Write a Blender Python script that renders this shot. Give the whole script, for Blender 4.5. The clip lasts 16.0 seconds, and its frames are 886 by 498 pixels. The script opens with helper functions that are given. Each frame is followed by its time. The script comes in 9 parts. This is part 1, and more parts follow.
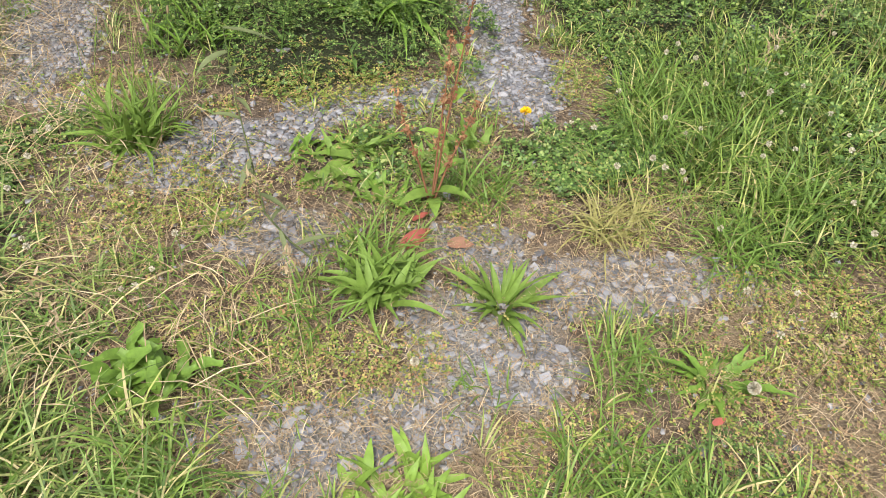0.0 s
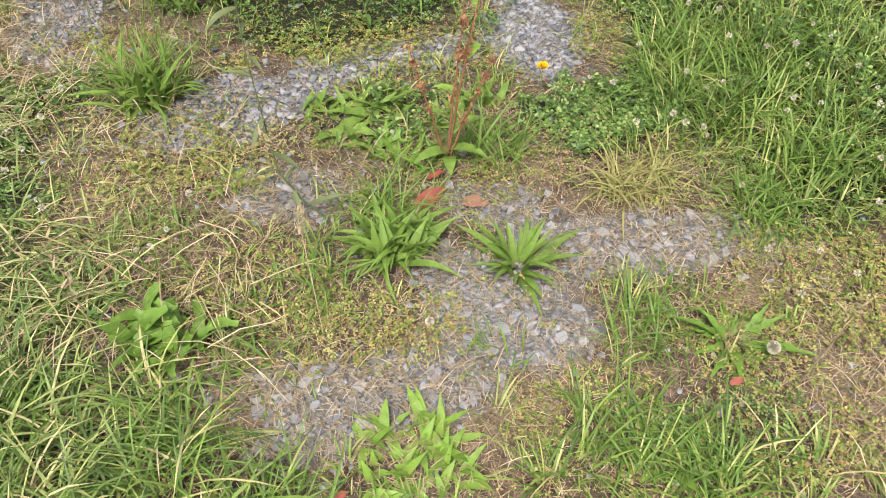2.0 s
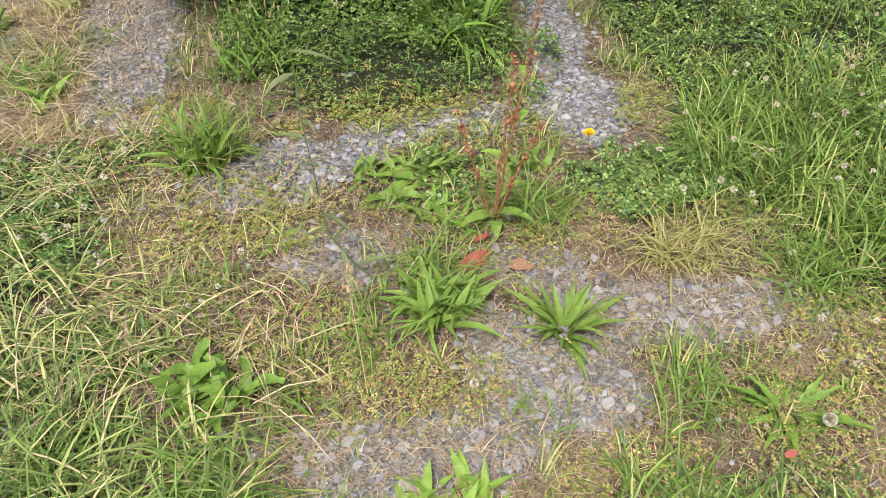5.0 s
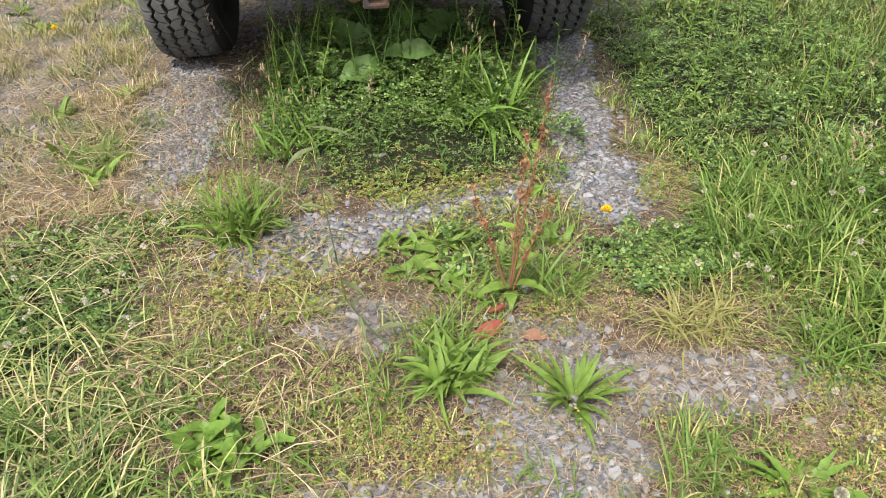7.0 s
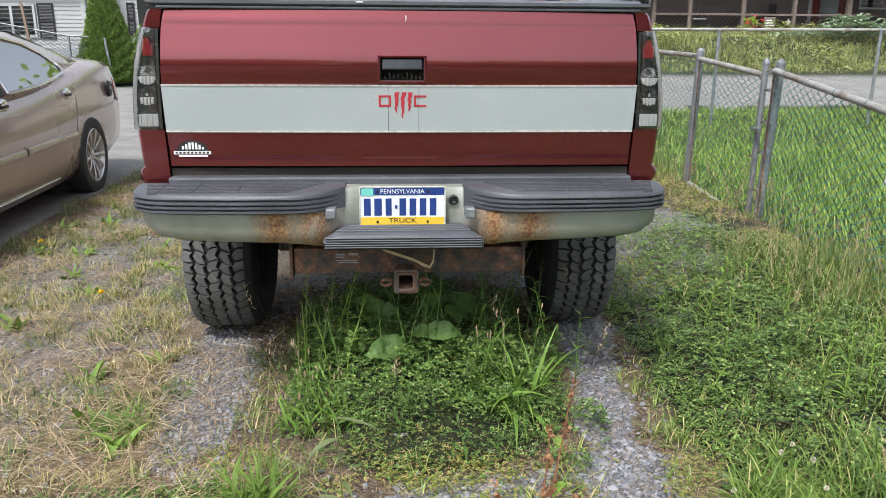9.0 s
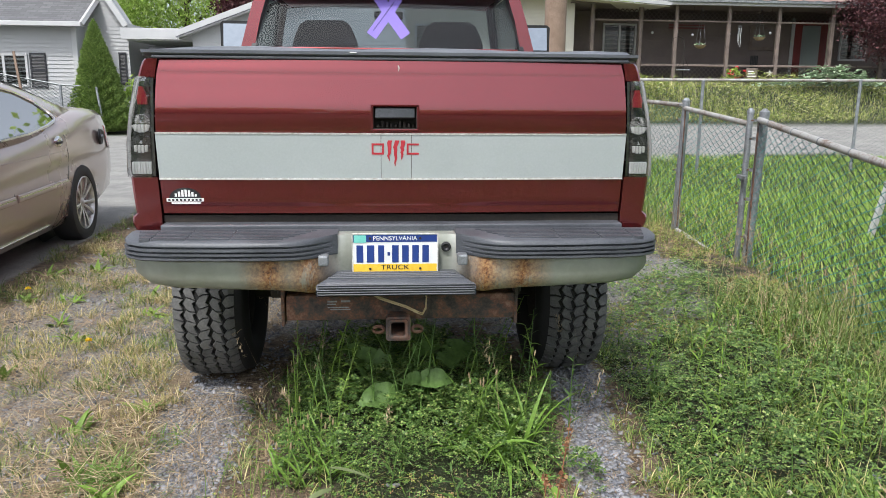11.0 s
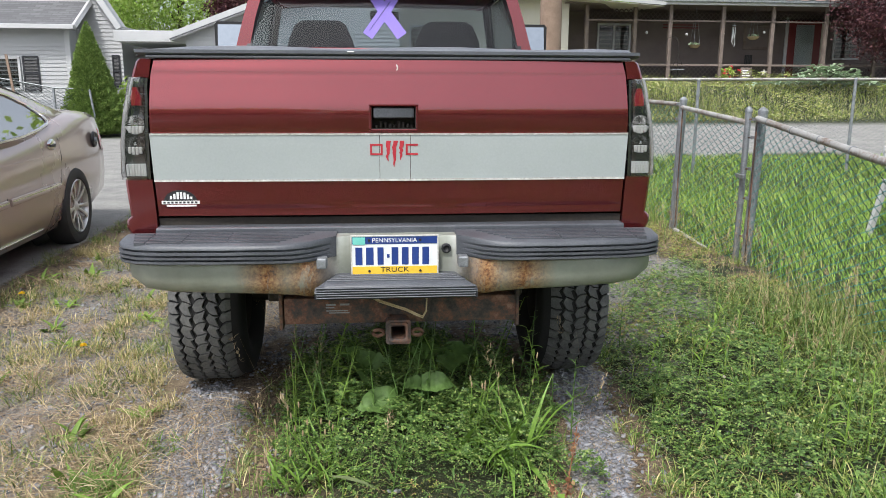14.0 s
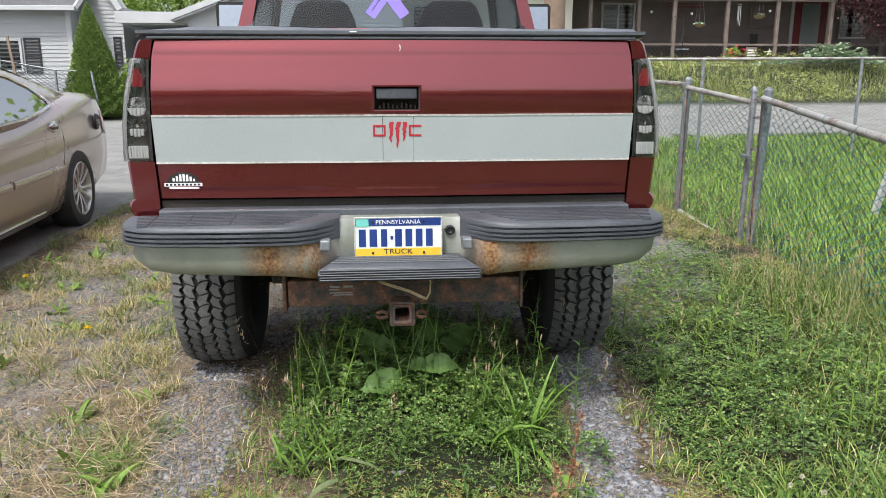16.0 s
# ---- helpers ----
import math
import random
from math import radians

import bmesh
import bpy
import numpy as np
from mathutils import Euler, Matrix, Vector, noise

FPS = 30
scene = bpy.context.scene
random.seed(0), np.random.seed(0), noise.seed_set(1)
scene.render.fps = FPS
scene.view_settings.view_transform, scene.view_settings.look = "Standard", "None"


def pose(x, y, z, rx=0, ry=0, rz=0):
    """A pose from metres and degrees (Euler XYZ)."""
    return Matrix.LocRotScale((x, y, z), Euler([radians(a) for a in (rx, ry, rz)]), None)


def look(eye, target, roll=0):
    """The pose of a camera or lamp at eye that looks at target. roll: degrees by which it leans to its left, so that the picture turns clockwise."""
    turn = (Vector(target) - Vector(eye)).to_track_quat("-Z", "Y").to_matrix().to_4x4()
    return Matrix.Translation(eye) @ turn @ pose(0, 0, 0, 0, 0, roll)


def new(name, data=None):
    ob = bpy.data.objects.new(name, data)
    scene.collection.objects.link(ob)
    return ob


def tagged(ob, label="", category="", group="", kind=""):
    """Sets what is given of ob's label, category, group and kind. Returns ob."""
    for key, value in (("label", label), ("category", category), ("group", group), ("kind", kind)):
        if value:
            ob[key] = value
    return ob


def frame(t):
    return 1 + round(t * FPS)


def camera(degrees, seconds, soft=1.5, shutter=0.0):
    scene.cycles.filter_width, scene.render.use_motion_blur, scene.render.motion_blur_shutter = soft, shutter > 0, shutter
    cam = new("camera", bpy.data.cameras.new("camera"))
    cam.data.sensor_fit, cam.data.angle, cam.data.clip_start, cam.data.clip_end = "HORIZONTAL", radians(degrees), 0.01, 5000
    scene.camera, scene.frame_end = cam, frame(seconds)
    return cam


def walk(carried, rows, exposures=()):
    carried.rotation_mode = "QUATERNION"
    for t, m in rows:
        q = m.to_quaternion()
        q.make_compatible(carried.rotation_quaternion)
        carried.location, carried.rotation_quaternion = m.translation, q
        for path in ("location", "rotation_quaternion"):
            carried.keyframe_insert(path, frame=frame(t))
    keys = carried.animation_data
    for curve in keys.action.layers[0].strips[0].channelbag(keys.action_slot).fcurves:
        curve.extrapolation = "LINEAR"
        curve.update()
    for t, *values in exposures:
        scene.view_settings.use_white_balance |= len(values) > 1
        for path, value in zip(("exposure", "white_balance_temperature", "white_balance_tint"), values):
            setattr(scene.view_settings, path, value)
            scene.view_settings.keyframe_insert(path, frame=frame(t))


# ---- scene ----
cam = camera(59.7, 16.0, soft=0.5)
PATH = [
    (0, (-0.189, -2.776, 1.34), (0.259, -1.38, -0.02), 4.5),
    (0.5, (-0.192, -2.771, 1.334), (0.256, -1.402, -0.054), 4.8),
    (1, (-0.189, -2.765, 1.327), (0.249, -1.426, -0.094), 4.7),
    (1.5, (-0.185, -2.764, 1.327), (0.23, -1.435, -0.108), 4.1),
    (2, (-0.175, -2.764, 1.33), (0.209, -1.431, -0.11), 3.0),
    (2.5, (-0.172, -2.764, 1.331), (0.191, -1.42, -0.105), 2.4),
    (3, (-0.176, -2.769, 1.331), (0.181, -1.407, -0.089), 2.3),
    (3.5, (-0.177, -2.769, 1.33), (0.178, -1.389, -0.074), 2.3),
    (4, (-0.19, -2.775, 1.334), (0.164, -1.372, -0.047), 2.4),
    (4.2, (-0.191, -2.781, 1.336), (0.156, -1.364, -0.032), 2.2),
    (6.3, (-0.177, -2.771, 1.307), (0.061, -1.213, 0.077), -0.9),
    (6.5, (-0.171, -2.792, 1.314), (0.06, -1.219, 0.1), -1.1),
    (7, (-0.108, -2.872, 1.329), (0.083, -1.237, 0.193), -1.3),
    (7.2, (-0.09, -2.873, 1.339), (0.085, -1.215, 0.234), -1.6),
    (7.5, (-0.091, -2.893, 1.359), (0.064, -1.176, 0.346), -1.1),
    (7.7, (-0.098, -2.901, 1.385), (0.045, -1.124, 0.479), -0.6),
    (8, (-0.13, -2.889, 1.406), (0.022, -1.054, 0.627), 0.2),
    (8.5, (-0.123, -2.871, 1.418), (0.034, -0.98, 0.786), 0.4),
    (9, (-0.117, -2.866, 1.417), (0.057, -0.948, 0.88), 0.4),
    (9.2, (-0.12, -2.87, 1.419), (0.063, -0.946, 0.908), 0.4),
    (11.3, (-0.136, -2.864, 1.415), (0.069, -0.918, 1.001), 0.5),
    (11.5, (-0.146, -2.857, 1.414), (0.058, -0.91, 1.004), 0.5),
    (12, (-0.157, -2.847, 1.412), (0.046, -0.898, 1.013), 0.4),
    (12.5, (-0.157, -2.844, 1.413), (0.052, -0.896, 1.014), 0.3),
    (13, (-0.152, -2.836, 1.41), (0.069, -0.889, 1.007), 0.3),
    (13.5, (-0.146, -2.827, 1.408), (0.077, -0.882, 1.0), 0.3),
    (14, (-0.144, -2.822, 1.409), (0.073, -0.877, 0.993), 0.2),
    (14.5, (-0.15, -2.82, 1.407), (0.061, -0.876, 0.986), 0.1),
    (15, (-0.154, -2.825, 1.407), (0.053, -0.882, 0.979), 0.0),
    (15.5, (-0.15, -2.816, 1.407), (0.058, -0.876, 0.967), 0.0),
    (16, (-0.144, -2.813, 1.407), (0.063, -0.878, 0.945), 0.0),
]
walk(cam, [(t, look(eye, target, roll)) for t, eye, target, roll in PATH], [(0.0, 0.84, 6650, 10), (6.5, 0.84, 6650, 10), (7.5, 0.90, 6500, 10), (7.9, 0.72, 6300, 10), (9.0, 0.70, 6200, 10), (16.0, 0.71, 6250, 10)])

# ---- light ----
world = bpy.data.worlds.new("overcast_sky")
scene.world = world
world.use_nodes = True
wn, wl = world.node_tree.nodes, world.node_tree.links
sky = wn.new("ShaderNodeTexSky")
sky.sky_type = "NISHITA"
sky.sun_disc = False
sky.sun_elevation = radians(57)
sky.sun_rotation = radians(208)
sky.air_density, sky.dust_density, sky.ozone_density = 1.0, 3.0, 1.0
hsv = wn.new("ShaderNodeHueSaturation")
hsv.inputs["Saturation"].default_value = 0.35
wl.new(sky.outputs[0], hsv.inputs["Color"])
wl.new(hsv.outputs[0], wn["Background"].inputs[0])
wn["Background"].inputs[1].default_value = 0.15

sun = new("sun", bpy.data.lights.new("sun", "SUN"))
sun.data.energy = 2.1
sun.data.angle = radians(9)
sun.data.color = (1.0, 0.96, 0.9)
sun.matrix_world = look((-6, -11, 19), (0, 0, 0))

# ---- material helpers ----


def blank(name, rough=0.6, metal=0.0):
    m = bpy.data.materials.new(name)
    m.use_nodes = True
    nt = m.node_tree
    b = nt.nodes["Principled BSDF"]
    b.inputs["Roughness"].default_value = rough
    b.inputs["Metallic"].default_value = metal
    return m, nt, b


def rgba(c):
    return (c[0], c[1], c[2], 1.0)


def noise_node(nt, scale, detail=4.0, rough=0.55, vector=None):
    n = nt.nodes.new("ShaderNodeTexNoise")
    n.inputs["Scale"].default_value = scale
    n.inputs["Detail"].default_value = detail
    n.inputs["Roughness"].default_value = rough
    if vector is not None:
        nt.links.new(vector, n.inputs["Vector"])
    return n


def ramp_node(nt, fac, stops):
    r = nt.nodes.new("ShaderNodeValToRGB")
    e = r.color_ramp.elements
    while len(e) < len(stops):
        e.new(0.5)
    for el, (p, c) in zip(e, stops):
        el.position, el.color = p, rgba(c)
    nt.links.new(fac, r.inputs[0])
    return r


def mix_node(nt, fac, a, b, mode="MIX"):
    n = nt.nodes.new("ShaderNodeMix")
    n.data_type, n.blend_type = "RGBA", mode
    for sock, v in ((n.inputs[0], fac), (n.inputs[6], a), (n.inputs[7], b)):
        if hasattr(v, "links"):
            nt.links.new(v, sock)
        elif isinstance(v, (int, float)):
            sock.default_value = v
        else:
            sock.default_value = rgba(v)
    return n.outputs[2]


def math_node(nt, op, a, b=0.0, c=0.0, clamp=False):
    n = nt.nodes.new("ShaderNodeMath")
    n.operation, n.use_clamp = op, clamp
    for sock, v in zip(n.inputs, (a, b, c)):
        if hasattr(v, "links"):
            nt.links.new(v, sock)
        else:
            sock.default_value = v
    return n.outputs[0]


def coords(nt):
    return nt.nodes.new("ShaderNodeTexCoord").outputs["Object"]


def add_bump(nt, b, height, strength, distance=0.01):
    n = nt.nodes.new("ShaderNodeBump")
    n.inputs["Strength"].default_value = strength
    n.inputs["Distance"].default_value = distance
    nt.links.new(height, n.inputs["Height"])
    nt.links.new(n.outputs[0], b.inputs["Normal"])


def surface(name, c1, c2, rough=0.6, metal=0.0, scale=3.0, fine=60.0, bump=0.15, coat=0.0, rough_var=0.12, mix=(0.35, 0.65), distance=0.003):
    """A worn painted, plastic, metal or stone surface: broad blotches, fine grain and relief."""
    m, nt, b = blank(name, rough, metal)
    co = coords(nt)
    n1 = noise_node(nt, scale, 6, 0.6, co)
    n2 = noise_node(nt, fine, 3, 0.6, co)
    f = math_node(nt, "MULTIPLY_ADD", n2.outputs[0], 0.4, math_node(nt, "MULTIPLY", n1.outputs[0], 0.6))
    r = ramp_node(nt, f, [(mix[0], c1), (mix[1], c2)])
    nt.links.new(r.outputs[0], b.inputs["Base Color"])
    rv = math_node(nt, "MULTIPLY_ADD", n1.outputs[0], rough_var * 2, max(rough - rough_var, 0.02), clamp=True)
    nt.links.new(rv, b.inputs["Roughness"])
    b.inputs["Coat Weight"].default_value = coat
    b.inputs["Coat Roughness"].default_value = 0.06
    if bump:
        add_bump(nt, b, n2.outputs[0], bump, distance)
    return m


def leafy(name, stops, rough=0.5, through_light=0.17, scale=25.0, tip=None):
    """Leaves and blades: each island takes its own shade, with a mottle over it."""
    m, nt, b = blank(name, rough)
    geo = nt.nodes.new("ShaderNodeNewGeometry")
    r = ramp_node(nt, geo.outputs["Random Per Island"], stops)
    n = noise_node(nt, scale, 3, 0.6, coords(nt))
    shade = ramp_node(nt, n.outputs[0], [(0.3, (0.72, 0.72, 0.72)), (0.7, (1.15, 1.15, 1.1))])
    col = mix_node(nt, 1.0, r.outputs[0], shade.outputs[0], "MULTIPLY")
    nt.links.new(col, b.inputs["Base Color"])
    b.inputs["Specular IOR Level"].default_value = 0.35
    tr = nt.nodes.new("ShaderNodeBsdfTranslucent")
    nt.links.new(col, tr.inputs[0])
    mx = nt.nodes.new("ShaderNodeMixShader")
    mx.inputs[0].default_value = through_light
    nt.links.new(b.outputs[0], mx.inputs[1])
    nt.links.new(tr.outputs[0], mx.inputs[2])
    nt.links.new(mx.outputs[0], nt.nodes["Material Output"].inputs[0])
    return m


def glass(name, tint=(0.9, 0.95, 0.94), rough=0.0, see=0.75, ior=1.5):
    """Thin automotive or window glass: a clear pane with a glossy skin."""
    m, nt, b = blank(name)
    nt.nodes.remove(b)
    tr = nt.nodes.new("ShaderNodeBsdfTransparent")
    tr.inputs[0].default_value = rgba([v * see for v in tint])
    gl = nt.nodes.new("ShaderNodeBsdfGlossy")
    gl.inputs["Roughness"].default_value = rough + 0.02
    fr = nt.nodes.new("ShaderNodeFresnel")
    fr.inputs[0].default_value = ior
    mx = nt.nodes.new("ShaderNodeMixShader")
    nt.links.new(fr.outputs[0], mx.inputs[0])
    nt.links.new(tr.outputs[0], mx.inputs[1])
    nt.links.new(gl.outputs[0], mx.inputs[2])
    nt.links.new(mx.outputs[0], nt.nodes["Material Output"].inputs[0])
    return m


# ---- materials ----
MAROON = surface("maroon_car_paint", (0.215, 0.031, 0.036), (0.255, 0.040, 0.045), 0.24, 0.88, 1.2, 300, 0.02, coat=1.0, rough_var=0.05)
MAROON.node_tree.nodes["Principled BSDF"].inputs["Coat IOR"].default_value = 1.58
MAROON.node_tree.nodes["Principled BSDF"].inputs["Coat Roughness"].default_value = 0.04
BAND_PAINT = surface("chalky_white_paint", (0.36, 0.395, 0.39), (0.42, 0.455, 0.45), 0.4, 0.0, 2.0, 140, 0.04)
TRIM_EDGE = surface("dirty_white_edging", (0.35, 0.33, 0.28), (0.72, 0.72, 0.68), 0.5, 0.0, 60, 200, 0.1)
BLACK_PLASTIC = surface("grey_black_plastic", (0.048, 0.052, 0.060), (0.098, 0.104, 0.118), 0.46, 0.0, 5, 160, 0.2)
BLACK_TRIM = surface("black_rubber_trim", (0.010, 0.010, 0.011), (0.022, 0.022, 0.024), 0.45, 0.0, 6, 200, 0.1)
VINYL = surface("black_vinyl", (0.10, 0.108, 0.125), (0.16, 0.17, 0.19), 0.32, 0.0, 4, 220, 0.25)
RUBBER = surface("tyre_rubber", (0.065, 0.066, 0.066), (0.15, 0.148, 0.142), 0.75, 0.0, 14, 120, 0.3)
# darker copy of the tyre rubber: shade between the lugs put into its colour
RUBBER_SHADED = surface("tyre_rubber_groove_shade", (0.006, 0.006, 0.006), (0.014, 0.014, 0.014), 0.85, 0.0, 9, 120, 0.2)
SEDAN_TYRE = surface("sedan_tyre_rubber", (0.026, 0.026, 0.027), (0.05, 0.05, 0.05), 0.7, 0.0, 9, 120, 0.2)
CHROME = surface("chrome", (0.75, 0.75, 0.75), (0.85, 0.85, 0.85), 0.12, 1.0, 20, 200, 0.02, rough_var=0.05)
MIRROR = surface("door_mirror_glass", (0.30, 0.33, 0.36), (0.34, 0.37, 0.40), 0.05, 1.0, 20, 200, 0.0, rough_var=0.01)
ALLOY = surface("alloy_wheel", (0.62, 0.62, 0.61), (0.74, 0.74, 0.72), 0.32, 0.55, 12, 100, 0.05)
STEEL_DARK = surface("dark_chassis_steel", (0.018, 0.016, 0.014), (0.05, 0.04, 0.032), 0.7, 0.3, 8, 90, 0.4)
RED_LENS = surface("red_lens", (0.34, 0.03, 0.045), (0.42, 0.05, 0.06), 0.2, 0.0, 20, 300, 0.0, coat=0.3)
SMOKED = surface("smoked_reflector", (0.10, 0.105, 0.11), (0.24, 0.245, 0.25), 0.25, 1.0, 30, 200, 0.05)
CLEAR = glass("clear_lamp_cover", (0.94, 0.96, 0.98), 0.04, 0.88, 2.4)
PANE = glass("cab_glass", (0.86, 0.95, 1.0), 0.0, 0.58, 1.45)
HOUSE_PANE = glass("house_window_glass", (0.9, 0.93, 0.93), 0.0, 0.92)
CAR_PANE = glass("tinted_car_glass", (0.55, 0.62, 0.60), 0.0, 0.45, 9.0)
SIDE_PANE = glass("smoked_cab_side_glass", (0.8, 0.9, 0.95), 0.0, 0.28, 1.05)
SCREEN_PANE = glass("windscreen_glass", (0.86, 0.95, 1.0), 0.0, 0.6, 1.05)
LINER = surface("grey_cab_lining", (0.055, 0.058, 0.064), (0.085, 0.088, 0.096), 0.85, 0.0, 8, 200, 0.2)
HEADLINING = surface("pale_grey_headlining", (0.34, 0.35, 0.37), (0.42, 0.43, 0.45), 0.9, 0.0, 8, 200, 0.2)
SEAT = surface("grey_seat_cloth", (0.040, 0.042, 0.048), (0.060, 0.062, 0.070), 0.9, 0.0, 3, 240, 0.1)
PURPLE = surface("purple_decal", (0.17, 0.11, 0.47), (0.21, 0.145, 0.53), 0.5, 0.0, 6, 100, 0.02)
RED_VINYL = surface("red_decal", (0.40, 0.02, 0.035), (0.50, 0.045, 0.06), 0.45, 0.0, 30, 200, 0.02)
WHITE_INK = surface("white_ink", (0.72, 0.72, 0.70), (0.8, 0.8, 0.78), 0.5, 0.0, 10, 200, 0.0)
BLACK_INK = surface("black_ink", (0.012, 0.012, 0.014), (0.02, 0.02, 0.022), 0.5, 0.0, 10, 200, 0.0)
PLATE_WHITE = surface("plate_white", (0.66, 0.68, 0.68), (0.76, 0.78, 0.77), 0.4, 0.0, 12, 200, 0.03)
PLATE_BLUE = surface("plate_blue", (0.012, 0.035, 0.17), (0.02, 0.05, 0.22), 0.4, 0.0, 12, 200, 0.03)
PLATE_YELLOW = surface("plate_yellow", (0.72, 0.44, 0.03), (0.82, 0.55, 0.06), 0.4, 0.0, 12, 200, 0.03)
TEAL_INK = surface("teal_sticker", (0.12, 0.5, 0.42), (0.2, 0.58, 0.5), 0.5, 0.0, 40, 200, 0.0)
TAN_PAINT = surface("tan_car_paint", (0.40, 0.305, 0.275), (0.45, 0.352, 0.32), 0.28, 0.35, 1.5, 400, 0.02, coat=1.0, rough_var=0.05)
GALV = surface("galvanised_steel", (0.17, 0.18, 0.19), (0.38, 0.40, 0.42), 0.55, 0.6, 14, 120, 0.2)
GALV_RUST = surface("rusted_galvanised_rail", (0.20, 0.13, 0.09), (0.45, 0.44, 0.42), 0.6, 0.4, 5, 80, 0.25, mix=(0.36, 0.52))
WIRE_GREEN = surface("green_coated_wire", (0.02, 0.14, 0.135), (0.04, 0.27, 0.26), 0.4, 0.0, 20, 200, 0.0)
WIRE_GREY = surface("grey_wire", (0.14, 0.16, 0.16), (0.28, 0.3, 0.3), 0.5, 0.6, 20, 200, 0.0)
SIDING = surface("white_vinyl_siding", (0.39, 0.395, 0.40), (0.45, 0.452, 0.452), 0.5, 0.0, 0.7, 40, 0.05)
SIDING_CREAM = surface("cream_vinyl_siding", (0.52, 0.49, 0.41), (0.60, 0.57, 0.49), 0.5, 0.0, 0.7, 40, 0.05)
SIDING_TAUPE = surface("taupe_porch_boards", (0.135, 0.108, 0.098), (0.19, 0.155, 0.142), 0.7, 0.0, 1.5, 40, 0.1)
TRIM_WHITE = surface("white_trim_paint", (0.44, 0.445, 0.45), (0.52, 0.52, 0.52), 0.45, 0.0, 2, 60, 0.05)
SHUTTER_BLACK = surface("black_shutter", (0.015, 0.016, 0.02), (0.03, 0.03, 0.036), 0.5, 0.0, 4, 80, 0.1)
WOOD_BROWN = surface("weathered_brown_wood", (0.115, 0.088, 0.075), (0.22, 0.175, 0.15), 0.8, 0.0, 3, 50, 0.3)
LATTICE = surface("taupe_lattice_paint", (0.24, 0.20, 0.175), (0.33, 0.28, 0.25), 0.7, 0.0, 3, 50, 0.1)
POLE_WOOD = surface("utility_pole_wood", (0.17, 0.115, 0.08), (0.30, 0.22, 0.165), 0.85, 0.0, 4, 60, 0.6)
DOOR_RED = surface("maroon_door_paint", (0.13, 0.02, 0.02), (0.18, 0.03, 0.03), 0.4, 0.0, 3, 60, 0.05)
BLOCK = surface("grey_foundation_block", (0.3, 0.31, 0.33), (0.42, 0.43, 0.45), 0.85, 0.0, 2, 40, 0.4)
METAL_ROOF = surface("faded_red_metal_roof", (0.40, 0.265, 0.255), (0.52, 0.37, 0.355), 0.55, 0.1, 1.2, 40, 0.05)
# dark colour standing in for the lack of light behind window panes
UNLIT_INSIDE = surface("unlit_inside", (0.03, 0.03, 0.03), (0.06, 0.055, 0.05), 0.9, 0.0, 2, 30, 0.0)
STRAW_CORD = surface("straw_coloured_cord", (0.42, 0.33, 0.17), (0.58, 0.48, 0.3), 0.8, 0.0, 30, 200, 0.1)

GRASS = leafy("grass_blade", [(0.0, (0.06, 0.115, 0.022)), (0.35, (0.145, 0.245, 0.044)), (0.68, (0.25, 0.35, 0.072)), (0.88, (0.38, 0.405, 0.13)), (1.0, (0.62, 0.51, 0.28))])
GRASS_DULL = leafy("dull_green_grass", [(0.0, (0.065, 0.115, 0.03)), (0.35, (0.17, 0.25, 0.07)), (0.68, (0.30, 0.37, 0.11)), (0.85, (0.48, 0.44, 0.19)), (1.0, (0.66, 0.55, 0.32))])
GRASS_PALE = leafy("pale_tall_grass", [(0.0, (0.08, 0.14, 0.025)), (0.45, (0.16, 0.23, 0.05)), (0.78, (0.285, 0.31, 0.10)), (1.0, (0.50, 0.42, 0.24))])
LAWN = leafy("lawn_blade", [(0.0, (0.16, 0.31, 0.045)), (0.6, (0.26, 0.42, 0.07)), (1.0, (0.44, 0.48, 0.15))])
BANK = leafy("straggling_bank_grass", [(0.0, (0.18, 0.27, 0.055)), (0.4, (0.33, 0.41, 0.095)), (0.75, (0.52, 0.52, 0.19)), (1.0, (0.70, 0.62, 0.38))])
STRAW = leafy("dry_straw", [(0.0, (0.23, 0.16, 0.09)), (0.5, (0.43, 0.325, 0.20)), (0.85, (0.58, 0.46, 0.30)), (1.0, (0.72, 0.60, 0.41))], 0.8, 0.1)
CLOVER = leafy("clover_leaf", [(0.0, (0.05, 0.10, 0.026)), (0.5, (0.115, 0.205, 0.05)), (0.85, (0.215, 0.32, 0.082)), (1.0, (0.38, 0.43, 0.155))], 0.42)
MOSSY = leafy("yellow_green_creeper", [(0.0, (0.12, 0.185, 0.035)), (0.4, (0.245, 0.31, 0.065)), (0.7, (0.41, 0.39, 0.115)), (0.85, (0.46, 0.30, 0.15)), (1.0, (0.34, 0.17, 0.10))])
BROADLEAF = leafy("broad_leaf", [(0.0, (0.115, 0.205, 0.035)), (0.6, (0.215, 0.325, 0.062)), (1.0, (0.37, 0.45, 0.13))], 0.6, 0.2, 40)
PLANTAIN = leafy("plantain_leaf", [(0.0, (0.11, 0.205, 0.033)), (0.6, (0.195, 0.325, 0.052)), (1.0, (0.33, 0.44, 0.09))], 0.52, 0.2, 60)
BURDOCK = leafy("burdock_leaf", [(0.0, (0.075, 0.14, 0.032)), (0.6, (0.125, 0.215, 0.055)), (1.0, (0.25, 0.34, 0.14))], 0.55, 0.2, 45)
LIME_LEAF = leafy("lime_leaf", [(0.0, (0.16, 0.285, 0.042)), (0.6, (0.26, 0.40, 0.07)), (1.0, (0.36, 0.48, 0.12))], 0.5, 0.2, 30)
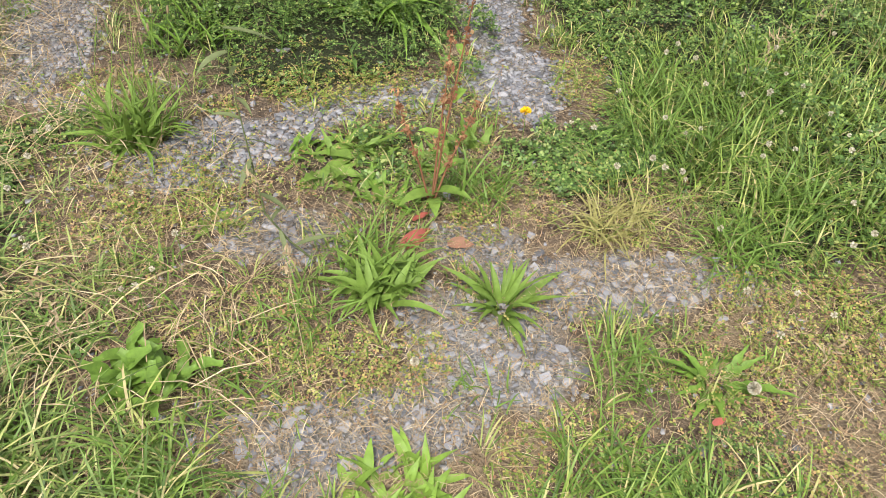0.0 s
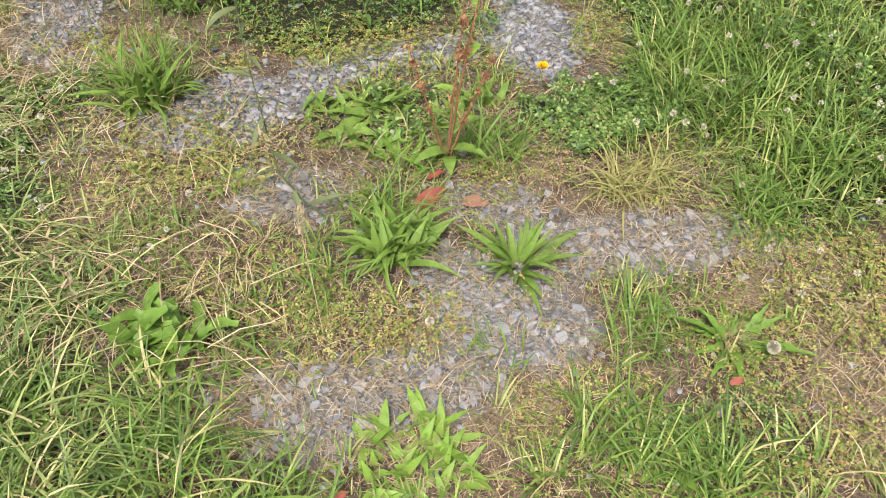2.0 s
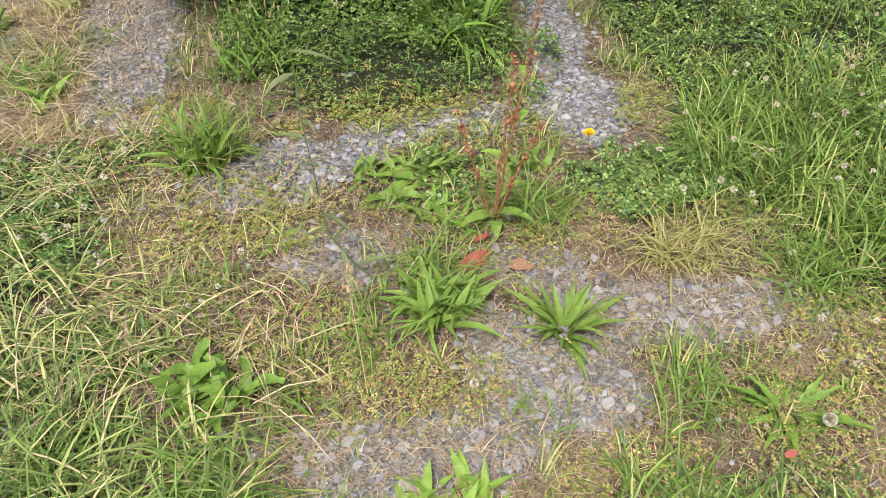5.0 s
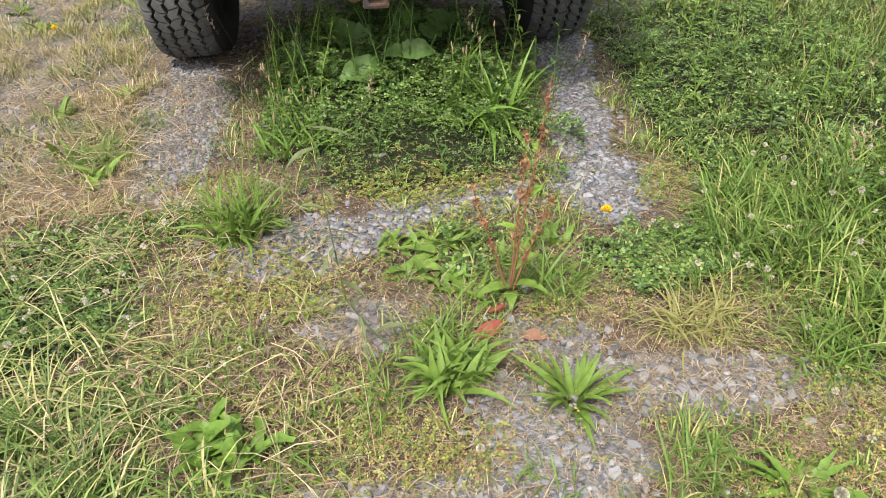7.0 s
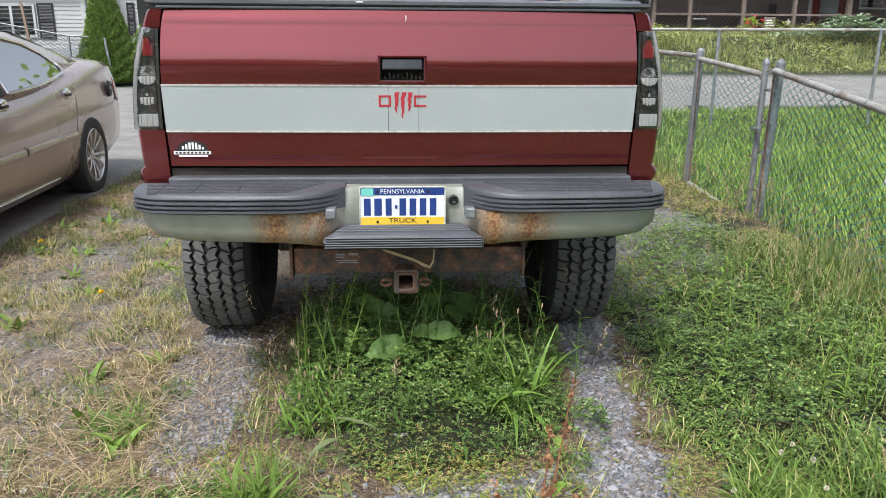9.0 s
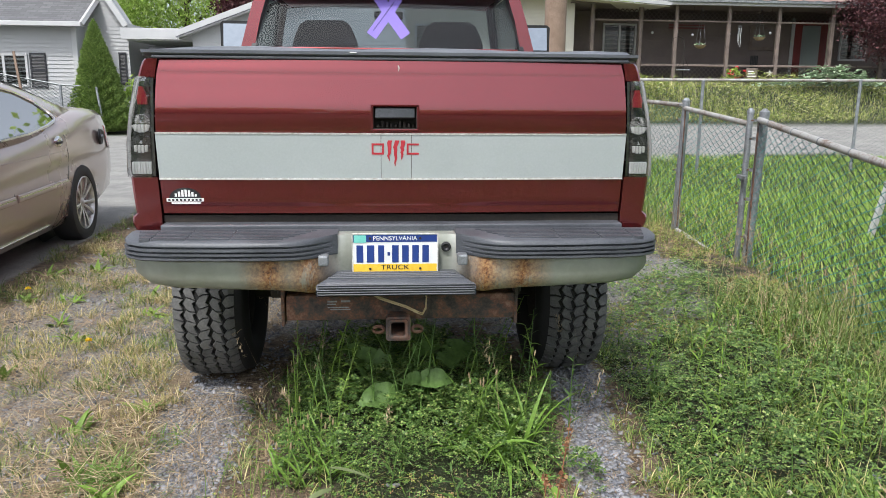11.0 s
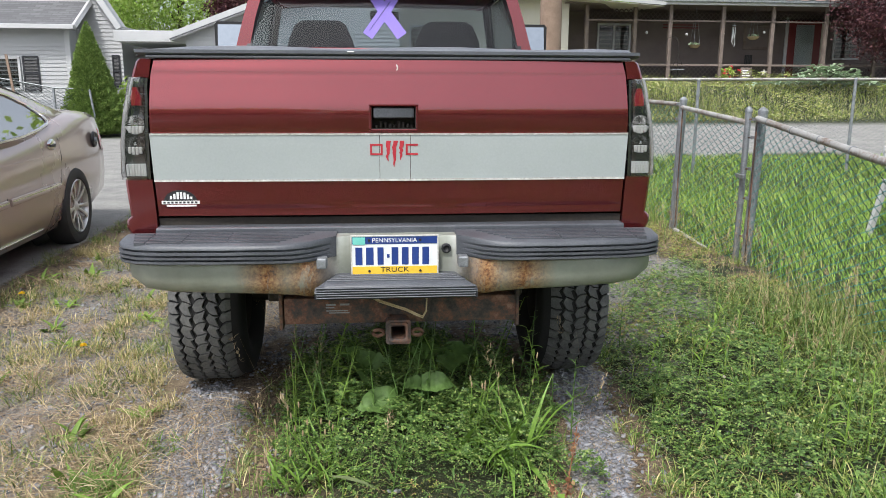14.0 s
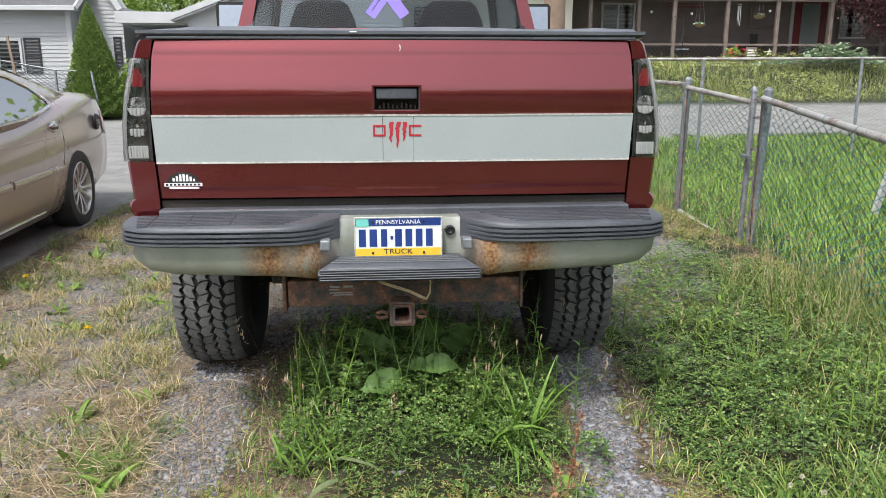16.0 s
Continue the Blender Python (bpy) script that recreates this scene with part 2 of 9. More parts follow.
DARK_LEAF = leafy("dull_purple_leaf", [(0.0, (0.10, 0.13, 0.055)), (0.6, (0.17, 0.20, 0.085)), (1.0, (0.20, 0.15, 0.11))], 0.6, 0.15, 30)
RUST_SEED = leafy("rusty_dock_seed", [(0.0, (0.20, 0.08, 0.045)), (0.6, (0.31, 0.15, 0.08)), (1.0, (0.43, 0.27, 0.14))], 0.8, 0.1)
RED_LEAF = leafy("fallen_red_leaf", [(0.0, (0.33, 0.075, 0.06)), (1.0, (0.40, 0.13, 0.10))], 0.5, 0.15, 60)
BROWN_LEAF = leafy("withered_brown_leaf", [(0.0, (0.24, 0.12, 0.08)), (1.0, (0.33, 0.18, 0.12))], 0.7, 0.1, 60)
FLOWER_WHITE = leafy("clover_bloom", [(0.0, (0.45, 0.38, 0.28)), (1.0, (0.68, 0.66, 0.56))], 0.8, 0.2, 60)
FLOWER_YELLOW = leafy("yellow_bloom", [(0.0, (0.75, 0.50, 0.01)), (1.0, (0.85, 0.62, 0.03))], 0.6, 0.2, 60)
SEED_TAN = leafy("grass_seed_head", [(0.0, (0.30, 0.22, 0.13)), (1.0, (0.48, 0.38, 0.25))], 0.8, 0.15, 60)
SPRUCE = leafy("spruce_needle", [(0.0, (0.105, 0.17, 0.04)), (0.6, (0.20, 0.30, 0.072)), (1.0, (0.32, 0.41, 0.12))], 0.6, 0.2, 12)
TREE_LEAF = leafy("tree_leaf", [(0.0, (0.30, 0.45, 0.085)), (0.6, (0.47, 0.62, 0.15)), (1.0, (0.60, 0.72, 0.26))], 0.55, 0.45, 6)
MAPLE_LEAF = leafy("purple_maple_leaf", [(0.0, (0.05, 0.018, 0.024)), (0.6, (0.095, 0.032, 0.04)), (1.0, (0.17, 0.07, 0.07))], 0.5, 0.2, 6)
HOSTA_LEAF = leafy("pale_hosta_leaf", [(0.0, (0.24, 0.35, 0.20)), (1.0, (0.44, 0.54, 0.38))], 0.5, 0.2, 10)
RED_BLOOM = leafy("red_bloom", [(0.0, (0.6, 0.03, 0.04)), (1.0, (0.75, 0.10, 0.10))], 0.6, 0.2, 20)
LITTER = leafy("dry_litter", [(0.0, (0.15, 0.10, 0.065)), (0.35, (0.34, 0.235, 0.14)), (0.7, (0.50, 0.39, 0.25)), (1.0, (0.40, 0.22, 0.13))], 0.8, 0.05)
STUBBLE = leafy("olive_stubble", [(0.0, (0.19, 0.20, 0.06)), (0.4, (0.37, 0.34, 0.125)), (0.7, (0.55, 0.46, 0.22)), (1.0, (0.70, 0.58, 0.36))])
RIDGE = surface("far_woods", (0.03, 0.05, 0.018), (0.07, 0.10, 0.035), 0.9, 0.0, 0.4, 2, 0.3)
BARK = surface("bark", (0.06, 0.045, 0.035), (0.14, 0.11, 0.085), 0.9, 0.0, 6, 60, 0.6)


def bumper_material():
    """Faded grey-green paint with rust bleeding out beside the mounting dips."""
    m, nt, b = blank("faded_bumper_paint", 0.42, 0.25)
    co = coords(nt)
    n1, n2 = noise_node(nt, 7, 6, 0.65, co), noise_node(nt, 90, 3, 0.6, co)
    base = ramp_node(nt, n1.outputs[0], [(0.3, (0.23, 0.245, 0.205)), (0.7, (0.34, 0.355, 0.305))]).outputs[0]
    sep = nt.nodes.new("ShaderNodeSeparateXYZ")
    nt.links.new(co, sep.inputs[0])
    ax = math_node(nt, "ABSOLUTE", sep.outputs[0])
    near = math_node(nt, "SUBTRACT", 1.0, math_node(nt, "MULTIPLY", math_node(nt, "ABSOLUTE", math_node(nt, "SUBTRACT", ax, 0.45)), 8.5), clamp=True)
    pocket = math_node(nt, "SUBTRACT", 1.0, math_node(nt, "MULTIPLY", math_node(nt, "ABSOLUTE", math_node(nt, "SUBTRACT", ax, 0.315)), 9.0), clamp=True)
    near = math_node(nt, "MAXIMUM", near, pocket)
    st = nt.nodes.new("ShaderNodeMapping")
    st.inputs["Scale"].default_value = (26, 4, 7)
    nt.links.new(co, st.inputs[0])
    streak = noise_node(nt, 1.0, 5, 0.65, st.outputs[0])
    rust = math_node(nt, "MULTIPLY", near, math_node(nt, "MULTIPLY_ADD", streak.outputs[0], 7.0, -2.0, clamp=True))
    rc = ramp_node(nt, n2.outputs[0], [(0.30, (0.075, 0.035, 0.02)), (0.46, (0.25, 0.11, 0.04)), (0.72, (0.44, 0.28, 0.12))]).outputs[0]
    worn = math_node(nt, "SUBTRACT", 1.0, math_node(nt, "MULTIPLY", math_node(nt, "ABSOLUTE", math_node(nt, "SUBTRACT", ax, 0.245)), 16.0), clamp=True)
    bare = math_node(nt, "MULTIPLY", worn, math_node(nt, "MULTIPLY_ADD", n1.outputs[0], 6.0, -2.6, clamp=True))
    base = mix_node(nt, bare, base, (0.62, 0.62, 0.59))
    nt.links.new(math_node(nt, "MULTIPLY_ADD", bare, 0.6, 0.25), b.inputs["Metallic"])
    nt.links.new(mix_node(nt, rust, base, rc), b.inputs["Base Color"])
    nt.links.new(math_node(nt, "MULTIPLY_ADD", rust, 0.4, 0.40), b.inputs["Roughness"])
    add_bump(nt, b, math_node(nt, "MULTIPLY_ADD", n2.outputs[0], 0.4, n1.outputs[0]), 0.2, 0.002)
    return m


def rusty_material():
    m, nt, b = blank("rusted_hitch_steel", 0.75, 0.3)
    co = coords(nt)
    n1, n2 = noise_node(nt, 14, 8, 0.75, co), noise_node(nt, 120, 3, 0.6, co)
    r = ramp_node(nt, n1.outputs[0], [(0.32, (0.028, 0.027, 0.028)), (0.45, (0.075, 0.062, 0.056)), (0.54, (0.17, 0.085, 0.055)), (0.70, (0.34, 0.215, 0.16))])
    nt.links.new(r.outputs[0], b.inputs["Base Color"])
    add_bump(nt, b, math_node(nt, "MULTIPLY_ADD", n2.outputs[0], 0.5, n1.outputs[0]), 0.5, 0.004)
    return m


BUMPER = bumper_material()
RUSTY = rusty_material()

# ---- mesh helpers ----


def part(name, bm, material, parent=None, label="", smooth=False):
    """Links a bmesh as one mesh object, under parent if given."""
    me = bpy.data.meshes.new(name)
    bm.normal_update()
    bm.to_mesh(me)
    bm.free()
    return from_mesh(name, me, material, parent, label, smooth)


def from_mesh(name, me, material, parent=None, label="", smooth=False):
    if not me.materials:
        for mt in (material if isinstance(material, (list, tuple)) else [material]):
            me.materials.append(mt)
    if smooth:
        me.polygons.foreach_set("use_smooth", [True] * len(me.polygons))
        if smooth != "all":
            me.set_sharp_from_angle(angle=radians(38))
    ob = new(name, me)
    if parent is not None:
        ob.parent = parent
    if label:
        ob["label"] = label
    return ob


def pydata(name, verts, faces, material, parent=None, label="", smooth=False):
    """One mesh from numpy arrays of vertices and of equally sized faces."""
    verts, faces = np.asarray(verts, dtype=np.float32), np.asarray(faces, dtype=np.int32)
    me = bpy.data.meshes.new(name)
    k = faces.shape[1]
    me.vertices.add(len(verts))
    me.vertices.foreach_set("co", verts.ravel())
    me.loops.add(faces.size)
    me.loops.foreach_set("vertex_index", faces.ravel())
    me.polygons.add(len(faces))
    me.polygons.foreach_set("loop_start", np.arange(0, faces.size, k, dtype=np.int32))
    me.polygons.foreach_set("loop_total", np.full(len(faces), k, dtype=np.int32))
    me.update(calc_edges=True)
    return from_mesh(name, me, material, parent, label, smooth)


def root(name, label, category, m=None, group=""):
    e = new(name)
    e.empty_display_size = 0.1
    if m is not None:
        e.matrix_basis = m
    return tagged(e, label, category, group)


def box(bm, lo, hi, bevel=0.0, seg=2):
    c = [(a + b) / 2 for a, b in zip(lo, hi)]
    s = [abs(b - a) for a, b in zip(lo, hi)]
    r = bmesh.ops.create_cube(bm, size=1.0, matrix=Matrix.Translation(c) @ Matrix.Diagonal((*s, 1)))
    if bevel:
        es = list({e for v in r["verts"] for e in v.link_edges})
        bmesh.ops.bevel(bm, geom=es, offset=bevel, segments=seg, affect="EDGES", profile=0.5)
    return bm


def boxed(lo, hi, bevel=0.0, seg=2):
    return box(bmesh.new(), lo, hi, bevel, seg)


def cyl(bm, a, b, r, seg=16, r2=None):
    a, b = Vector(a), Vector(b)
    d = b - a
    m = Matrix.Translation((a + b) / 2) @ d.to_track_quat("Z", "Y").to_matrix().to_4x4()
    bmesh.ops.create_cone(bm, cap_ends=True, segments=seg, radius1=r, radius2=r if r2 is None else r2, depth=d.length, matrix=m)
    return bm


def loft(rings, closed=True, caps=True, bm=None):
    """Skins rings of equally many points."""
    bm = bm or bmesh.new()
    rows = [[bm.verts.new(p) for p in ring] for ring in rings]
    n = len(rows[0])
    for r0, r1 in zip(rows, rows[1:]):
        for i in range(n if closed else n - 1):
            j = (i + 1) % n
            try:
                bm.faces.new((r0[i], r0[j], r1[j], r1[i]))
            except ValueError:
                pass
    if caps and closed:
        for r in (rows[0], rows[-1]):
            try:
                bm.faces.new(r)
            except ValueError:
                pass
    bmesh.ops.recalc_face_normals(bm, faces=bm.faces)
    return bm


def tube(pts, r, seg=8, bm=None):
    """A round rod along points; r is one radius or one for each point."""
    pts = [Vector(p) for p in pts]
    rs = r if isinstance(r, (list, tuple)) else [r] * len(pts)
    rings, up = [], Vector((0.31, 0.12, 0.94))
    for i, p in enumerate(pts):
        d = (pts[min(i + 1, len(pts) - 1)] - pts[max(i - 1, 0)]).normalized()
        s = d.cross(up)
        if s.length < 0.05:
            s = d.cross(Vector((1, 0, 0)))
        s.normalize()
        u = s.cross(d)
        rings.append([p + (s * math.cos(t) + u * math.sin(t)) * rs[i] for t in (2 * math.pi * k / seg for k in range(seg))])
    return loft(rings, True, True, bm)


def half_well(x0, x1, r, seg=24, a0=-0.08, a1=1.08):
    """The upper half of a drum about the X axis."""
    return loft([[(x0, r * math.cos(t), r * math.sin(t)), (x1, r * math.cos(t), r * math.sin(t))] for t in [math.pi * (a0 + (a1 - a0) * k / seg) for k in range(seg + 1)]], False, False)


def lathe(profile, seg=32, axis="X", bm=None):
    """Turns a profile of (along, radius) about an axis."""
    rings = []
    for k in range(seg + 1):
        t = 2 * math.pi * k / seg
        c, s = math.cos(t), math.sin(t)
        rings.append([(a, r * c, r * s) if axis == "X" else (r * c, r * s, a) for a, r in profile])
    bm = loft(rings, False, False, bm)
    bmesh.ops.remove_doubles(bm, verts=bm.verts, dist=1e-5)
    return bm


def plate_poly(pts, y0, y1, bm=None):
    """A flat plate: the outline pts in (x, z), between two depths."""
    return loft([[(x, y0, z) for x, z in pts], [(x, y1, z) for x, z in pts]], True, True, bm)


def lettering(name, text, size, material, parent, m, label=""):
    cu = bpy.data.curves.new(name, "FONT")
    cu.body, cu.size, cu.align_x, cu.align_y, cu.extrude = text, size, "CENTER", "CENTER", 0.0006
    tmp = bpy.data.objects.new(name + "_curve", cu)
    scene.collection.objects.link(tmp)
    me = bpy.data.meshes.new_from_object(tmp.evaluated_get(bpy.context.evaluated_depsgraph_get()))
    bpy.data.objects.remove(tmp)
    me.transform(m)
    me.materials.clear()
    return from_mesh(name, me, material, parent, label)


def carve(ob, cutters):
    """Cuts the cutter meshes out of a part for good."""
    for bm in cutters:
        cut = part("cutter", bm, BLACK_TRIM)
        md = ob.modifiers.new("cut", "BOOLEAN")
        md.operation, md.object, md.solver = "DIFFERENCE", cut, "EXACT"
        bpy.context.view_layer.update()
        me = bpy.data.meshes.new_from_object(ob.evaluated_get(bpy.context.evaluated_depsgraph_get()))
        ob.modifiers.clear()
        ob.data = me
        bpy.data.objects.remove(cut)
    return ob


def smoothstep(a, b, v):
    t = np.clip((np.asarray(v, dtype=float) - a) / (b - a), 0, 1)
    return t * t * (3 - 2 * t)

# ---- ground ----


def land(x, y):
    """Height of the land: flat yard, a grassy bank beyond the road to the right, low unevenness."""
    x, y = np.asarray(x, dtype=float), np.asarray(y, dtype=float)
    rise = 1.12 * smoothstep(18.6, 22.0, y) * smoothstep(1.5, 6.0, x)
    road = 0.30 * smoothstep(12.0, 19.0, y) * smoothstep(1.0, 6.0, x)
    hump = 0.09 * np.exp(-((x - 0.08) / 0.42) ** 2) * smoothstep(-0.75, 0.0, y) * (1 - smoothstep(0.8, 2.0, y))
    side = 0.06 * smoothstep(0.95, 1.8, x) * (1 - smoothstep(2.6, 3.2, x)) * smoothstep(-2.5, -0.5, y)
    bump = 0.012 * np.sin(3.1 * x + 1.3 * y) * np.sin(2.3 * y - 0.7 * x) * (1 - smoothstep(6, 12, np.abs(y)))
    drive = 0.03 * smoothstep(-2.15, -2.6, x) * smoothstep(0.0, 1.0, y) * (1 - smoothstep(8, 14, y))
    return rise + road + hump + side + drive + bump - 0.012


def value_noise(x, y, scale, seed):
    """Smooth noise from 0 to 1."""
    x, y = np.asarray(x, dtype=float) * scale, np.asarray(y, dtype=float) * scale
    xi, yi = np.floor(x), np.floor(y)
    fx, fy = x - xi, y - yi
    fx, fy = fx * fx * (3 - 2 * fx), fy * fy * (3 - 2 * fy)

    def h(a, b):
        v = np.sin(a * 127.1 + b * 311.7 + seed * 74.7) * 43758.5453
        return v - np.floor(v)
    return (h(xi, yi) * (1 - fx) + h(xi + 1, yi) * fx) * (1 - fy) + (h(xi, yi + 1) * (1 - fx) + h(xi + 1, yi + 1) * fx) * fy


def blob(x, y, cx, cy, rx, ry, turn=0.0):
    """A soft-edged patch: 1 inside, 0 outside."""
    c, s = math.cos(radians(turn)), math.sin(radians(turn))
    u, v = ((x - cx) * c + (y - cy) * s) / rx, (-(x - cx) * s + (y - cy) * c) / ry
    d = np.sqrt(u * u + v * v)
    return 1 - smoothstep(0.65, 1.15, d + 0.5 * (value_noise(x, y, 7, 3) - 0.5) + 0.25 * (value_noise(x, y, 22, 4) - 0.5))


def patches(x, y, spots):
    """The strongest of several soft patches: centre, radii, turn and weight of each."""
    out = np.zeros_like(np.asarray(x, dtype=float))
    for cx, cy, rx, ry, turn, w in spots:
        out = np.maximum(out, w * blob(x, y, cx, cy, rx, ry, turn))
    return out


BARE = ((-0.82, 0.20, 0.21, 0.80, 4, 0.95), (0.95, 0.85, 0.14, 0.70, -4, 1.0), (0.73, -0.62, 0.18, 0.28, -12, 0.95), (0.78, -0.12, 0.14, 0.42, -8, 1.0), (0.85, 0.40, 0.14, 0.40, -6, 1.0), (-0.28, -0.86, 0.29, 0.16, 16, 1.0), (0.16, -0.69, 0.36, 0.11, 10, 0.95),
        (0.30, -1.72, 0.21, 0.19, -20, 0.95), (0.68, -1.61, 0.36, 0.13, -12, 0.95), (-0.06, -1.91, 0.28, 0.13, 8, 0.9), (0.34, -1.38, 0.15, 0.09, -10, 0.8), (-0.16, -1.24, 0.18, 0.15, 0, 0.75), (0.17, -1.57, 0.10, 0.10, 0, 0.6), (-0.32, -1.82, 0.14, 0.09, 0, 0.6),
        (-1.75, 2.0, 0.80, 3.2, -4, 0.75), (0.0, 2.6, 1.3, 1.7, 0, 0.8), (1.60, 2.6, 0.75, 1.9, -12, 0.95))
DRY = ((-1.55, 0.5, 0.75, 1.3, 0, 0.8), (-1.15, -0.25, 0.45, 0.38, 0, 0.95), (-0.60, -0.48, 0.25, 0.14, 0, 0.7), (-0.33, -1.84, 0.22, 0.16, 0, 0.8), (0.10, -1.90, 0.35, 0.16, 0, 0.65), (0.96, -2.10, 0.18, 0.26, 0, 0.9), (0.96, -1.78, 0.20, 0.14, 0, 0.75),
       (0.62, -1.62, 0.34, 0.12, -12, 0.6), (-0.55, -1.30, 0.28, 0.20, 0, 0.5), (0.95, -0.72, 0.14, 0.20, 0, 0.6), (1.25, 1.3, 0.25, 0.9, 0, 0.5), (0.18, -1.58, 0.10, 0.10, 0, 0.7), (0.72, -1.36, 0.14, 0.10, 0, 0.5))
LEAFY = ((0.08, 0.26, 0.64, 0.92, 0, 1.0), (0.10, -0.42, 0.42, 0.20, 6, 0.9), (-1.10, -1.00, 0.34, 0.36, 0, 1.0), (0.74, -1.08, 0.27, 0.17, -10, 1.0), (-0.86, -0.70, 0.25, 0.12, 0, 0.6), (0.15, -0.98, 0.27, 0.15, 0, 0.6), (0.58, -2.14, 0.24, 0.12, 0, 0.4), (-0.80, -1.55, 0.22, 0.30, 0, 0.3), (2.2, 1.2, 0.75, 2.2, 0, 1.0))
MOSSES = ((-0.38, -1.10, 0.27, 0.15, -10, 1.0), (-0.03, -1.72, 0.22, 0.11, -5, 0.85), (0.10, -0.60, 0.42, 0.11, 8, 1.0), (0.30, -0.76, 0.20, 0.07, 8, 0.6), (-0.46, -0.97, 0.18, 0.09, 15, 0.7), (1.04, -1.82, 0.26, 0.22, 0, 1.0), (0.94, -0.70, 0.14, 0.20, 0, 0.8), (-0.62, -0.47, 0.22, 0.12, 0, 0.6), (0.80, -2.02, 0.2, 0.12, 0, 0.6), (0.45, -1.30, 0.16, 0.10, 0, 0.5), (0.40, -2.02, 0.20, 0.10, 0, 0.5), (0.80, -2.20, 0.16, 0.10, 0, 0.5), (0.52, -0.80, 0.12, 0.12, 0, 0.5), (-0.30, -1.55, 0.20, 0.14, 0, 0.4))


def gravel_zone(x, y):
    """Bare slate gravel: two wheel tracks, the strip across between them, patches near the walker."""
    return patches(x, y, BARE)


def straw_zone(x, y):
    """Dry cut grass: the left verge and patches near the walker."""
    return patches(x, y, DRY)


def verge_zone(x, y):
    """The green strip between the right wheel track and the fence."""
    edge = 0.97 + 0.06 * np.clip(y + 0.5, 0, 3) + 0.16 * (value_noise(x, y, 3, 8) - 0.5)
    return smoothstep(edge - 0.06, edge + 0.12, x) * smoothstep(-1.78, -1.52, y) * (1 - smoothstep(1.0, 1.8, y - 0.4 * (x - 1.2)))


def green_zone(x, y):
    """Dense low greenery: the hump between the tracks, the verge along the fence, mid patches."""
    g = np.maximum(patches(x, y, LEAFY), verge_zone(x, y))
    g = np.maximum(g, smoothstep(2.7, 3.1, x) * (1 - smoothstep(11.5, 12.3, y)))
    return np.maximum(g, 0.7 * smoothstep(-2.3, -2.7, y) * value_noise(x, y, 1.7, 12) * smoothstep(-2.5, -2.2, x))


def asphalt_zone(x, y):
    """The neighbour's drive on the left and the lane that crosses beyond the truck."""
    n = 0.35 * (value_noise(x, y, 1.4, 9) - 0.5)
    d = smoothstep(-2.50, -2.66, x + n * 0.6 - 0.02 * (y - 3)) * smoothstep(-9, -5, y)
    r = smoothstep(9.6, 10.2, y + n * 2 + 0.35 * np.maximum(x - 2.5, 0)) * (1 - smoothstep(18.6, 19.2, y + n + 0.0 * x))
    r = np.where(x > 2, smoothstep(12.0, 12.6, y + n * 2), r) * (1 - smoothstep(18.6, 19.2, y + n))
    apron = blob(x, y, -3.2, 8.5, 1.6, 3.0)
    return np.maximum(np.maximum(d, r), apron) * (1 - smoothstep(19, 19.6, y))


def axis_steps(fine_lo, fine_hi, fine, far):
    a = list(np.arange(fine_lo, fine_hi + 1e-6, fine))
    step, v = fine, fine_hi
    hi = []
    while v < far:
        step *= 1.18
        v += step
        hi.append(v)
    step, v = fine, fine_lo
    lo = []
    while v > -far:
        step *= 1.18
        v -= step
        lo.append(v)
    return np.array(lo[::-1] + a + hi)


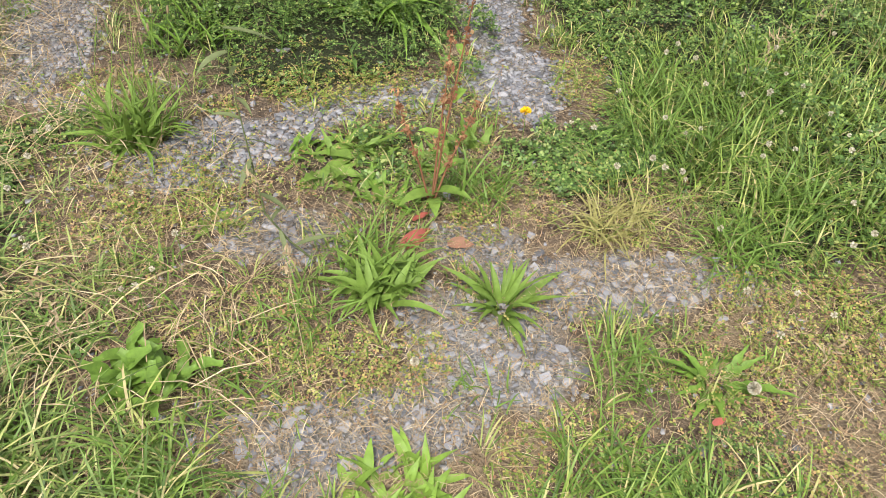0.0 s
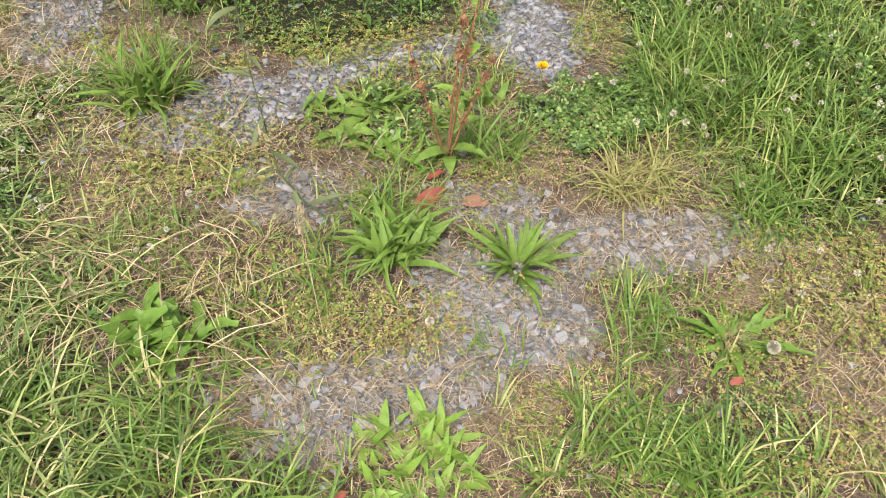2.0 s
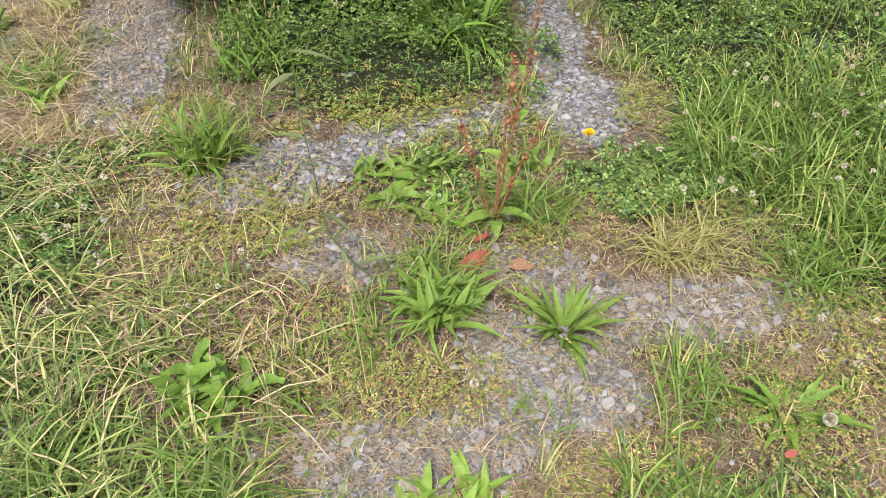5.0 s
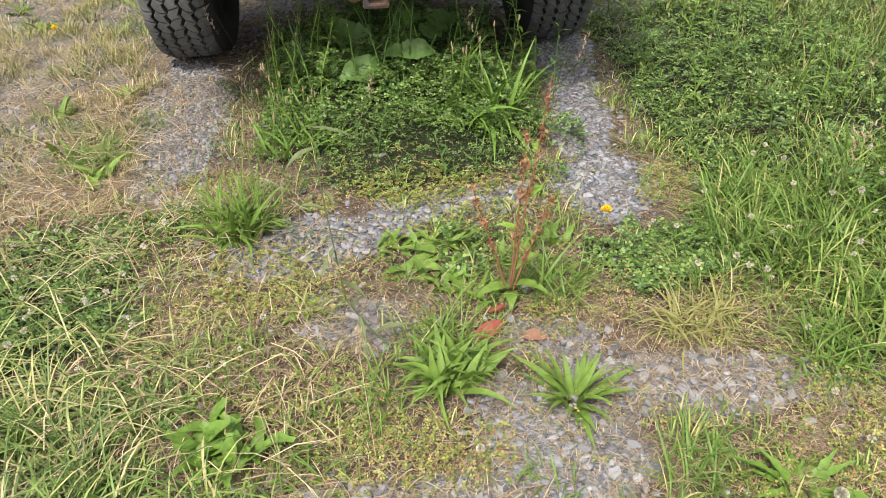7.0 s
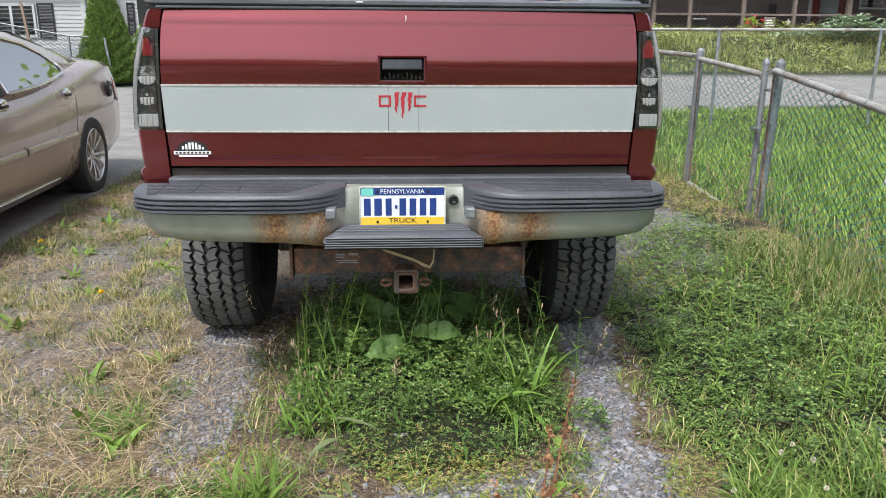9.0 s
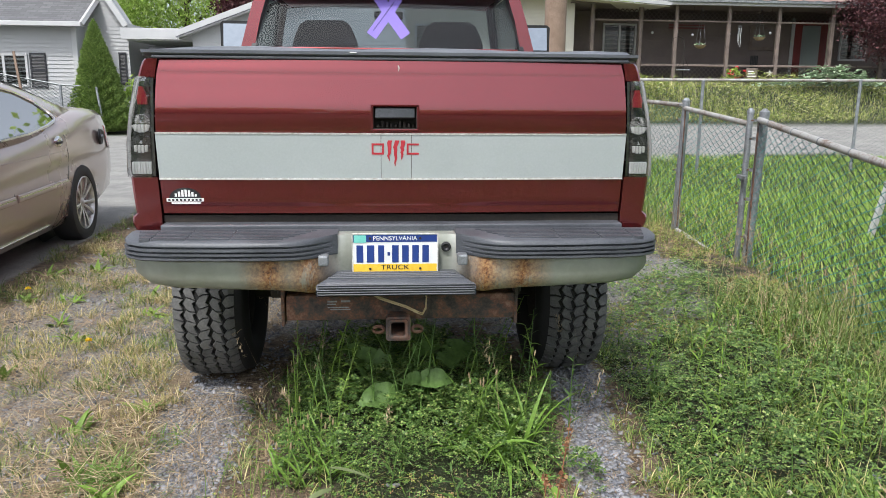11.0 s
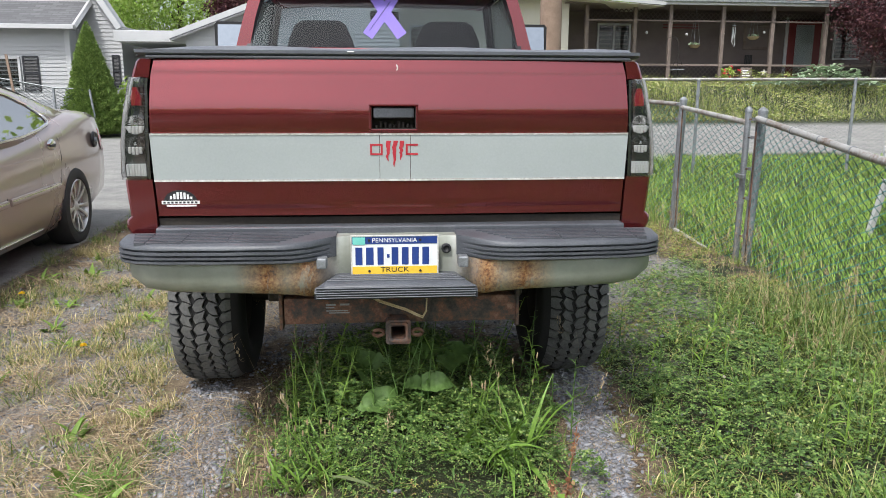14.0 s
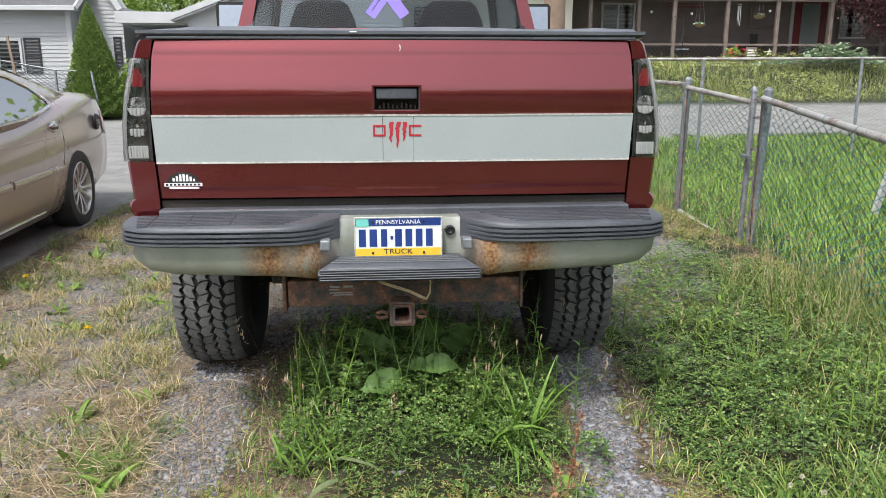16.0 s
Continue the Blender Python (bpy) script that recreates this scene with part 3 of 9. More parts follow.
def ground_material():
    """Earth, slate grit, dry thatch and asphalt, laid by the painted weights of the sheet."""
    m, nt, b = blank("yard_ground", 0.95)
    co = coords(nt)
    att = nt.nodes.new("ShaderNodeVertexColor")
    att.layer_name = "cover"
    sep = nt.nodes.new("ShaderNodeSeparateColor")
    nt.links.new(att.outputs[0], sep.inputs[0])
    n1, n2, n3 = noise_node(nt, 2.2, 6, 0.65, co), noise_node(nt, 26, 5, 0.7, co), noise_node(nt, 170, 3, 0.7, co)
    vor = nt.nodes.new("ShaderNodeTexVoronoi")
    vor.inputs["Scale"].default_value = 95
    nt.links.new(co, vor.inputs["Vector"])
    soil = ramp_node(nt, n2.outputs[0], [(0.3, (0.055, 0.038, 0.026)), (0.55, (0.185, 0.135, 0.092)), (0.75, (0.38, 0.295, 0.205))]).outputs[0]
    grit = ramp_node(nt, vor.outputs["Color"], [(0.2, (0.12, 0.12, 0.128)), (0.5, (0.23, 0.228, 0.235)), (0.8, (0.34, 0.33, 0.325))]).outputs[0]
    grit = mix_node(nt, math_node(nt, "MULTIPLY_ADD", n2.outputs[0], 2.4, -1.0, clamp=True), grit, (0.27, 0.23, 0.17))
    thatch = ramp_node(nt, n3.outputs[0], [(0.3, (0.13, 0.095, 0.06)), (0.6, (0.33, 0.255, 0.165)), (0.8, (0.52, 0.42, 0.285))]).outputs[0]
    # near-black: the shade among dense plants, put into the ground colour beneath them
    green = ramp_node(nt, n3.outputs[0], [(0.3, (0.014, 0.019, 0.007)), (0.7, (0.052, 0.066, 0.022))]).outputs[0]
    tar = ramp_node(nt, n2.outputs[0], [(0.3, (0.26, 0.255, 0.245)), (0.7, (0.37, 0.362, 0.348))]).outputs[0]
    tar = mix_node(nt, 0.35, tar, ramp_node(nt, n3.outputs[0], [(0.3, (0.14, 0.14, 0.138)), (0.7, (0.48, 0.47, 0.445))]).outputs[0])
    wob = math_node(nt, "MULTIPLY_ADD", n2.outputs[0], 0.9, -0.45)

    def edge(ch):
        return math_node(nt, "MULTIPLY_ADD", math_node(nt, "ADD", sep.outputs[ch], wob), 2.2, -0.6, clamp=True)
    col = mix_node(nt, edge(2), soil, thatch)
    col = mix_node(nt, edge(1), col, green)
    col = mix_node(nt, edge(0), col, grit)
    inv = nt.nodes.new("ShaderNodeVertexColor")
    inv.layer_name = "paving"
    s2 = nt.nodes.new("ShaderNodeSeparateColor")
    nt.links.new(inv.outputs[0], s2.inputs[0])
    pv = math_node(nt, "MULTIPLY_ADD", math_node(nt, "ADD", s2.outputs[0], math_node(nt, "MULTIPLY", wob, 0.5)), 3.0, -1.0, clamp=True)
    col = mix_node(nt, pv, col, tar)
    shade = ramp_node(nt, n1.outputs[0], [(0.3, (0.72, 0.72, 0.72)), (0.7, (1.12, 1.12, 1.08))]).outputs[0]
    nt.links.new(mix_node(nt, 1.0, col, shade, "MULTIPLY"), b.inputs["Base Color"])
    add_bump(nt, b, math_node(nt, "MULTIPLY_ADD", vor.outputs["Distance"], 0.8, n3.outputs[0]), 0.9, 0.012)
    return m


xs, ys = axis_steps(-3.4, 3.4, 0.05, 420), axis_steps(-3.2, 5.0, 0.05, 420)
gx, gy = np.meshgrid(xs, ys)
gz = land(gx, gy)
gv = np.stack([gx.ravel(), gy.ravel(), gz.ravel()], 1)
nx = len(xs)
ii = (np.arange(len(ys) - 1)[:, None] * nx + np.arange(nx - 1)[None, :]).ravel()
ground = pydata("ground", gv, np.stack([ii, ii + 1, ii + nx + 1, ii + nx], 1), ground_material(), smooth="all")
tagged(ground, "patchy yard of slate gravel, dry thatch and weeds", "ground", kind="structure")
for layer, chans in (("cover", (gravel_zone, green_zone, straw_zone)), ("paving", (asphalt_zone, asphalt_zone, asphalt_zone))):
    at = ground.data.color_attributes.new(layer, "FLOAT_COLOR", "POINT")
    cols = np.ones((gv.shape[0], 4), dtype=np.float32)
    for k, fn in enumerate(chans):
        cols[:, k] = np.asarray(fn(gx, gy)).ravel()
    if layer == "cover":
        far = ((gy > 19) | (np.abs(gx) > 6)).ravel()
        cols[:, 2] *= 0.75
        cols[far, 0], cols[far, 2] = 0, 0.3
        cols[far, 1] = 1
    at.data.foreach_set("color", cols.ravel())


def far_ridge():
    """The low wooded rise behind the yard, which only shows mirrored in the paintwork."""
    n = 90
    vs, fs = [], []
    for i in range(n + 1):
        x = -90 + 180 * i / n
        h = 3.4 + 1.1 * math.sin(i * 0.7) + 0.8 * math.sin(i * 1.9 + 1) + 0.5 * math.sin(i * 4.3)
        for y, z in ((-46, -0.3), (-47, h * 0.6), (-49, h), (-56, h * 0.7), (-62, -0.3)):
            vs.append((x, y - 0.004 * x * x * 0.1, z))
    for i in range(n):
        for k in range(4):
            a = i * 5 + k
            fs.append((a, a + 1, a + 6, a + 5))
    tagged(pydata("backdrop", vs, fs, RIDGE, smooth="all"), "low green wooded rise far off", "hill", kind="structure")


far_ridge()

# ---- pickup truck ----
truck = root("pickup_truck", "lifted maroon pickup truck with a white tailgate band", "pickup truck", pose(-0.006, 0, 0, 0, 0, -1.4))


def gate_y(x, z):
    """The tailgate skin: a little crown across and a soft bulge in the upper half."""
    return 0.014 * (x / 0.85) ** 2 - 0.027 * math.exp(-((z - 1.30) / 0.11) ** 2) + 0.010 * max(0, z - 1.455) / 0.05 + 0.012 * (1.25 - z)


def gate_w(z):
    """Half the tailgate's width at a height."""
    return float(np.interp(z, [0.94, 1.07, 1.23, 1.40, 1.444, 1.50], [0.860, 0.866, 0.864, 0.855, 0.851, 0.838]))


def tailgate():
    xs_ = [-0.868, -0.864, -0.8, -0.7, -0.55, -0.4, -0.25, -0.14, -0.088, 0.0, 0.080, 0.14, 0.25, 0.4, 0.55, 0.7, 0.8, 0.864, 0.868]
    zs_ = [0.935, 0.94, 0.962, 0.968, 0.972, 1.0, 1.05, 1.1, 1.15, 1.2, 1.25, 1.28, 1.31, 1.337, 1.36, 1.39, 1.42, 1.436, 1.444, 1.452, 1.47, 1.485, 1.495, 1.50]
    bm = bmesh.new()
    grid = []
    for z in zs_:
        row = []
        for x in xs_:
            y = gate_y(x, z)
            if z in (0.962, 0.968):
                y += 0.0015
            if z == 1.444:
                y += 0.0015
            if z == 0.935 or abs(x) == 0.868:
                y += 0.02
            if z == 1.50:
                y += 0.03
            row.append(bm.verts.new((x * gate_w(z) / 0.868, y, z)))
        grid.append(row)
    for i in range(len(zs_) - 1):
        for j in range(len(xs_) - 1):
            if 1.25 <= zs_[i] < 1.337 and -0.088 <= xs_[j] < 0.080:
                continue
            bm.faces.new((grid[i][j], grid[i][j + 1], grid[i + 1][j + 1], grid[i + 1][j]))
    g = part("tailgate", bm, MAROON, truck, "maroon tailgate with a white band", smooth=True)
    part("tailgate_core", boxed((-0.83, 0.06, 0.95), (0.83, 0.085, 1.48), 0.01), BLACK_TRIM, truck)

    def strip(name, x0, x1, z0, z1, proud, mat_, label="", thick=0.003):
        bmx = bmesh.new()
        n = max(2, int((x1 - x0) / 0.1))
        rings = []
        for k in range(n + 1):
            x = x0 + (x1 - x0) * k / n
            rings.append([(x, gate_y(x, z0) - proud, z0), (x, gate_y(x, z1) - proud, z1), (x, gate_y(x, z1) - proud + thick, z1), (x, gate_y(x, z0) - proud + thick, z0)])
        return part(name, loft(rings, True, True, bmx), mat_, g, label)
    for x0, x1 in ((-0.862, -0.0565), (-0.055, 0.055), (0.0565, 0.862)):
        strip("band_panel", x0, x1, 1.072, 1.232, 0.006, BAND_PAINT, "chalky white painted panel", 0.006)
    strip("band_edge", -0.862, 0.862, 1.2325, 1.2385, 0.008, TRIM_EDGE, "dirty white edging strip")
    strip("band_edge", -0.862, 0.862, 1.0655, 1.0715, 0.008, TRIM_EDGE, "dirty white edging strip")
    # latch: bezel, recess, lever
    bz = bmesh.new()
    for lo, hi in (((-0.092, 1.334), (0.084, 1.342)), ((-0.092, 1.245), (0.084, 1.253)), ((-0.092, 1.253), (-0.083, 1.334)), ((0.075, 1.253), (0.084, 1.334))):
        box(bz, (lo[0], -0.030, lo[1]), (hi[0], 0.01, hi[1]), 0.002, 1)
    part("latch_bezel", bz, MAROON, g)
    rc = boxed((-0.083, 0.035, 1.253), (0.075, 0.04, 1.334))
    for x in (-0.083, 0.0735):
        box(rc, (x, -0.02, 1.253), (x + 0.0015, 0.035, 1.334))
    box(rc, (-0.083, -0.02, 1.253), (0.075, 0.035, 1.2545))
    for k in range(9):
        box(rc, (-0.07 + 0.016 * k, 0.0, 1.256), (-0.061 + 0.016 * k, 0.034, 1.268 + 0.012 * ((k * 7) % 4) / 3), 0.002, 1)
    part("latch_recess", rc, STEEL_DARK, g)
    part("latch_lever", boxed((-0.077, -0.022, 1.291), (0.069, 0.012, 1.329), 0.006), BLACK_PLASTIC, g, "worn black latch lever")
    part("paint_chip", plate_poly([(0.007, 1.457), (0.012, 1.462), (0.014, 1.472), (0.009, 1.481), (0.006, 1.478), (0.010, 1.468)], gate_y(0, 1.462) - 0.001, gate_y(0, 1.462) + 0.02), TRIM_EDGE, g)
    # badge: two ring-like shapes and three scratches, no lettering

    def on_band(bmx):
        for v in bmx.verts:
            t = (v.co.z - 1.072) / 0.16
            v.co.y += gate_y(0, 1.072) * (1 - t) + gate_y(0, 1.232) * t - 0.0075
        return bmx
    b1 = bmesh.new()
    for lo, hi in (((-0.090, 1.194), (-0.045, 1.201)), ((-0.090, 1.166), (-0.083, 1.194)), ((-0.090, 1.160), (-0.045, 1.167)), ((-0.052, 1.167), (-0.045, 1.194))):
        box(b1, (lo[0], 0, lo[1]), (hi[0], 0.001, hi[1]))
    part("badge_mark", on_band(b1), RED_VINYL, g)
    b3 = bmesh.new()
    for lo, hi in (((0.038, 1.194), (0.083, 1.201)), ((0.038, 1.166), (0.045, 1.194)), ((0.038, 1.160), (0.083, 1.167))):
        box(b3, (lo[0], 0, lo[1]), (hi[0], 0.001, hi[1]))
    part("badge_mark", on_band(b3), RED_VINYL, g)
    rng = random.Random(5)
    for k, (x, ln) in enumerate(((-0.027, 0.075), (-0.002, 0.095), (0.022, 0.07))):
        left, right = [], []
        for s in range(9):
            t = s / 8
            w = 0.0075 * (1 - t) ** 0.6 + 0.0008
            xx = x + rng.uniform(-0.003, 0.003) + (0.004 if s == 0 else 0)
            left.append((xx - w, 1.212 - ln * t))
            right.append((xx + w, 1.212 - ln * t))
        part("badge_scratch", on_band(plate_poly(left + right[::-1], -0.0002, 0.0008)), RED_VINYL, g)
    # round club sticker: black arch with white bars
    f2 = gate_y(-0.77, 1.0) - 0.002
    arch = [(-0.775 + 0.058 * math.cos(t), 0.995 + 0.040 * math.sin(t)) for t in [math.pi * k / 14 for k in range(15)]]
    st = part("sticker", plate_poly(arch, f2, f2 + 0.004), BLACK_INK, g, "black and white arched sticker")
    for x0, x1, z0, z1 in ((-0.812, -0.804, 1.002, 1.014), (-0.800, -0.792, 1.002, 1.021), (-0.788, -0.780, 1.002, 1.027), (-0.776, -0.768, 1.002, 1.028), (-0.764, -0.756, 1.002, 1.026), (-0.752, -0.744, 1.002, 1.019), (-0.740, -0.733, 1.002, 1.011), (-0.842, -0.708, 0.984, 0.996), (-0.825, -0.72, 0.975, 0.981)):
        part("sticker_bar", boxed((x0, f2 - 0.001, z0), (x1, f2 + 0.003, z1)), WHITE_INK, st)
    for k in range(9):
        part("sticker_bar", boxed((-0.836 + 0.014 * k, f2 - 0.0018, 0.9865), (-0.828 + 0.014 * k, f2, 0.9935)), BLACK_INK, st)
    return g


def side_x(z):
    """Outer skin of the bed seen from behind."""
    pts = [(0.875, 0.962), (0.90, 0.975), (0.925, 0.973), (0.94, 0.957), (1.0, 0.963), (1.1, 0.970), (1.2, 0.965), (1.3, 0.950), (1.4, 0.928), (1.46, 0.910), (1.485, 0.900), (1.495, 0.89)]
    return float(np.interp(z, [p[0] for p in pts], [p[1] for p in pts]))


def bedside(sgn):
    zs_ = [0.875, 0.90, 0.925, 0.94, 1.0, 1.06, 1.12, 1.18, 1.24, 1.3, 1.36, 1.42, 1.46, 1.485, 1.495]
    rings = []
    for y, inset in ((0.012, 0.012), (0.02, 0.003), (0.04, 0.0), (0.3, -0.004), (0.7, -0.008), (1.2, -0.008), (1.7, -0.004), (1.97, 0.0)):
        out = [(sgn * (side_x(z) - inset), y, z) for z in zs_]
        inn = [(sgn * (gate_w(z) + 0.003), y, z) for z in zs_[::-1]]
        rings.append(out + inn)
    ob = part("bedside", loft(rings), MAROON, truck, smooth=True)
    carve(ob, [cyl(bmesh.new(), (sgn * 0.5, 0.92, 0.50), (sgn * 1.2, 0.92, 0.50), 0.52, 40), boxed((sgn * 0.84, -0.1, 1.074), (sgn * 1.2, 0.10, 1.432))])
    for p in ob.data.polygons:
        p.use_smooth = True
    ob.data.set_sharp_from_angle(angle=radians(38))
    part("fender_liner", half_well(sgn * 0.55, sgn * 0.94, 0.515, 24, 0.0, 0.74), BLACK_TRIM, truck).location = (0, 0.92, 0.50)
    # rear lamp
    lz = [1.078, 1.1, 1.15, 1.2, 1.25, 1.3, 1.35, 1.4, 1.428]
    rings = []
    for z in lz:
        xo = side_x(z) + 0.004
        rings.append([(sgn * (gate_w(z) + 0.004), 0.0, z), (sgn * (gate_w(z) + 0.018), 0.0, z), (sgn * (gate_w(z) + 0.022), 0.020, z), (sgn * (xo - 0.016), 0.024, z), (sgn * (xo - 0.004), 0.045, z), (sgn * xo, 0.12, z), (sgn * (gate_w(z) + 0.004), 0.12, z)])
    lamp = part("tail_lamp", loft(rings), SMOKED, truck, "smoked tail lamp with chrome bowls", smooth=True)

    def spot(z, r, mat_, name):
        bmx = bmesh.new()
        x = sgn * (0.868 + (side_x(z) - 0.868) * 0.50)
        prof = [(0.020, r), (0.001, r), (0.002, r * 0.93), (0.012, r * 0.6), (0.016, r * 0.3), (0.017, 0.001)]
        lathe([(a, q) for a, q in prof], 20, "Z", bmx)
        bmesh.ops.transform(bmx, matrix=Matrix.Translation((x, 0.0, z)) @ Matrix.Rotation(radians(-90), 4, "X"), verts=bmx.verts)
        return part(name, bmx, mat_, lamp)
    spot(1.268, 0.034, CHROME, "reflector_bowl")
    spot(1.195, 0.034, SMOKED, "reflector_bowl")
    for z in (1.268, 1.195):
        x = sgn * (0.868 + (side_x(z) - 0.868) * 0.5)
        bmx = bmesh.new()
        bmesh.ops.create_uvsphere(bmx, u_segments=12, v_segments=8, radius=0.008, matrix=Matrix.Translation((x, 0.006, z + 0.008)))
        part("bulb", bmx, CHROME, lamp)
        ch = bmesh.new()
        for k in range(4):
            box(ch, (x - 0.024 + 0.0125 * k, -0.002, z - 0.034 + 0.004 * abs(k - 1.5)), (x - 0.0145 + 0.0125 * k, 0.010, z - 0.004), 0.002, 1)
        part("bright_fins", ch, WHITE_INK, lamp)
    x = sgn * (0.868 + (side_x(1.365) - 0.868) * 0.52)
    part("red_reflector", plate_poly([(x - 0.016, 1.335), (x + 0.016, 1.335), (x + 0.018, 1.36), (x + 0.004, 1.398), (x - 0.008, 1.398), (x - 0.018, 1.36)], 0.004, 0.02), RED_LENS, lamp, "red reflector")
    x = sgn * (0.868 + (side_x(1.11) - 0.868) * 0.5)
    rv = bmesh.new()
    for k in range(7):
        box(rv, (x - 0.035 + 0.010 * k, 0.002 + 0.002 * (k % 2), 1.086), (x - 0.026 + 0.010 * k, 0.022, 1.130), 0.002, 1)
    part("reverse_lens", rv, PLATE_WHITE, lamp, "clear ribbed reverse lens")
    rings = []
    for z in [1.074] + lz[1:-1] + [1.432]:
        xo = side_x(z) + 0.010
        rings.append([(sgn * (gate_w(z) + 0.016), -0.006, z), (sgn * (xo - 0.05), -0.012, z), (sgn * (xo - 0.012), -0.002, z), (sgn * (xo - 0.002), 0.022, z), (sgn * xo, 0.12, z)])
    cv = part("lamp_cover", loft(rings, False, False), CLEAR, lamp, "clear plastic cover", smooth=True)
    cv.visible_shadow = False


def bumper():
    st = [(-0.955, 0.03, 0.845, 0.80), (-0.95, -0.06, 0.845, 0.785), (-0.925, -0.13, 0.845, 0.752), (-0.87, -0.172, 0.845, 0.725), (-0.78, -0.19, 0.845, 0.714), (-0.6, -0.20, 0.845, 0.708), (-0.45, -0.203, 0.845, 0.704),
          (-0.36, -0.205, 0.845, 0.698), (-0.31, -0.20, 0.845, 0.69), (-0.275, -0.17, 0.862, 0.688), (-0.225, -0.115, 0.888, 0.688), (-0.20, -0.105, 0.888, 0.688)]
    st += [(-x, y, a, b) for x, y, a, b in st[::-1]]
    rings = []
    for x, y, zt, zb in st:
        h = zt - zb
        rings.append([(x, y + 0.012, zt), (x, y - 0.004, zb + 0.75 * h), (x, y, zb + 0.35 * h), (x, y + 0.012, zb + 0.1 * h), (x, y + 0.03, zb), (x, max(y + 0.05, 0.02), zb + 0.004), (x, max(y + 0.05, 0.04), zt)])
    bp = part("rear_bumper", loft(rings), BUMPER, truck, "faded grey-green steel bumper with rust streaks", smooth=True)
    # end step pads, with ribs round the edge and low ridges on top
    for sgn in (-1, 1):
        outline = [(0.962, -0.035), (0.962, -0.06), (0.955, -0.12), (0.93, -0.17), (0.88, -0.205), (0.80, -0.222), (0.60, -0.232), (0.42, -0.235), (0.36, -0.23), (0.30, -0.20), (0.235, -0.135), (0.215, -0.118), (0.215, -0.035)]
        rings = []
        cx, cy = 0.6, -0.08
        zprof = [(0.828, 0.0), (0.832, 0.007), (0.839, 0.007), (0.840, -0.014), (0.846, -0.014), (0.847, 0.007), (0.854, 0.007), (0.855, -0.014), (0.861, -0.014), (0.862, 0.007), (0.871, 0.006), (0.872, -0.014), (0.878, -0.014), (0.879, 0.005), (0.890, 0.003), (0.897, -0.006), (0.901, -0.018)]
        for z, grow in zprof:
            ring = []
            for x, y in outline:
                dx, dy = x - cx, y - cy
                d = math.hypot(dx, dy)
                zz = z - 0.006 + (0.004 * (y + 0.12) / 0.12 if z > 0.885 else 0.0)
                inner = 0 if x < 0.3 and y > -0.15 else grow
                ring.append((sgn * (x + inner * dx / d * (1 if x > 0.7 else 0.2)), y + inner * dy / d * (1.0 if y < -0.05 else 0.3), zz))
            rings.append(ring)
        pad = part("step_pad", loft(rings), BLACK_PLASTIC, bp, "ribbed grey-black plastic step pad", smooth=True)
        for k in range(7):
            y = -0.205 + 0.023 * k
            zz = 0.896 + 0.004 * (y + 0.12) / 0.12
            for x0, x1 in ((0.40 - 0.018 * k, 0.575), (0.581, 0.725), (0.731, 0.845), (0.851, 0.885 + 0.006 * k)):
                part("pad_ridge", boxed((sgn * x0, y, zz - 0.005), (sgn * x1, y + 0.011, zz + 0.004)), BLACK_PLASTIC, pad)
    # centre step
    outl = [(-0.285, 0.70), (0.275, 0.70), (0.275, 0.735), (0.24, 0.756), (-0.245, 0.756), (-0.285, 0.735)]
    rings = [[(x * f, y, 0.70 + (z - 0.70) * q) for x, z in outl] for y, f, q in ((-0.06, 0.86, 1.0), (-0.15, 0.90, 1.02), (-0.235, 1.0, 0.98), (-0.252, 1.0, 0.80), (-0.256, 1.0, 0.62), (-0.250, 0.99, 0.45))]
    cs = part("centre_step", loft(rings), BLACK_PLASTIC, bp, "black ribbed centre step pad", smooth=True)
    rb = bmesh.new()
    for k in range(5):
        z = 0.704 + 0.0085 * k
        box(rb, (-0.28, -0.262, z), (0.27, -0.24, z + 0.0045), 0.002, 1)
    for k in range(4):
        y = -0.225 + 0.025 * k
        box(rb, (-0.245 + 0.012 * k, y, 0.750), (0.235 - 0.012 * k, y + 0.010, 0.7605), 0.002, 1)
    tagged(part("step_ribs", rb, BLACK_PLASTIC, bp), kind="stuff")
    # plate lamps, bolts
    for x in (-0.262, 0.232):
        part("plate_lamp", boxed((x - 0.018, -0.20, 0.793), (x + 0.018, -0.15, 0.832), 0.006), GALV, bp, "small dull metal plate lamp")
    part("lock_plug", lathe([(0.0, 0.018), (0.012, 0.018), (0.014, 0.012), (0.008, 0.006), (0.008, 0.0005)], 16, "Z"), BLACK_TRIM, bp)
    bpy.data.objects["lock_plug"].matrix_basis = Matrix.Translation((0.178, -0.108, 0.845)) @ Matrix.Rotation(radians(90), 4, "X")
    # the shelf between bumper and tailgate
    part("sill_strip", boxed((-0.86, -0.030, 0.880), (0.86, 0.07, 0.914), 0.006), BLACK_PLASTIC, bp)
    return bp


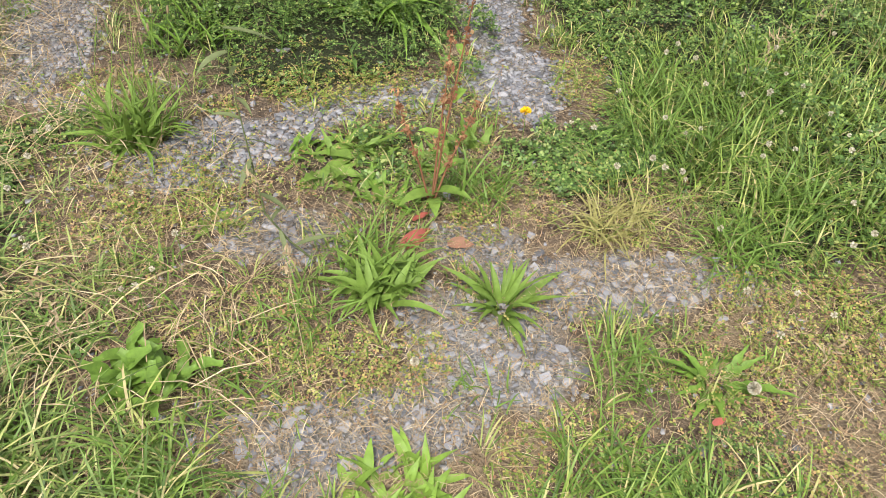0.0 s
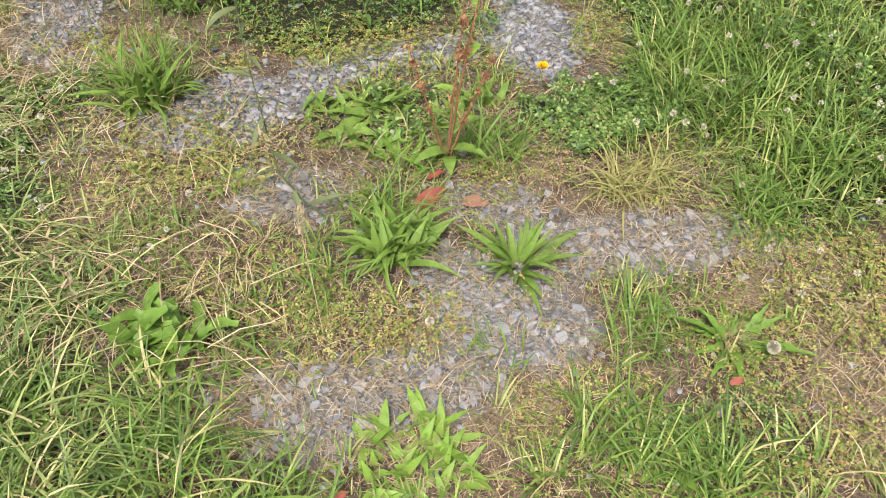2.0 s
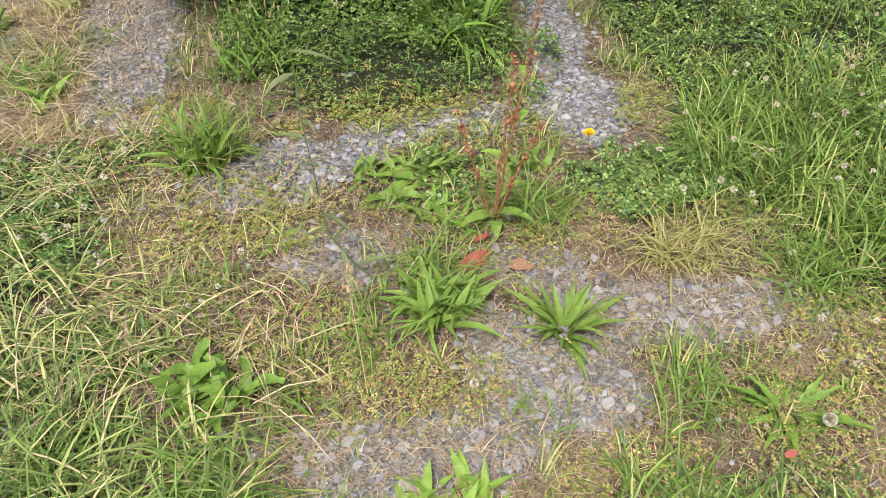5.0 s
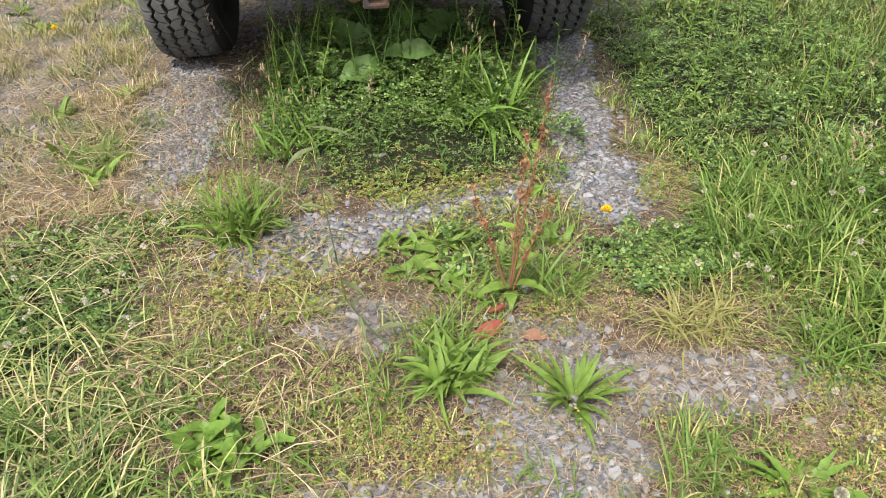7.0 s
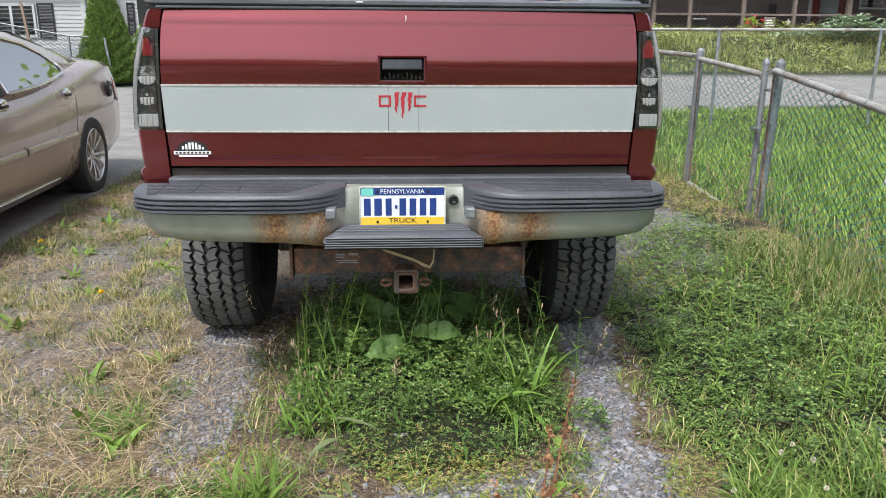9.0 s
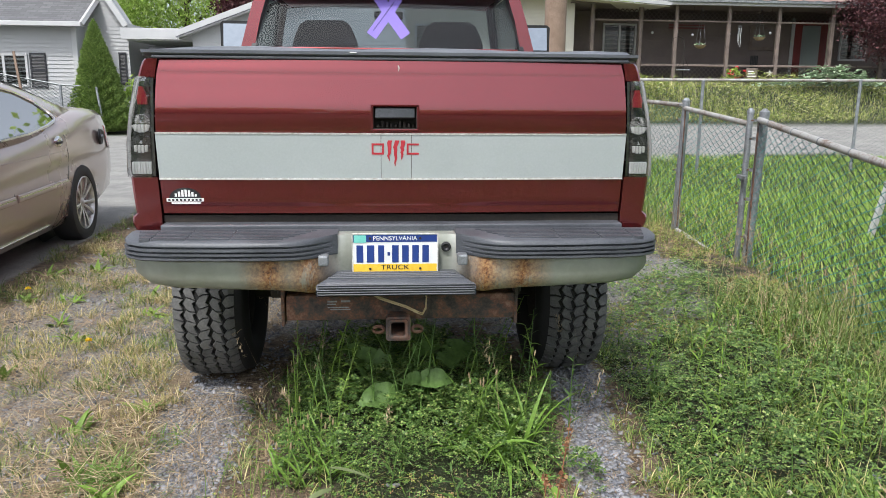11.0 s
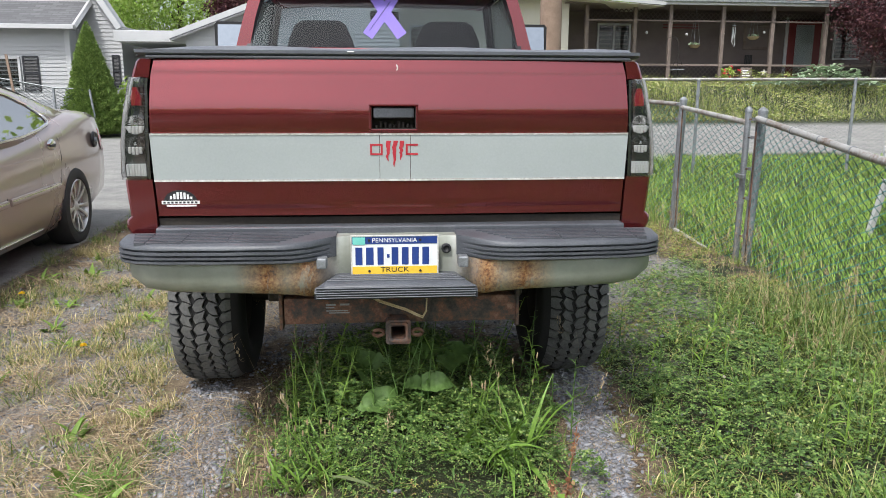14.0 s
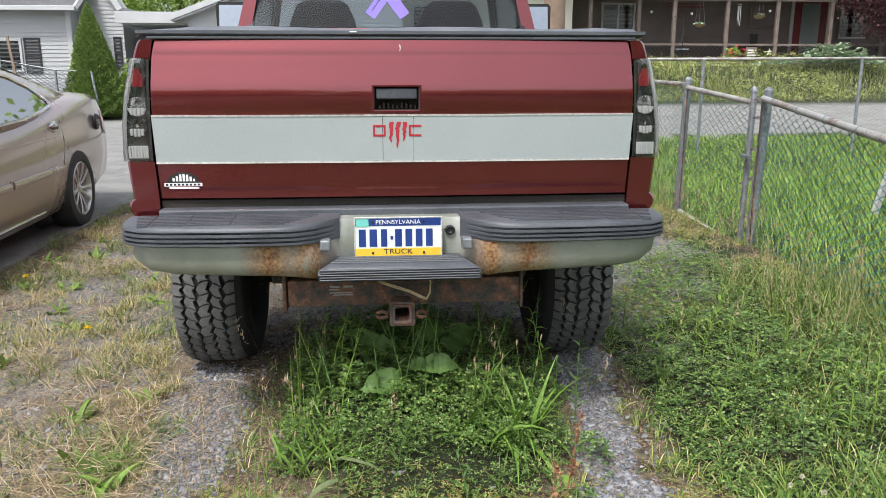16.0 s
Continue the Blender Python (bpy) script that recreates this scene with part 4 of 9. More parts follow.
def number_plate(bp):
    y = -0.137
    pl = part("licence_plate", boxed((-0.160, y, 0.744), (0.145, y + 0.003, 0.896), 0.0012, 1), PLATE_WHITE, bp, "white plate with a blue and a yellow band")
    part("blue_band", boxed((-0.158, y - 0.0012, 0.868), (0.143, y + 0.001, 0.894)), PLATE_BLUE, bp)
    part("yellow_band", boxed((-0.158, y - 0.0012, 0.746), (0.143, y + 0.001, 0.787)), PLATE_YELLOW, bp)
    part("month_sticker", boxed((-0.156, y - 0.0020, 0.866), (-0.112, y - 0.0011, 0.893)), TEAL_INK, bp)
    fr = bmesh.new()
    for lo, hi in (((-0.1635, 0.740), (0.1485, 0.7445)), ((-0.1635, 0.8955), (0.1485, 0.900)), ((-0.1635, 0.7445), (-0.1595, 0.8955)), ((0.1445, 0.7445), (0.1485, 0.8955))):
        box(fr, (lo[0], y - 0.003, lo[1]), (hi[0], y + 0.004, hi[1]), 0.001, 1)
    part("plate_frame", fr, TRIM_EDGE, bp)
    x = -0.147
    for k, w in enumerate((0.034, 0.037, 0.030, 0.013, 0.033, 0.033, 0.033, 0.033)):
        z0, z1 = (0.793, 0.856) if k != 3 else (0.818, 0.831)
        part("plate_bar", boxed((x, y - 0.0018, z0), (x + w * 0.72, y + 0.001, z1), 0.0006, 1), PLATE_BLUE, bp)
        x += w + 0.0035
    t = Matrix.Rotation(radians(90), 4, "X")
    lettering("state_lettering", "PENNSYLVANIA", 0.0225, WHITE_INK, bp, Matrix.Translation((-0.008, y - 0.0016, 0.881)) @ t)
    lettering("class_lettering", "TRUCK", 0.025, BLACK_INK, bp, Matrix.Translation((-0.008, y - 0.0016, 0.7745)) @ Matrix.Diagonal((1.25, 1, 1, 1)) @ t)
    for x in (-0.098, 0.083):
        for z in (0.882, 0.770):
            part("plate_screw", cyl(bmesh.new(), (x, y - 0.004, z), (x, y + 0.001, z), 0.0045, 10), STEEL_DARK, bp)


def hitch():
    bar = part("hitch_bar", boxed((-0.415, -0.06, 0.541), (0.45, 0.04, 0.640), 0.008), RUSTY, truck, "rusted tow hitch cross bar", smooth=True)
    for x in (-0.425, 0.452):
        part("end_plate", boxed((x - 0.006, -0.068, 0.522), (x + 0.006, 0.12, 0.68), 0.003), RUSTY, bar)
        part("bracket", boxed((x - 0.03, 0.0, 0.62), (x + 0.03, 0.5, 0.72), 0.01), STEEL_DARK, bar)
    cx, cz = 0.002, 0.538
    def sq(h, y):
        r = 0.007
        return [(cx + a, y, cz + b) for a, b in ((-h + r, -h), (h - r, -h), (h, -h + r), (h, h - r), (h - r, h), (-h + r, h), (-h, h - r), (-h, -h + r))]
    part("receiver_tube", loft([sq(0.026, 0.02), sq(0.026, -0.168), sq(0.028, -0.17), sq(0.036, -0.17), sq(0.036, 0.02)], True, False), RUSTY, bar, "square rusted receiver tube", smooth=True)
    rings = [sq(0.037, -0.165), sq(0.045, -0.165), sq(0.045, -0.125), sq(0.037, -0.125)]
    part("receiver_collar", loft(rings + [rings[0]], True, False), RUSTY, bar, smooth=True)
    part("receiver_plug", boxed((cx - 0.026, -0.02, cz - 0.026), (cx + 0.026, 0.0, cz + 0.026)), BLACK_TRIM, bar)
    for s in (-1, 1):
        bm = bmesh.new()
        pts = [(cx + s * (0.052 + 0.020 - 0.020 * math.cos(t)), -0.10, 0.516 + 0.012 * math.sin(t)) for t in [2 * math.pi * k / 12 for k in range(13)]]
        part("chain_loop", tube(pts, 0.007, 6, bm), RUSTY, bar)
    wire = [(-0.10, -0.09, 0.655), (-0.07, -0.12, 0.642), (-0.02, -0.135, 0.628), (0.03, -0.14, 0.612), (0.07, -0.135, 0.590), (0.092, -0.125, 0.578), (0.105, -0.12, 0.600), (0.108, -0.11, 0.640), (0.10, -0.09, 0.668)]
    for dz in (0.0, 0.006):
        part("trailer_wire", tube([(x, y, z + dz) for x, y, z in wire], 0.0028, 6), STRAW_CORD, bar, "straw-coloured trailer wire")
    for x0, x1, z0, z1 in ((-0.26, -0.225, 0.612, 0.618), (-0.262, -0.23, 0.602, 0.607), (-0.21, -0.175, 0.612, 0.619), (-0.26, -0.18, 0.590, 0.594), (-0.25, -0.175, 0.582, 0.586)):
        part("label_bar", boxed((x0, -0.0615, z0), (x1, -0.0600, z1)), GALV, bar)


def tread_mesh(width, radius, n):
    """All-terrain tread: zigzag rows of lugs standing on the carcass, with shoulder lugs over the edge."""
    bm = bmesh.new()
    hw = width / 2
    rows = [(-1.0, -0.68), (-0.57, -0.27), (-0.16, 0.16), (0.27, 0.57), (0.68, 1.0)]

    def put(u, v, h):
        x = u * hw
        drop = 0.035 * max(0, abs(u) - 0.62) ** 2 / 0.1444 * 0.55
        r = radius - drop + h
        t = v * 2 * math.pi / n
        return (x, r * math.cos(t), r * math.sin(t))
    rng = random.Random(3)
    for ri, (u0, u1) in enumerate(rows):
        sh = 0.0
        for k in range(n):
            v = k + sh
            e = 0.055 + 0.008 * rng.uniform(-1, 1)
            sk = (0.12, 0.30, -0.22, 0.30, -0.12)[ri]
            g = 0.045 if 0 < ri < 4 else 0.075
            um = (u0 + u1) / 2
            c = 0.07 * (1 if k % 2 else -1)
            eo = 0.0 if ri == 0 else e
            ei = 0.0 if ri == 4 else e
            poly = [(u0 + eo, v + g), (um, v + g + sk / 2 + c), (u1 + ei, v + g + sk), (u1 - ei, v + 0.5), (u1 + ei * 0.8, v + 1 - g + sk), (um, v + 1 - g + sk / 2 - c), (u0 + eo * 0.8, v + 1 - g), (u0 - eo, v + 0.5)]
            cu, cv = sum(p[0] for p in poly) / 8, sum(p[1] for p in poly) / 8
            low = [bm.verts.new(put(a, b, -0.002)) for a, b in poly]
            top = [bm.verts.new(put(cu + (a - cu) * 0.94, cv + (b - cv) * 0.95, 0.013)) for a, b in poly]
            bm.faces.new(top)
            for i in range(8):
                bm.faces.new((low[i], low[(i + 1) % 8], top[(i + 1) % 8], top[i]))
    for s in (-1, 1):
        for k in range(n):
            v0, v1 = k + 0.12, k + 0.80
            prof = [(0.96, 0.004), (1.03, -0.022), (1.06, -0.06)]
            a = [bm.verts.new((s * hw * u, (radius - 0.02 + h) * math.cos(v0 * 2 * math.pi / n), (radius - 0.02 + h) * math.sin(v0 * 2 * math.pi / n))) for u, h in prof]
            b = [bm.verts.new((s * hw * u, (radius - 0.02 + h) * math.cos(v1 * 2 * math.pi / n), (radius - 0.02 + h) * math.sin(v1 * 2 * math.pi / n))) for u, h in prof]
            c = [bm.verts.new((s * hw * (u - 0.06), (radius - 0.03 + h) * math.cos(v0 * 2 * math.pi / n), (radius - 0.03 + h) * math.sin(v0 * 2 * math.pi / n))) for u, h in prof]
            d = [bm.verts.new((s * hw * (u - 0.06), (radius - 0.03 + h) * math.cos(v1 * 2 * math.pi / n), (radius - 0.03 + h) * math.sin(v1 * 2 * math.pi / n))) for u, h in prof]
            for i in range(2):
                bm.faces.new((a[i], a[i + 1], b[i + 1], b[i]))
                bm.faces.new((a[i], a[i + 1], c[i + 1], c[i]))
                bm.faces.new((b[i], b[i + 1], d[i + 1], d[i]))
    bmesh.ops.recalc_face_normals(bm, faces=bm.faces)
    return bm


def truck_wheels():
    w, r = 0.315, 0.412
    hw = w / 2
    tread = part("tread", tread_mesh(0.272, r - 0.013, 48), RUBBER)
    carc = part("tyre", lathe([(-hw * 0.72, 0.215), (-hw * 0.9, 0.235), (-hw * 1.05, 0.29), (-hw * 1.06, 0.33), (-hw * 0.98, 0.375), (-hw * 0.9, r - 0.024), (-hw * 0.6, r - 0.017), (0, r - 0.014), (hw * 0.6, r - 0.017), (hw * 0.9, r - 0.024), (hw * 0.98, 0.375), (hw * 1.06, 0.33), (hw * 1.05, 0.29), (hw * 0.9, 0.235), (hw * 0.72, 0.215)], 64), RUBBER_SHADED, smooth="all")
    rim = part("rim", lathe([(-hw * 0.72, 0.218), (-hw * 0.68, 0.205), (-hw * 0.4, 0.195), (hw * 0.2, 0.19), (hw * 0.3, 0.12), (hw * 0.32, 0.05), (hw * 0.30, 0.001)], 36), STEEL_DARK, smooth="all")
    meshes = [o.data for o in (carc, tread, rim)]
    for o in (tread, carc, rim):
        bpy.data.objects.remove(o)
    for x, y in ((-0.835, 0.92), (0.835, 0.92), (-0.835, 4.25), (0.835, 4.25)):
        wh = new("wheel")
        wh.parent = truck
        wh.matrix_basis = pose(x, y, 0.405, 17 * (x > 0) + 5 * y, 0, 0)
        for nm, me in zip(("tyre", "tread", "rim"), meshes):
            o = from_mesh(nm, me, RUBBER, wh)
            if nm == "tread":
                o.location = (0.020 if x > 0 else -0.020, 0, 0)
                o["kind"] = "stuff"
            if nm == "tread":
                o["label"] = "chunky all-terrain tread lugs"
            if nm == "rim" and x < 0:
                o.matrix_basis = Matrix.Rotation(math.pi, 4, "Z")
    ax = bmesh.new()
    cyl(ax, (-0.68, 0.92, 0.41), (0.68, 0.92, 0.41), 0.045, 16)
    bmesh.ops.create_uvsphere(ax, u_segments=20, v_segments=12, radius=0.15, matrix=Matrix.Translation((0.0, 0.92, 0.41)))
    part("rear_axle", ax, STEEL_DARK, truck, smooth=True)
    for x in (-0.45, 0.45):
        part("frame_rail", boxed((x - 0.035, 0.05, 0.60), (x + 0.035, 5.1, 0.74), 0.006), STEEL_DARK, truck)
        lf = bmesh.new()
        for k in range(4):
            n = 10
            ln = 0.6 - 0.11 * k
            pts = [(x + (0.1 if x > 0 else -0.1), 0.92 + ln * (2 * i / n - 1), 0.50 - 0.012 * k + 0.10 * (2 * i / n - 1) ** 2 * ln / 0.6) for i in range(n + 1)]
            loft([[(px + a, py, pz + b) for a, b in ((-0.03, -0.005), (0.03, -0.005), (0.03, 0.005), (-0.03, 0.005))] for px, py, pz in pts], True, True, lf)
        part("leaf_spring", lf, STEEL_DARK, truck)
    part("bed_floor", boxed((-0.86, 0.03, 0.90), (0.86, 1.97, 0.93)), STEEL_DARK, truck)
    part("bed_front", boxed((-0.86, 1.93, 0.93), (0.86, 1.97, 1.47)), MAROON, truck)
    part("drive_shaft", cyl(bmesh.new(), (0, 1.05, 0.42), (0, 3.0, 0.55), 0.04, 12), STEEL_DARK, truck)
    part("fuel_tank", boxed((-0.42, 1.6, 0.48), (-0.1, 2.9, 0.68), 0.04), STEEL_DARK, truck)


def tonneau():
    n = 14
    rings = []
    xs_ = [-0.892, -0.886, -0.872] + [-0.85 + 1.70 * k / n for k in range(n + 1)] + [0.872, 0.886, 0.892]
    for x in xs_:
        sag = 0.004 * math.sin(9 * x) - 0.030 * max(0, abs(x) - 0.84) / 0.05
        rings.append([(x, 0.010, 1.506), (x, -0.006, 1.515), (x, -0.008, 1.526), (x, 0.004, 1.536 + sag), (x, 0.05, 1.539 + sag), (x, 1.0, 1.540 + sag), (x, 1.99, 1.538 + sag), (x, 1.99, 1.50), (x, 0.05, 1.502)])
    tn = part("tonneau_cover", loft(rings), VINYL, truck, "black vinyl bed cover with a rolled edge", smooth=True)
    part("cover_rail", boxed((-0.86, 0.0, 1.497), (0.86, 0.03, 1.507), 0.003), BLACK_PLASTIC, tn, "dull edge rail")
    part("scuff", boxed((-0.165, -0.0095, 1.520), (-0.140, -0.004, 1.5245), 0.001, 1), WHITE_INK, tn)


def turn_faces(ob, way):
    """Turns the panes of a mesh so that they face one way."""
    for q in ob.data.polygons:
        if q.normal.dot(Vector(way)) < 0:
            q.flip()
    ob.data.update()


def cab():
    # side outline heights: belt 1.60, roof 2.09; tumblehome from 0.93 to 0.72
    hw = lambda z: float(np.interp(z, [0.62, 0.9, 1.2, 1.55, 1.62, 1.96, 2.04, 2.09], [0.90, 0.955, 0.965, 0.945, 0.915, 0.79, 0.74, 0.62]))
    body = []
    for y in (2.04, 2.10, 3.0, 3.72):
        zs_ = (0.66, 0.9, 1.2, 1.5, 1.60)
        body.append([(-hw(z), y, z) for z in zs_] + [(hw(z), y, z) for z in zs_[::-1]])
    c = part("cab_body", loft(body), MAROON, truck, smooth=True)
    roof = []
    for y, dz in ((2.06, -0.014), (2.13, 0), (2.7, 0.012), (3.1, 0.0), (3.2, -0.02)):
        roof.append([(-0.785, y, 1.972 + dz), (-0.74, y, 2.035 + dz), (-0.6, y, 2.085 + dz), (0, y, 2.10 + dz), (0.6, y, 2.085 + dz), (0.74, y, 2.035 + dz), (0.785, y, 1.972 + dz), (0.6, y, 1.985 + dz), (0, y, 2.0 + dz), (-0.6, y, 1.985 + dz)])
    part("cab_roof", loft(roof), MAROON, truck, smooth=True)
    part("headliner", boxed((-0.72, 2.22, 1.962), (0.72, 3.14, 1.970), 0.002, 1), HEADLINING, truck, "grey cloth headliner")
    for s in (-1, 1):
        # corner pillar, rear quarter, windscreen pillar
        p = [[(s * x, y, z) for x, y in o] for z, o in ((1.60, ((0.822, 2.045), (0.905, 2.05), (0.912, 2.25), (0.86, 2.25))), (1.8, ((0.775, 2.05), (0.848, 2.06), (0.855, 2.28), (0.80, 2.28))), (1.985, ((0.715, 2.06), (0.79, 2.07), (0.80, 2.32), (0.735, 2.32))))]
        part("rear_pillar", loft(p), MAROON, truck, smooth=True)
        part("front_pillar", tube([(s * 0.90, 3.68, 1.60), (s * 0.84, 3.45, 1.80), (s * 0.765, 3.15, 2.0)], 0.035, 8), LINER, truck)
        part("door", boxed((s * 0.955, 2.30, 0.72), (s * 0.972, 3.62, 1.58), 0.006), MAROON, truck)
        gl = part("side_glass", loft([[(s * 0.915, 2.25, 1.60), (s * 0.915, 3.66, 1.60)], [(s * 0.79, 2.22, 1.98), (s * 0.79, 3.2, 1.98)]], False, False), SIDE_PANE, truck)
        turn_faces(gl, (-s, 0, 0))
        gl.visible_shadow = False
        rings = [[(s * x0, y, z) for x0, z in ((0.98, 1.645), (1.205, 1.645), (1.225, 1.665), (1.225, 1.835), (1.205, 1.855), (1.0, 1.855), (0.98, 1.835))] for y in (3.118, 3.22)]
        mr = part("door_mirror", loft(rings), BLACK_TRIM, truck, "black door mirror", smooth=True)
        part("mirror_glass", loft([[(s * 1.005, 3.080, 1.668), (s * 1.20, 3.076, 1.668)], [(s * 1.005, 3.115, 1.834), (s * 1.20, 3.111, 1.834)]], False, False), MIRROR, mr)
    # back light: seal, pane
    o = [(-0.838, 1.615), (0.838, 1.615), (0.818, 1.72), (0.752, 1.955), (0.72, 1.985), (-0.72, 1.985), (-0.752, 1.955), (-0.818, 1.72)]
    yy = lambda z: 2.045 + 0.34 * (z - 1.60)
    bm = bmesh.new()
    a = [(x, yy(z) - 0.012, z) for x, z in o]
    b = [(x * 0.962, yy(z) - 0.012, 1.8 + (z - 1.8) * 0.93) for x, z in o]
    a2, b2 = [(x, y + 0.02, z) for x, y, z in a], [(x, y + 0.02, z) for x, y, z in b]
    part("window_seal", loft([a, b, b2, a2, a], True, False, bm), BLACK_TRIM, truck)
    bm = bmesh.new()
    bm.faces.new([bm.verts.new((x * 0.966, yy(z) - 0.004, 1.8 + (z - 1.8) * 0.935)) for x, z in o])
    bg = part("back_window", bm, PANE, truck, "rear cab window")
    turn_faces(bg, (0, -1, 0))
    bg.visible_shadow = False
    part("window_base", boxed((-0.80, 2.03, 1.585), (0.80, 2.06, 1.628), 0.006), MAROON, truck)
    # ribbon decal: two crossing tails and the loop
    y = yy(1.8) - 0.010
    def band(pts, w):
        l_, r_ = [], []
        for i, (x, z) in enumerate(pts):
            x0, z0 = pts[max(i - 1, 0)]
            x1, z1 = pts[min(i + 1, len(pts) - 1)]
            d = math.hypot(x1 - x0, z1 - z0)
            nx_, nz_ = -(z1 - z0) / d, (x1 - x0) / d
            l_.append((x + nx_ * w, z + nz_ * w))
            r_.append((x - nx_ * w, z - nz_ * w))
        return l_ + r_[::-1]
    cx = -0.005
    def strip(pts, w, dy):
        q = band(pts, w)
        n = len(q)
        f = bm2.verts
        vs = [f.new((x, yy(z) - 0.012 - dy, z)) for x, z in q]
        for i in range(n // 2 - 1):
            bm2.faces.new((vs[i], vs[i + 1], vs[n - 2 - i], vs[n - 1 - i]))
    bm2 = bmesh.new()
    strip([(cx + 0.105, 1.70), (cx + 0.0, 1.845), (cx - 0.055, 1.93), (cx - 0.05, 1.965), (cx, 1.985)], 0.034, 0.0)
    bm2b = part("ribbon_decal", bm2, PURPLE, bg, "purple awareness ribbon decal")
    bm2 = bmesh.new()
    strip([(cx - 0.105, 1.70), (cx + 0.0, 1.845), (cx + 0.055, 1.93), (cx + 0.05, 1.965), (cx, 1.985)], 0.034, 0.002)
    part("ribbon_decal", bm2, PURPLE, bg)
    wr = bmesh.new()
    for k in range(16):
        t = k / 15
        x, z = cx - 0.09 + 0.125 * t, 1.735 + 0.17 * t
        m = Matrix.Translation((x, yy(z) - 0.0155, z)) @ Matrix.Rotation(radians(-54), 4, "Y") @ Matrix.Diagonal((0.007, 0.0006, 0.010 if k % 3 else 0.006, 1))
        bmesh.ops.create_cube(wr, size=1, matrix=m)
    part("decal_bars", wr, BLACK_INK, bg)
    # cabin
    part("rear_wall", boxed((-0.88, 2.06, 0.9), (0.88, 2.10, 1.60)), SEAT, truck)
    ws = part("windscreen", loft([[(-0.88, 3.70, 1.60), (0.88, 3.70, 1.60)], [(-0.76, 3.16, 1.99), (0.76, 3.16, 1.99)]], False, False), SCREEN_PANE, truck)
    turn_faces(ws, (0, -1, 0))
    ws.visible_shadow = False
    part("dashboard", boxed((-0.85, 3.35, 1.35), (0.85, 3.72, 1.60), 0.04), BLACK_TRIM, truck)
    for x in (-0.42, 0.42):
        s_ = part("seat_back", loft([[(x + a * w_, 2.62 + b * d_ - 0.16 * (z - 1.2), z) for a, b in ((-1, -1), (-0.6, -1.25), (0.6, -1.25), (1, -1), (1, 1), (-1, 1))] for z, w_, d_ in ((1.1, 0.25, 0.08), (1.4, 0.25, 0.08), (1.58, 0.235, 0.07), (1.70, 0.205, 0.06), (1.79, 0.165, 0.05), (1.82, 0.12, 0.03))]), SEAT, truck, "grey cloth seat back", smooth="all")
    part("seat_bench", boxed((-0.85, 2.5, 1.0), (0.85, 3.1, 1.2), 0.05), SEAT, truck)
    part("rear_view_mirror", boxed((-0.10, 3.18, 1.885), (0.12, 3.21, 1.945), 0.012), BLACK_TRIM, truck)
    part("steering_wheel", lathe([(0.012 * math.cos(t), 0.19 + 0.012 * math.sin(t)) for t in [2 * math.pi * k / 8 for k in range(9)]], 28, "Z"), BLACK_TRIM, truck, smooth="all").matrix_basis = pose(-0.42, 3.2, 1.47, 65, 0, 0)
    # nose
    nose = []
    for y, zt, w in ((3.72, 1.58, 0.96), (4.3, 1.54, 0.965), (5.0, 1.48, 0.95), (5.32, 1.42, 0.92), (5.40, 1.30, 0.90)):
        nose.append([(-w, y, 0.75), (-w, y, zt - 0.1), (-w + 0.08, y, zt), (w - 0.08, y, zt), (w, y, zt - 0.1), (w, y, 0.75)])
    ns = part("front_body", loft(nose), MAROON, truck, smooth=True)
    carve(ns, [cyl(bmesh.new(), (-1.2, 4.25, 0.48), (1.2, 4.25, 0.48), 0.50, 32)])
    part("front_bumper", boxed((-0.95, 5.36, 0.72), (0.95, 5.52, 0.95), 0.04), CHROME, truck)
    part("grille", boxed((-0.6, 5.38, 1.0), (0.6, 5.43, 1.28), 0.02), BLACK_TRIM, truck)
    for s in (-1, 1):
        part("head_lamp", boxed((s * 0.64, 5.37, 1.05), (s * 0.88, 5.43, 1.25), 0.02), CHROME, truck)


tailgate()
bedside(-1)
bedside(1)
bump_part = bumper()
number_plate(bump_part)
bump_part.location = (0, 0, -0.011)
hitch()
truck_wheels()
tonneau()
cab()

# ---- neighbour's sedan ----


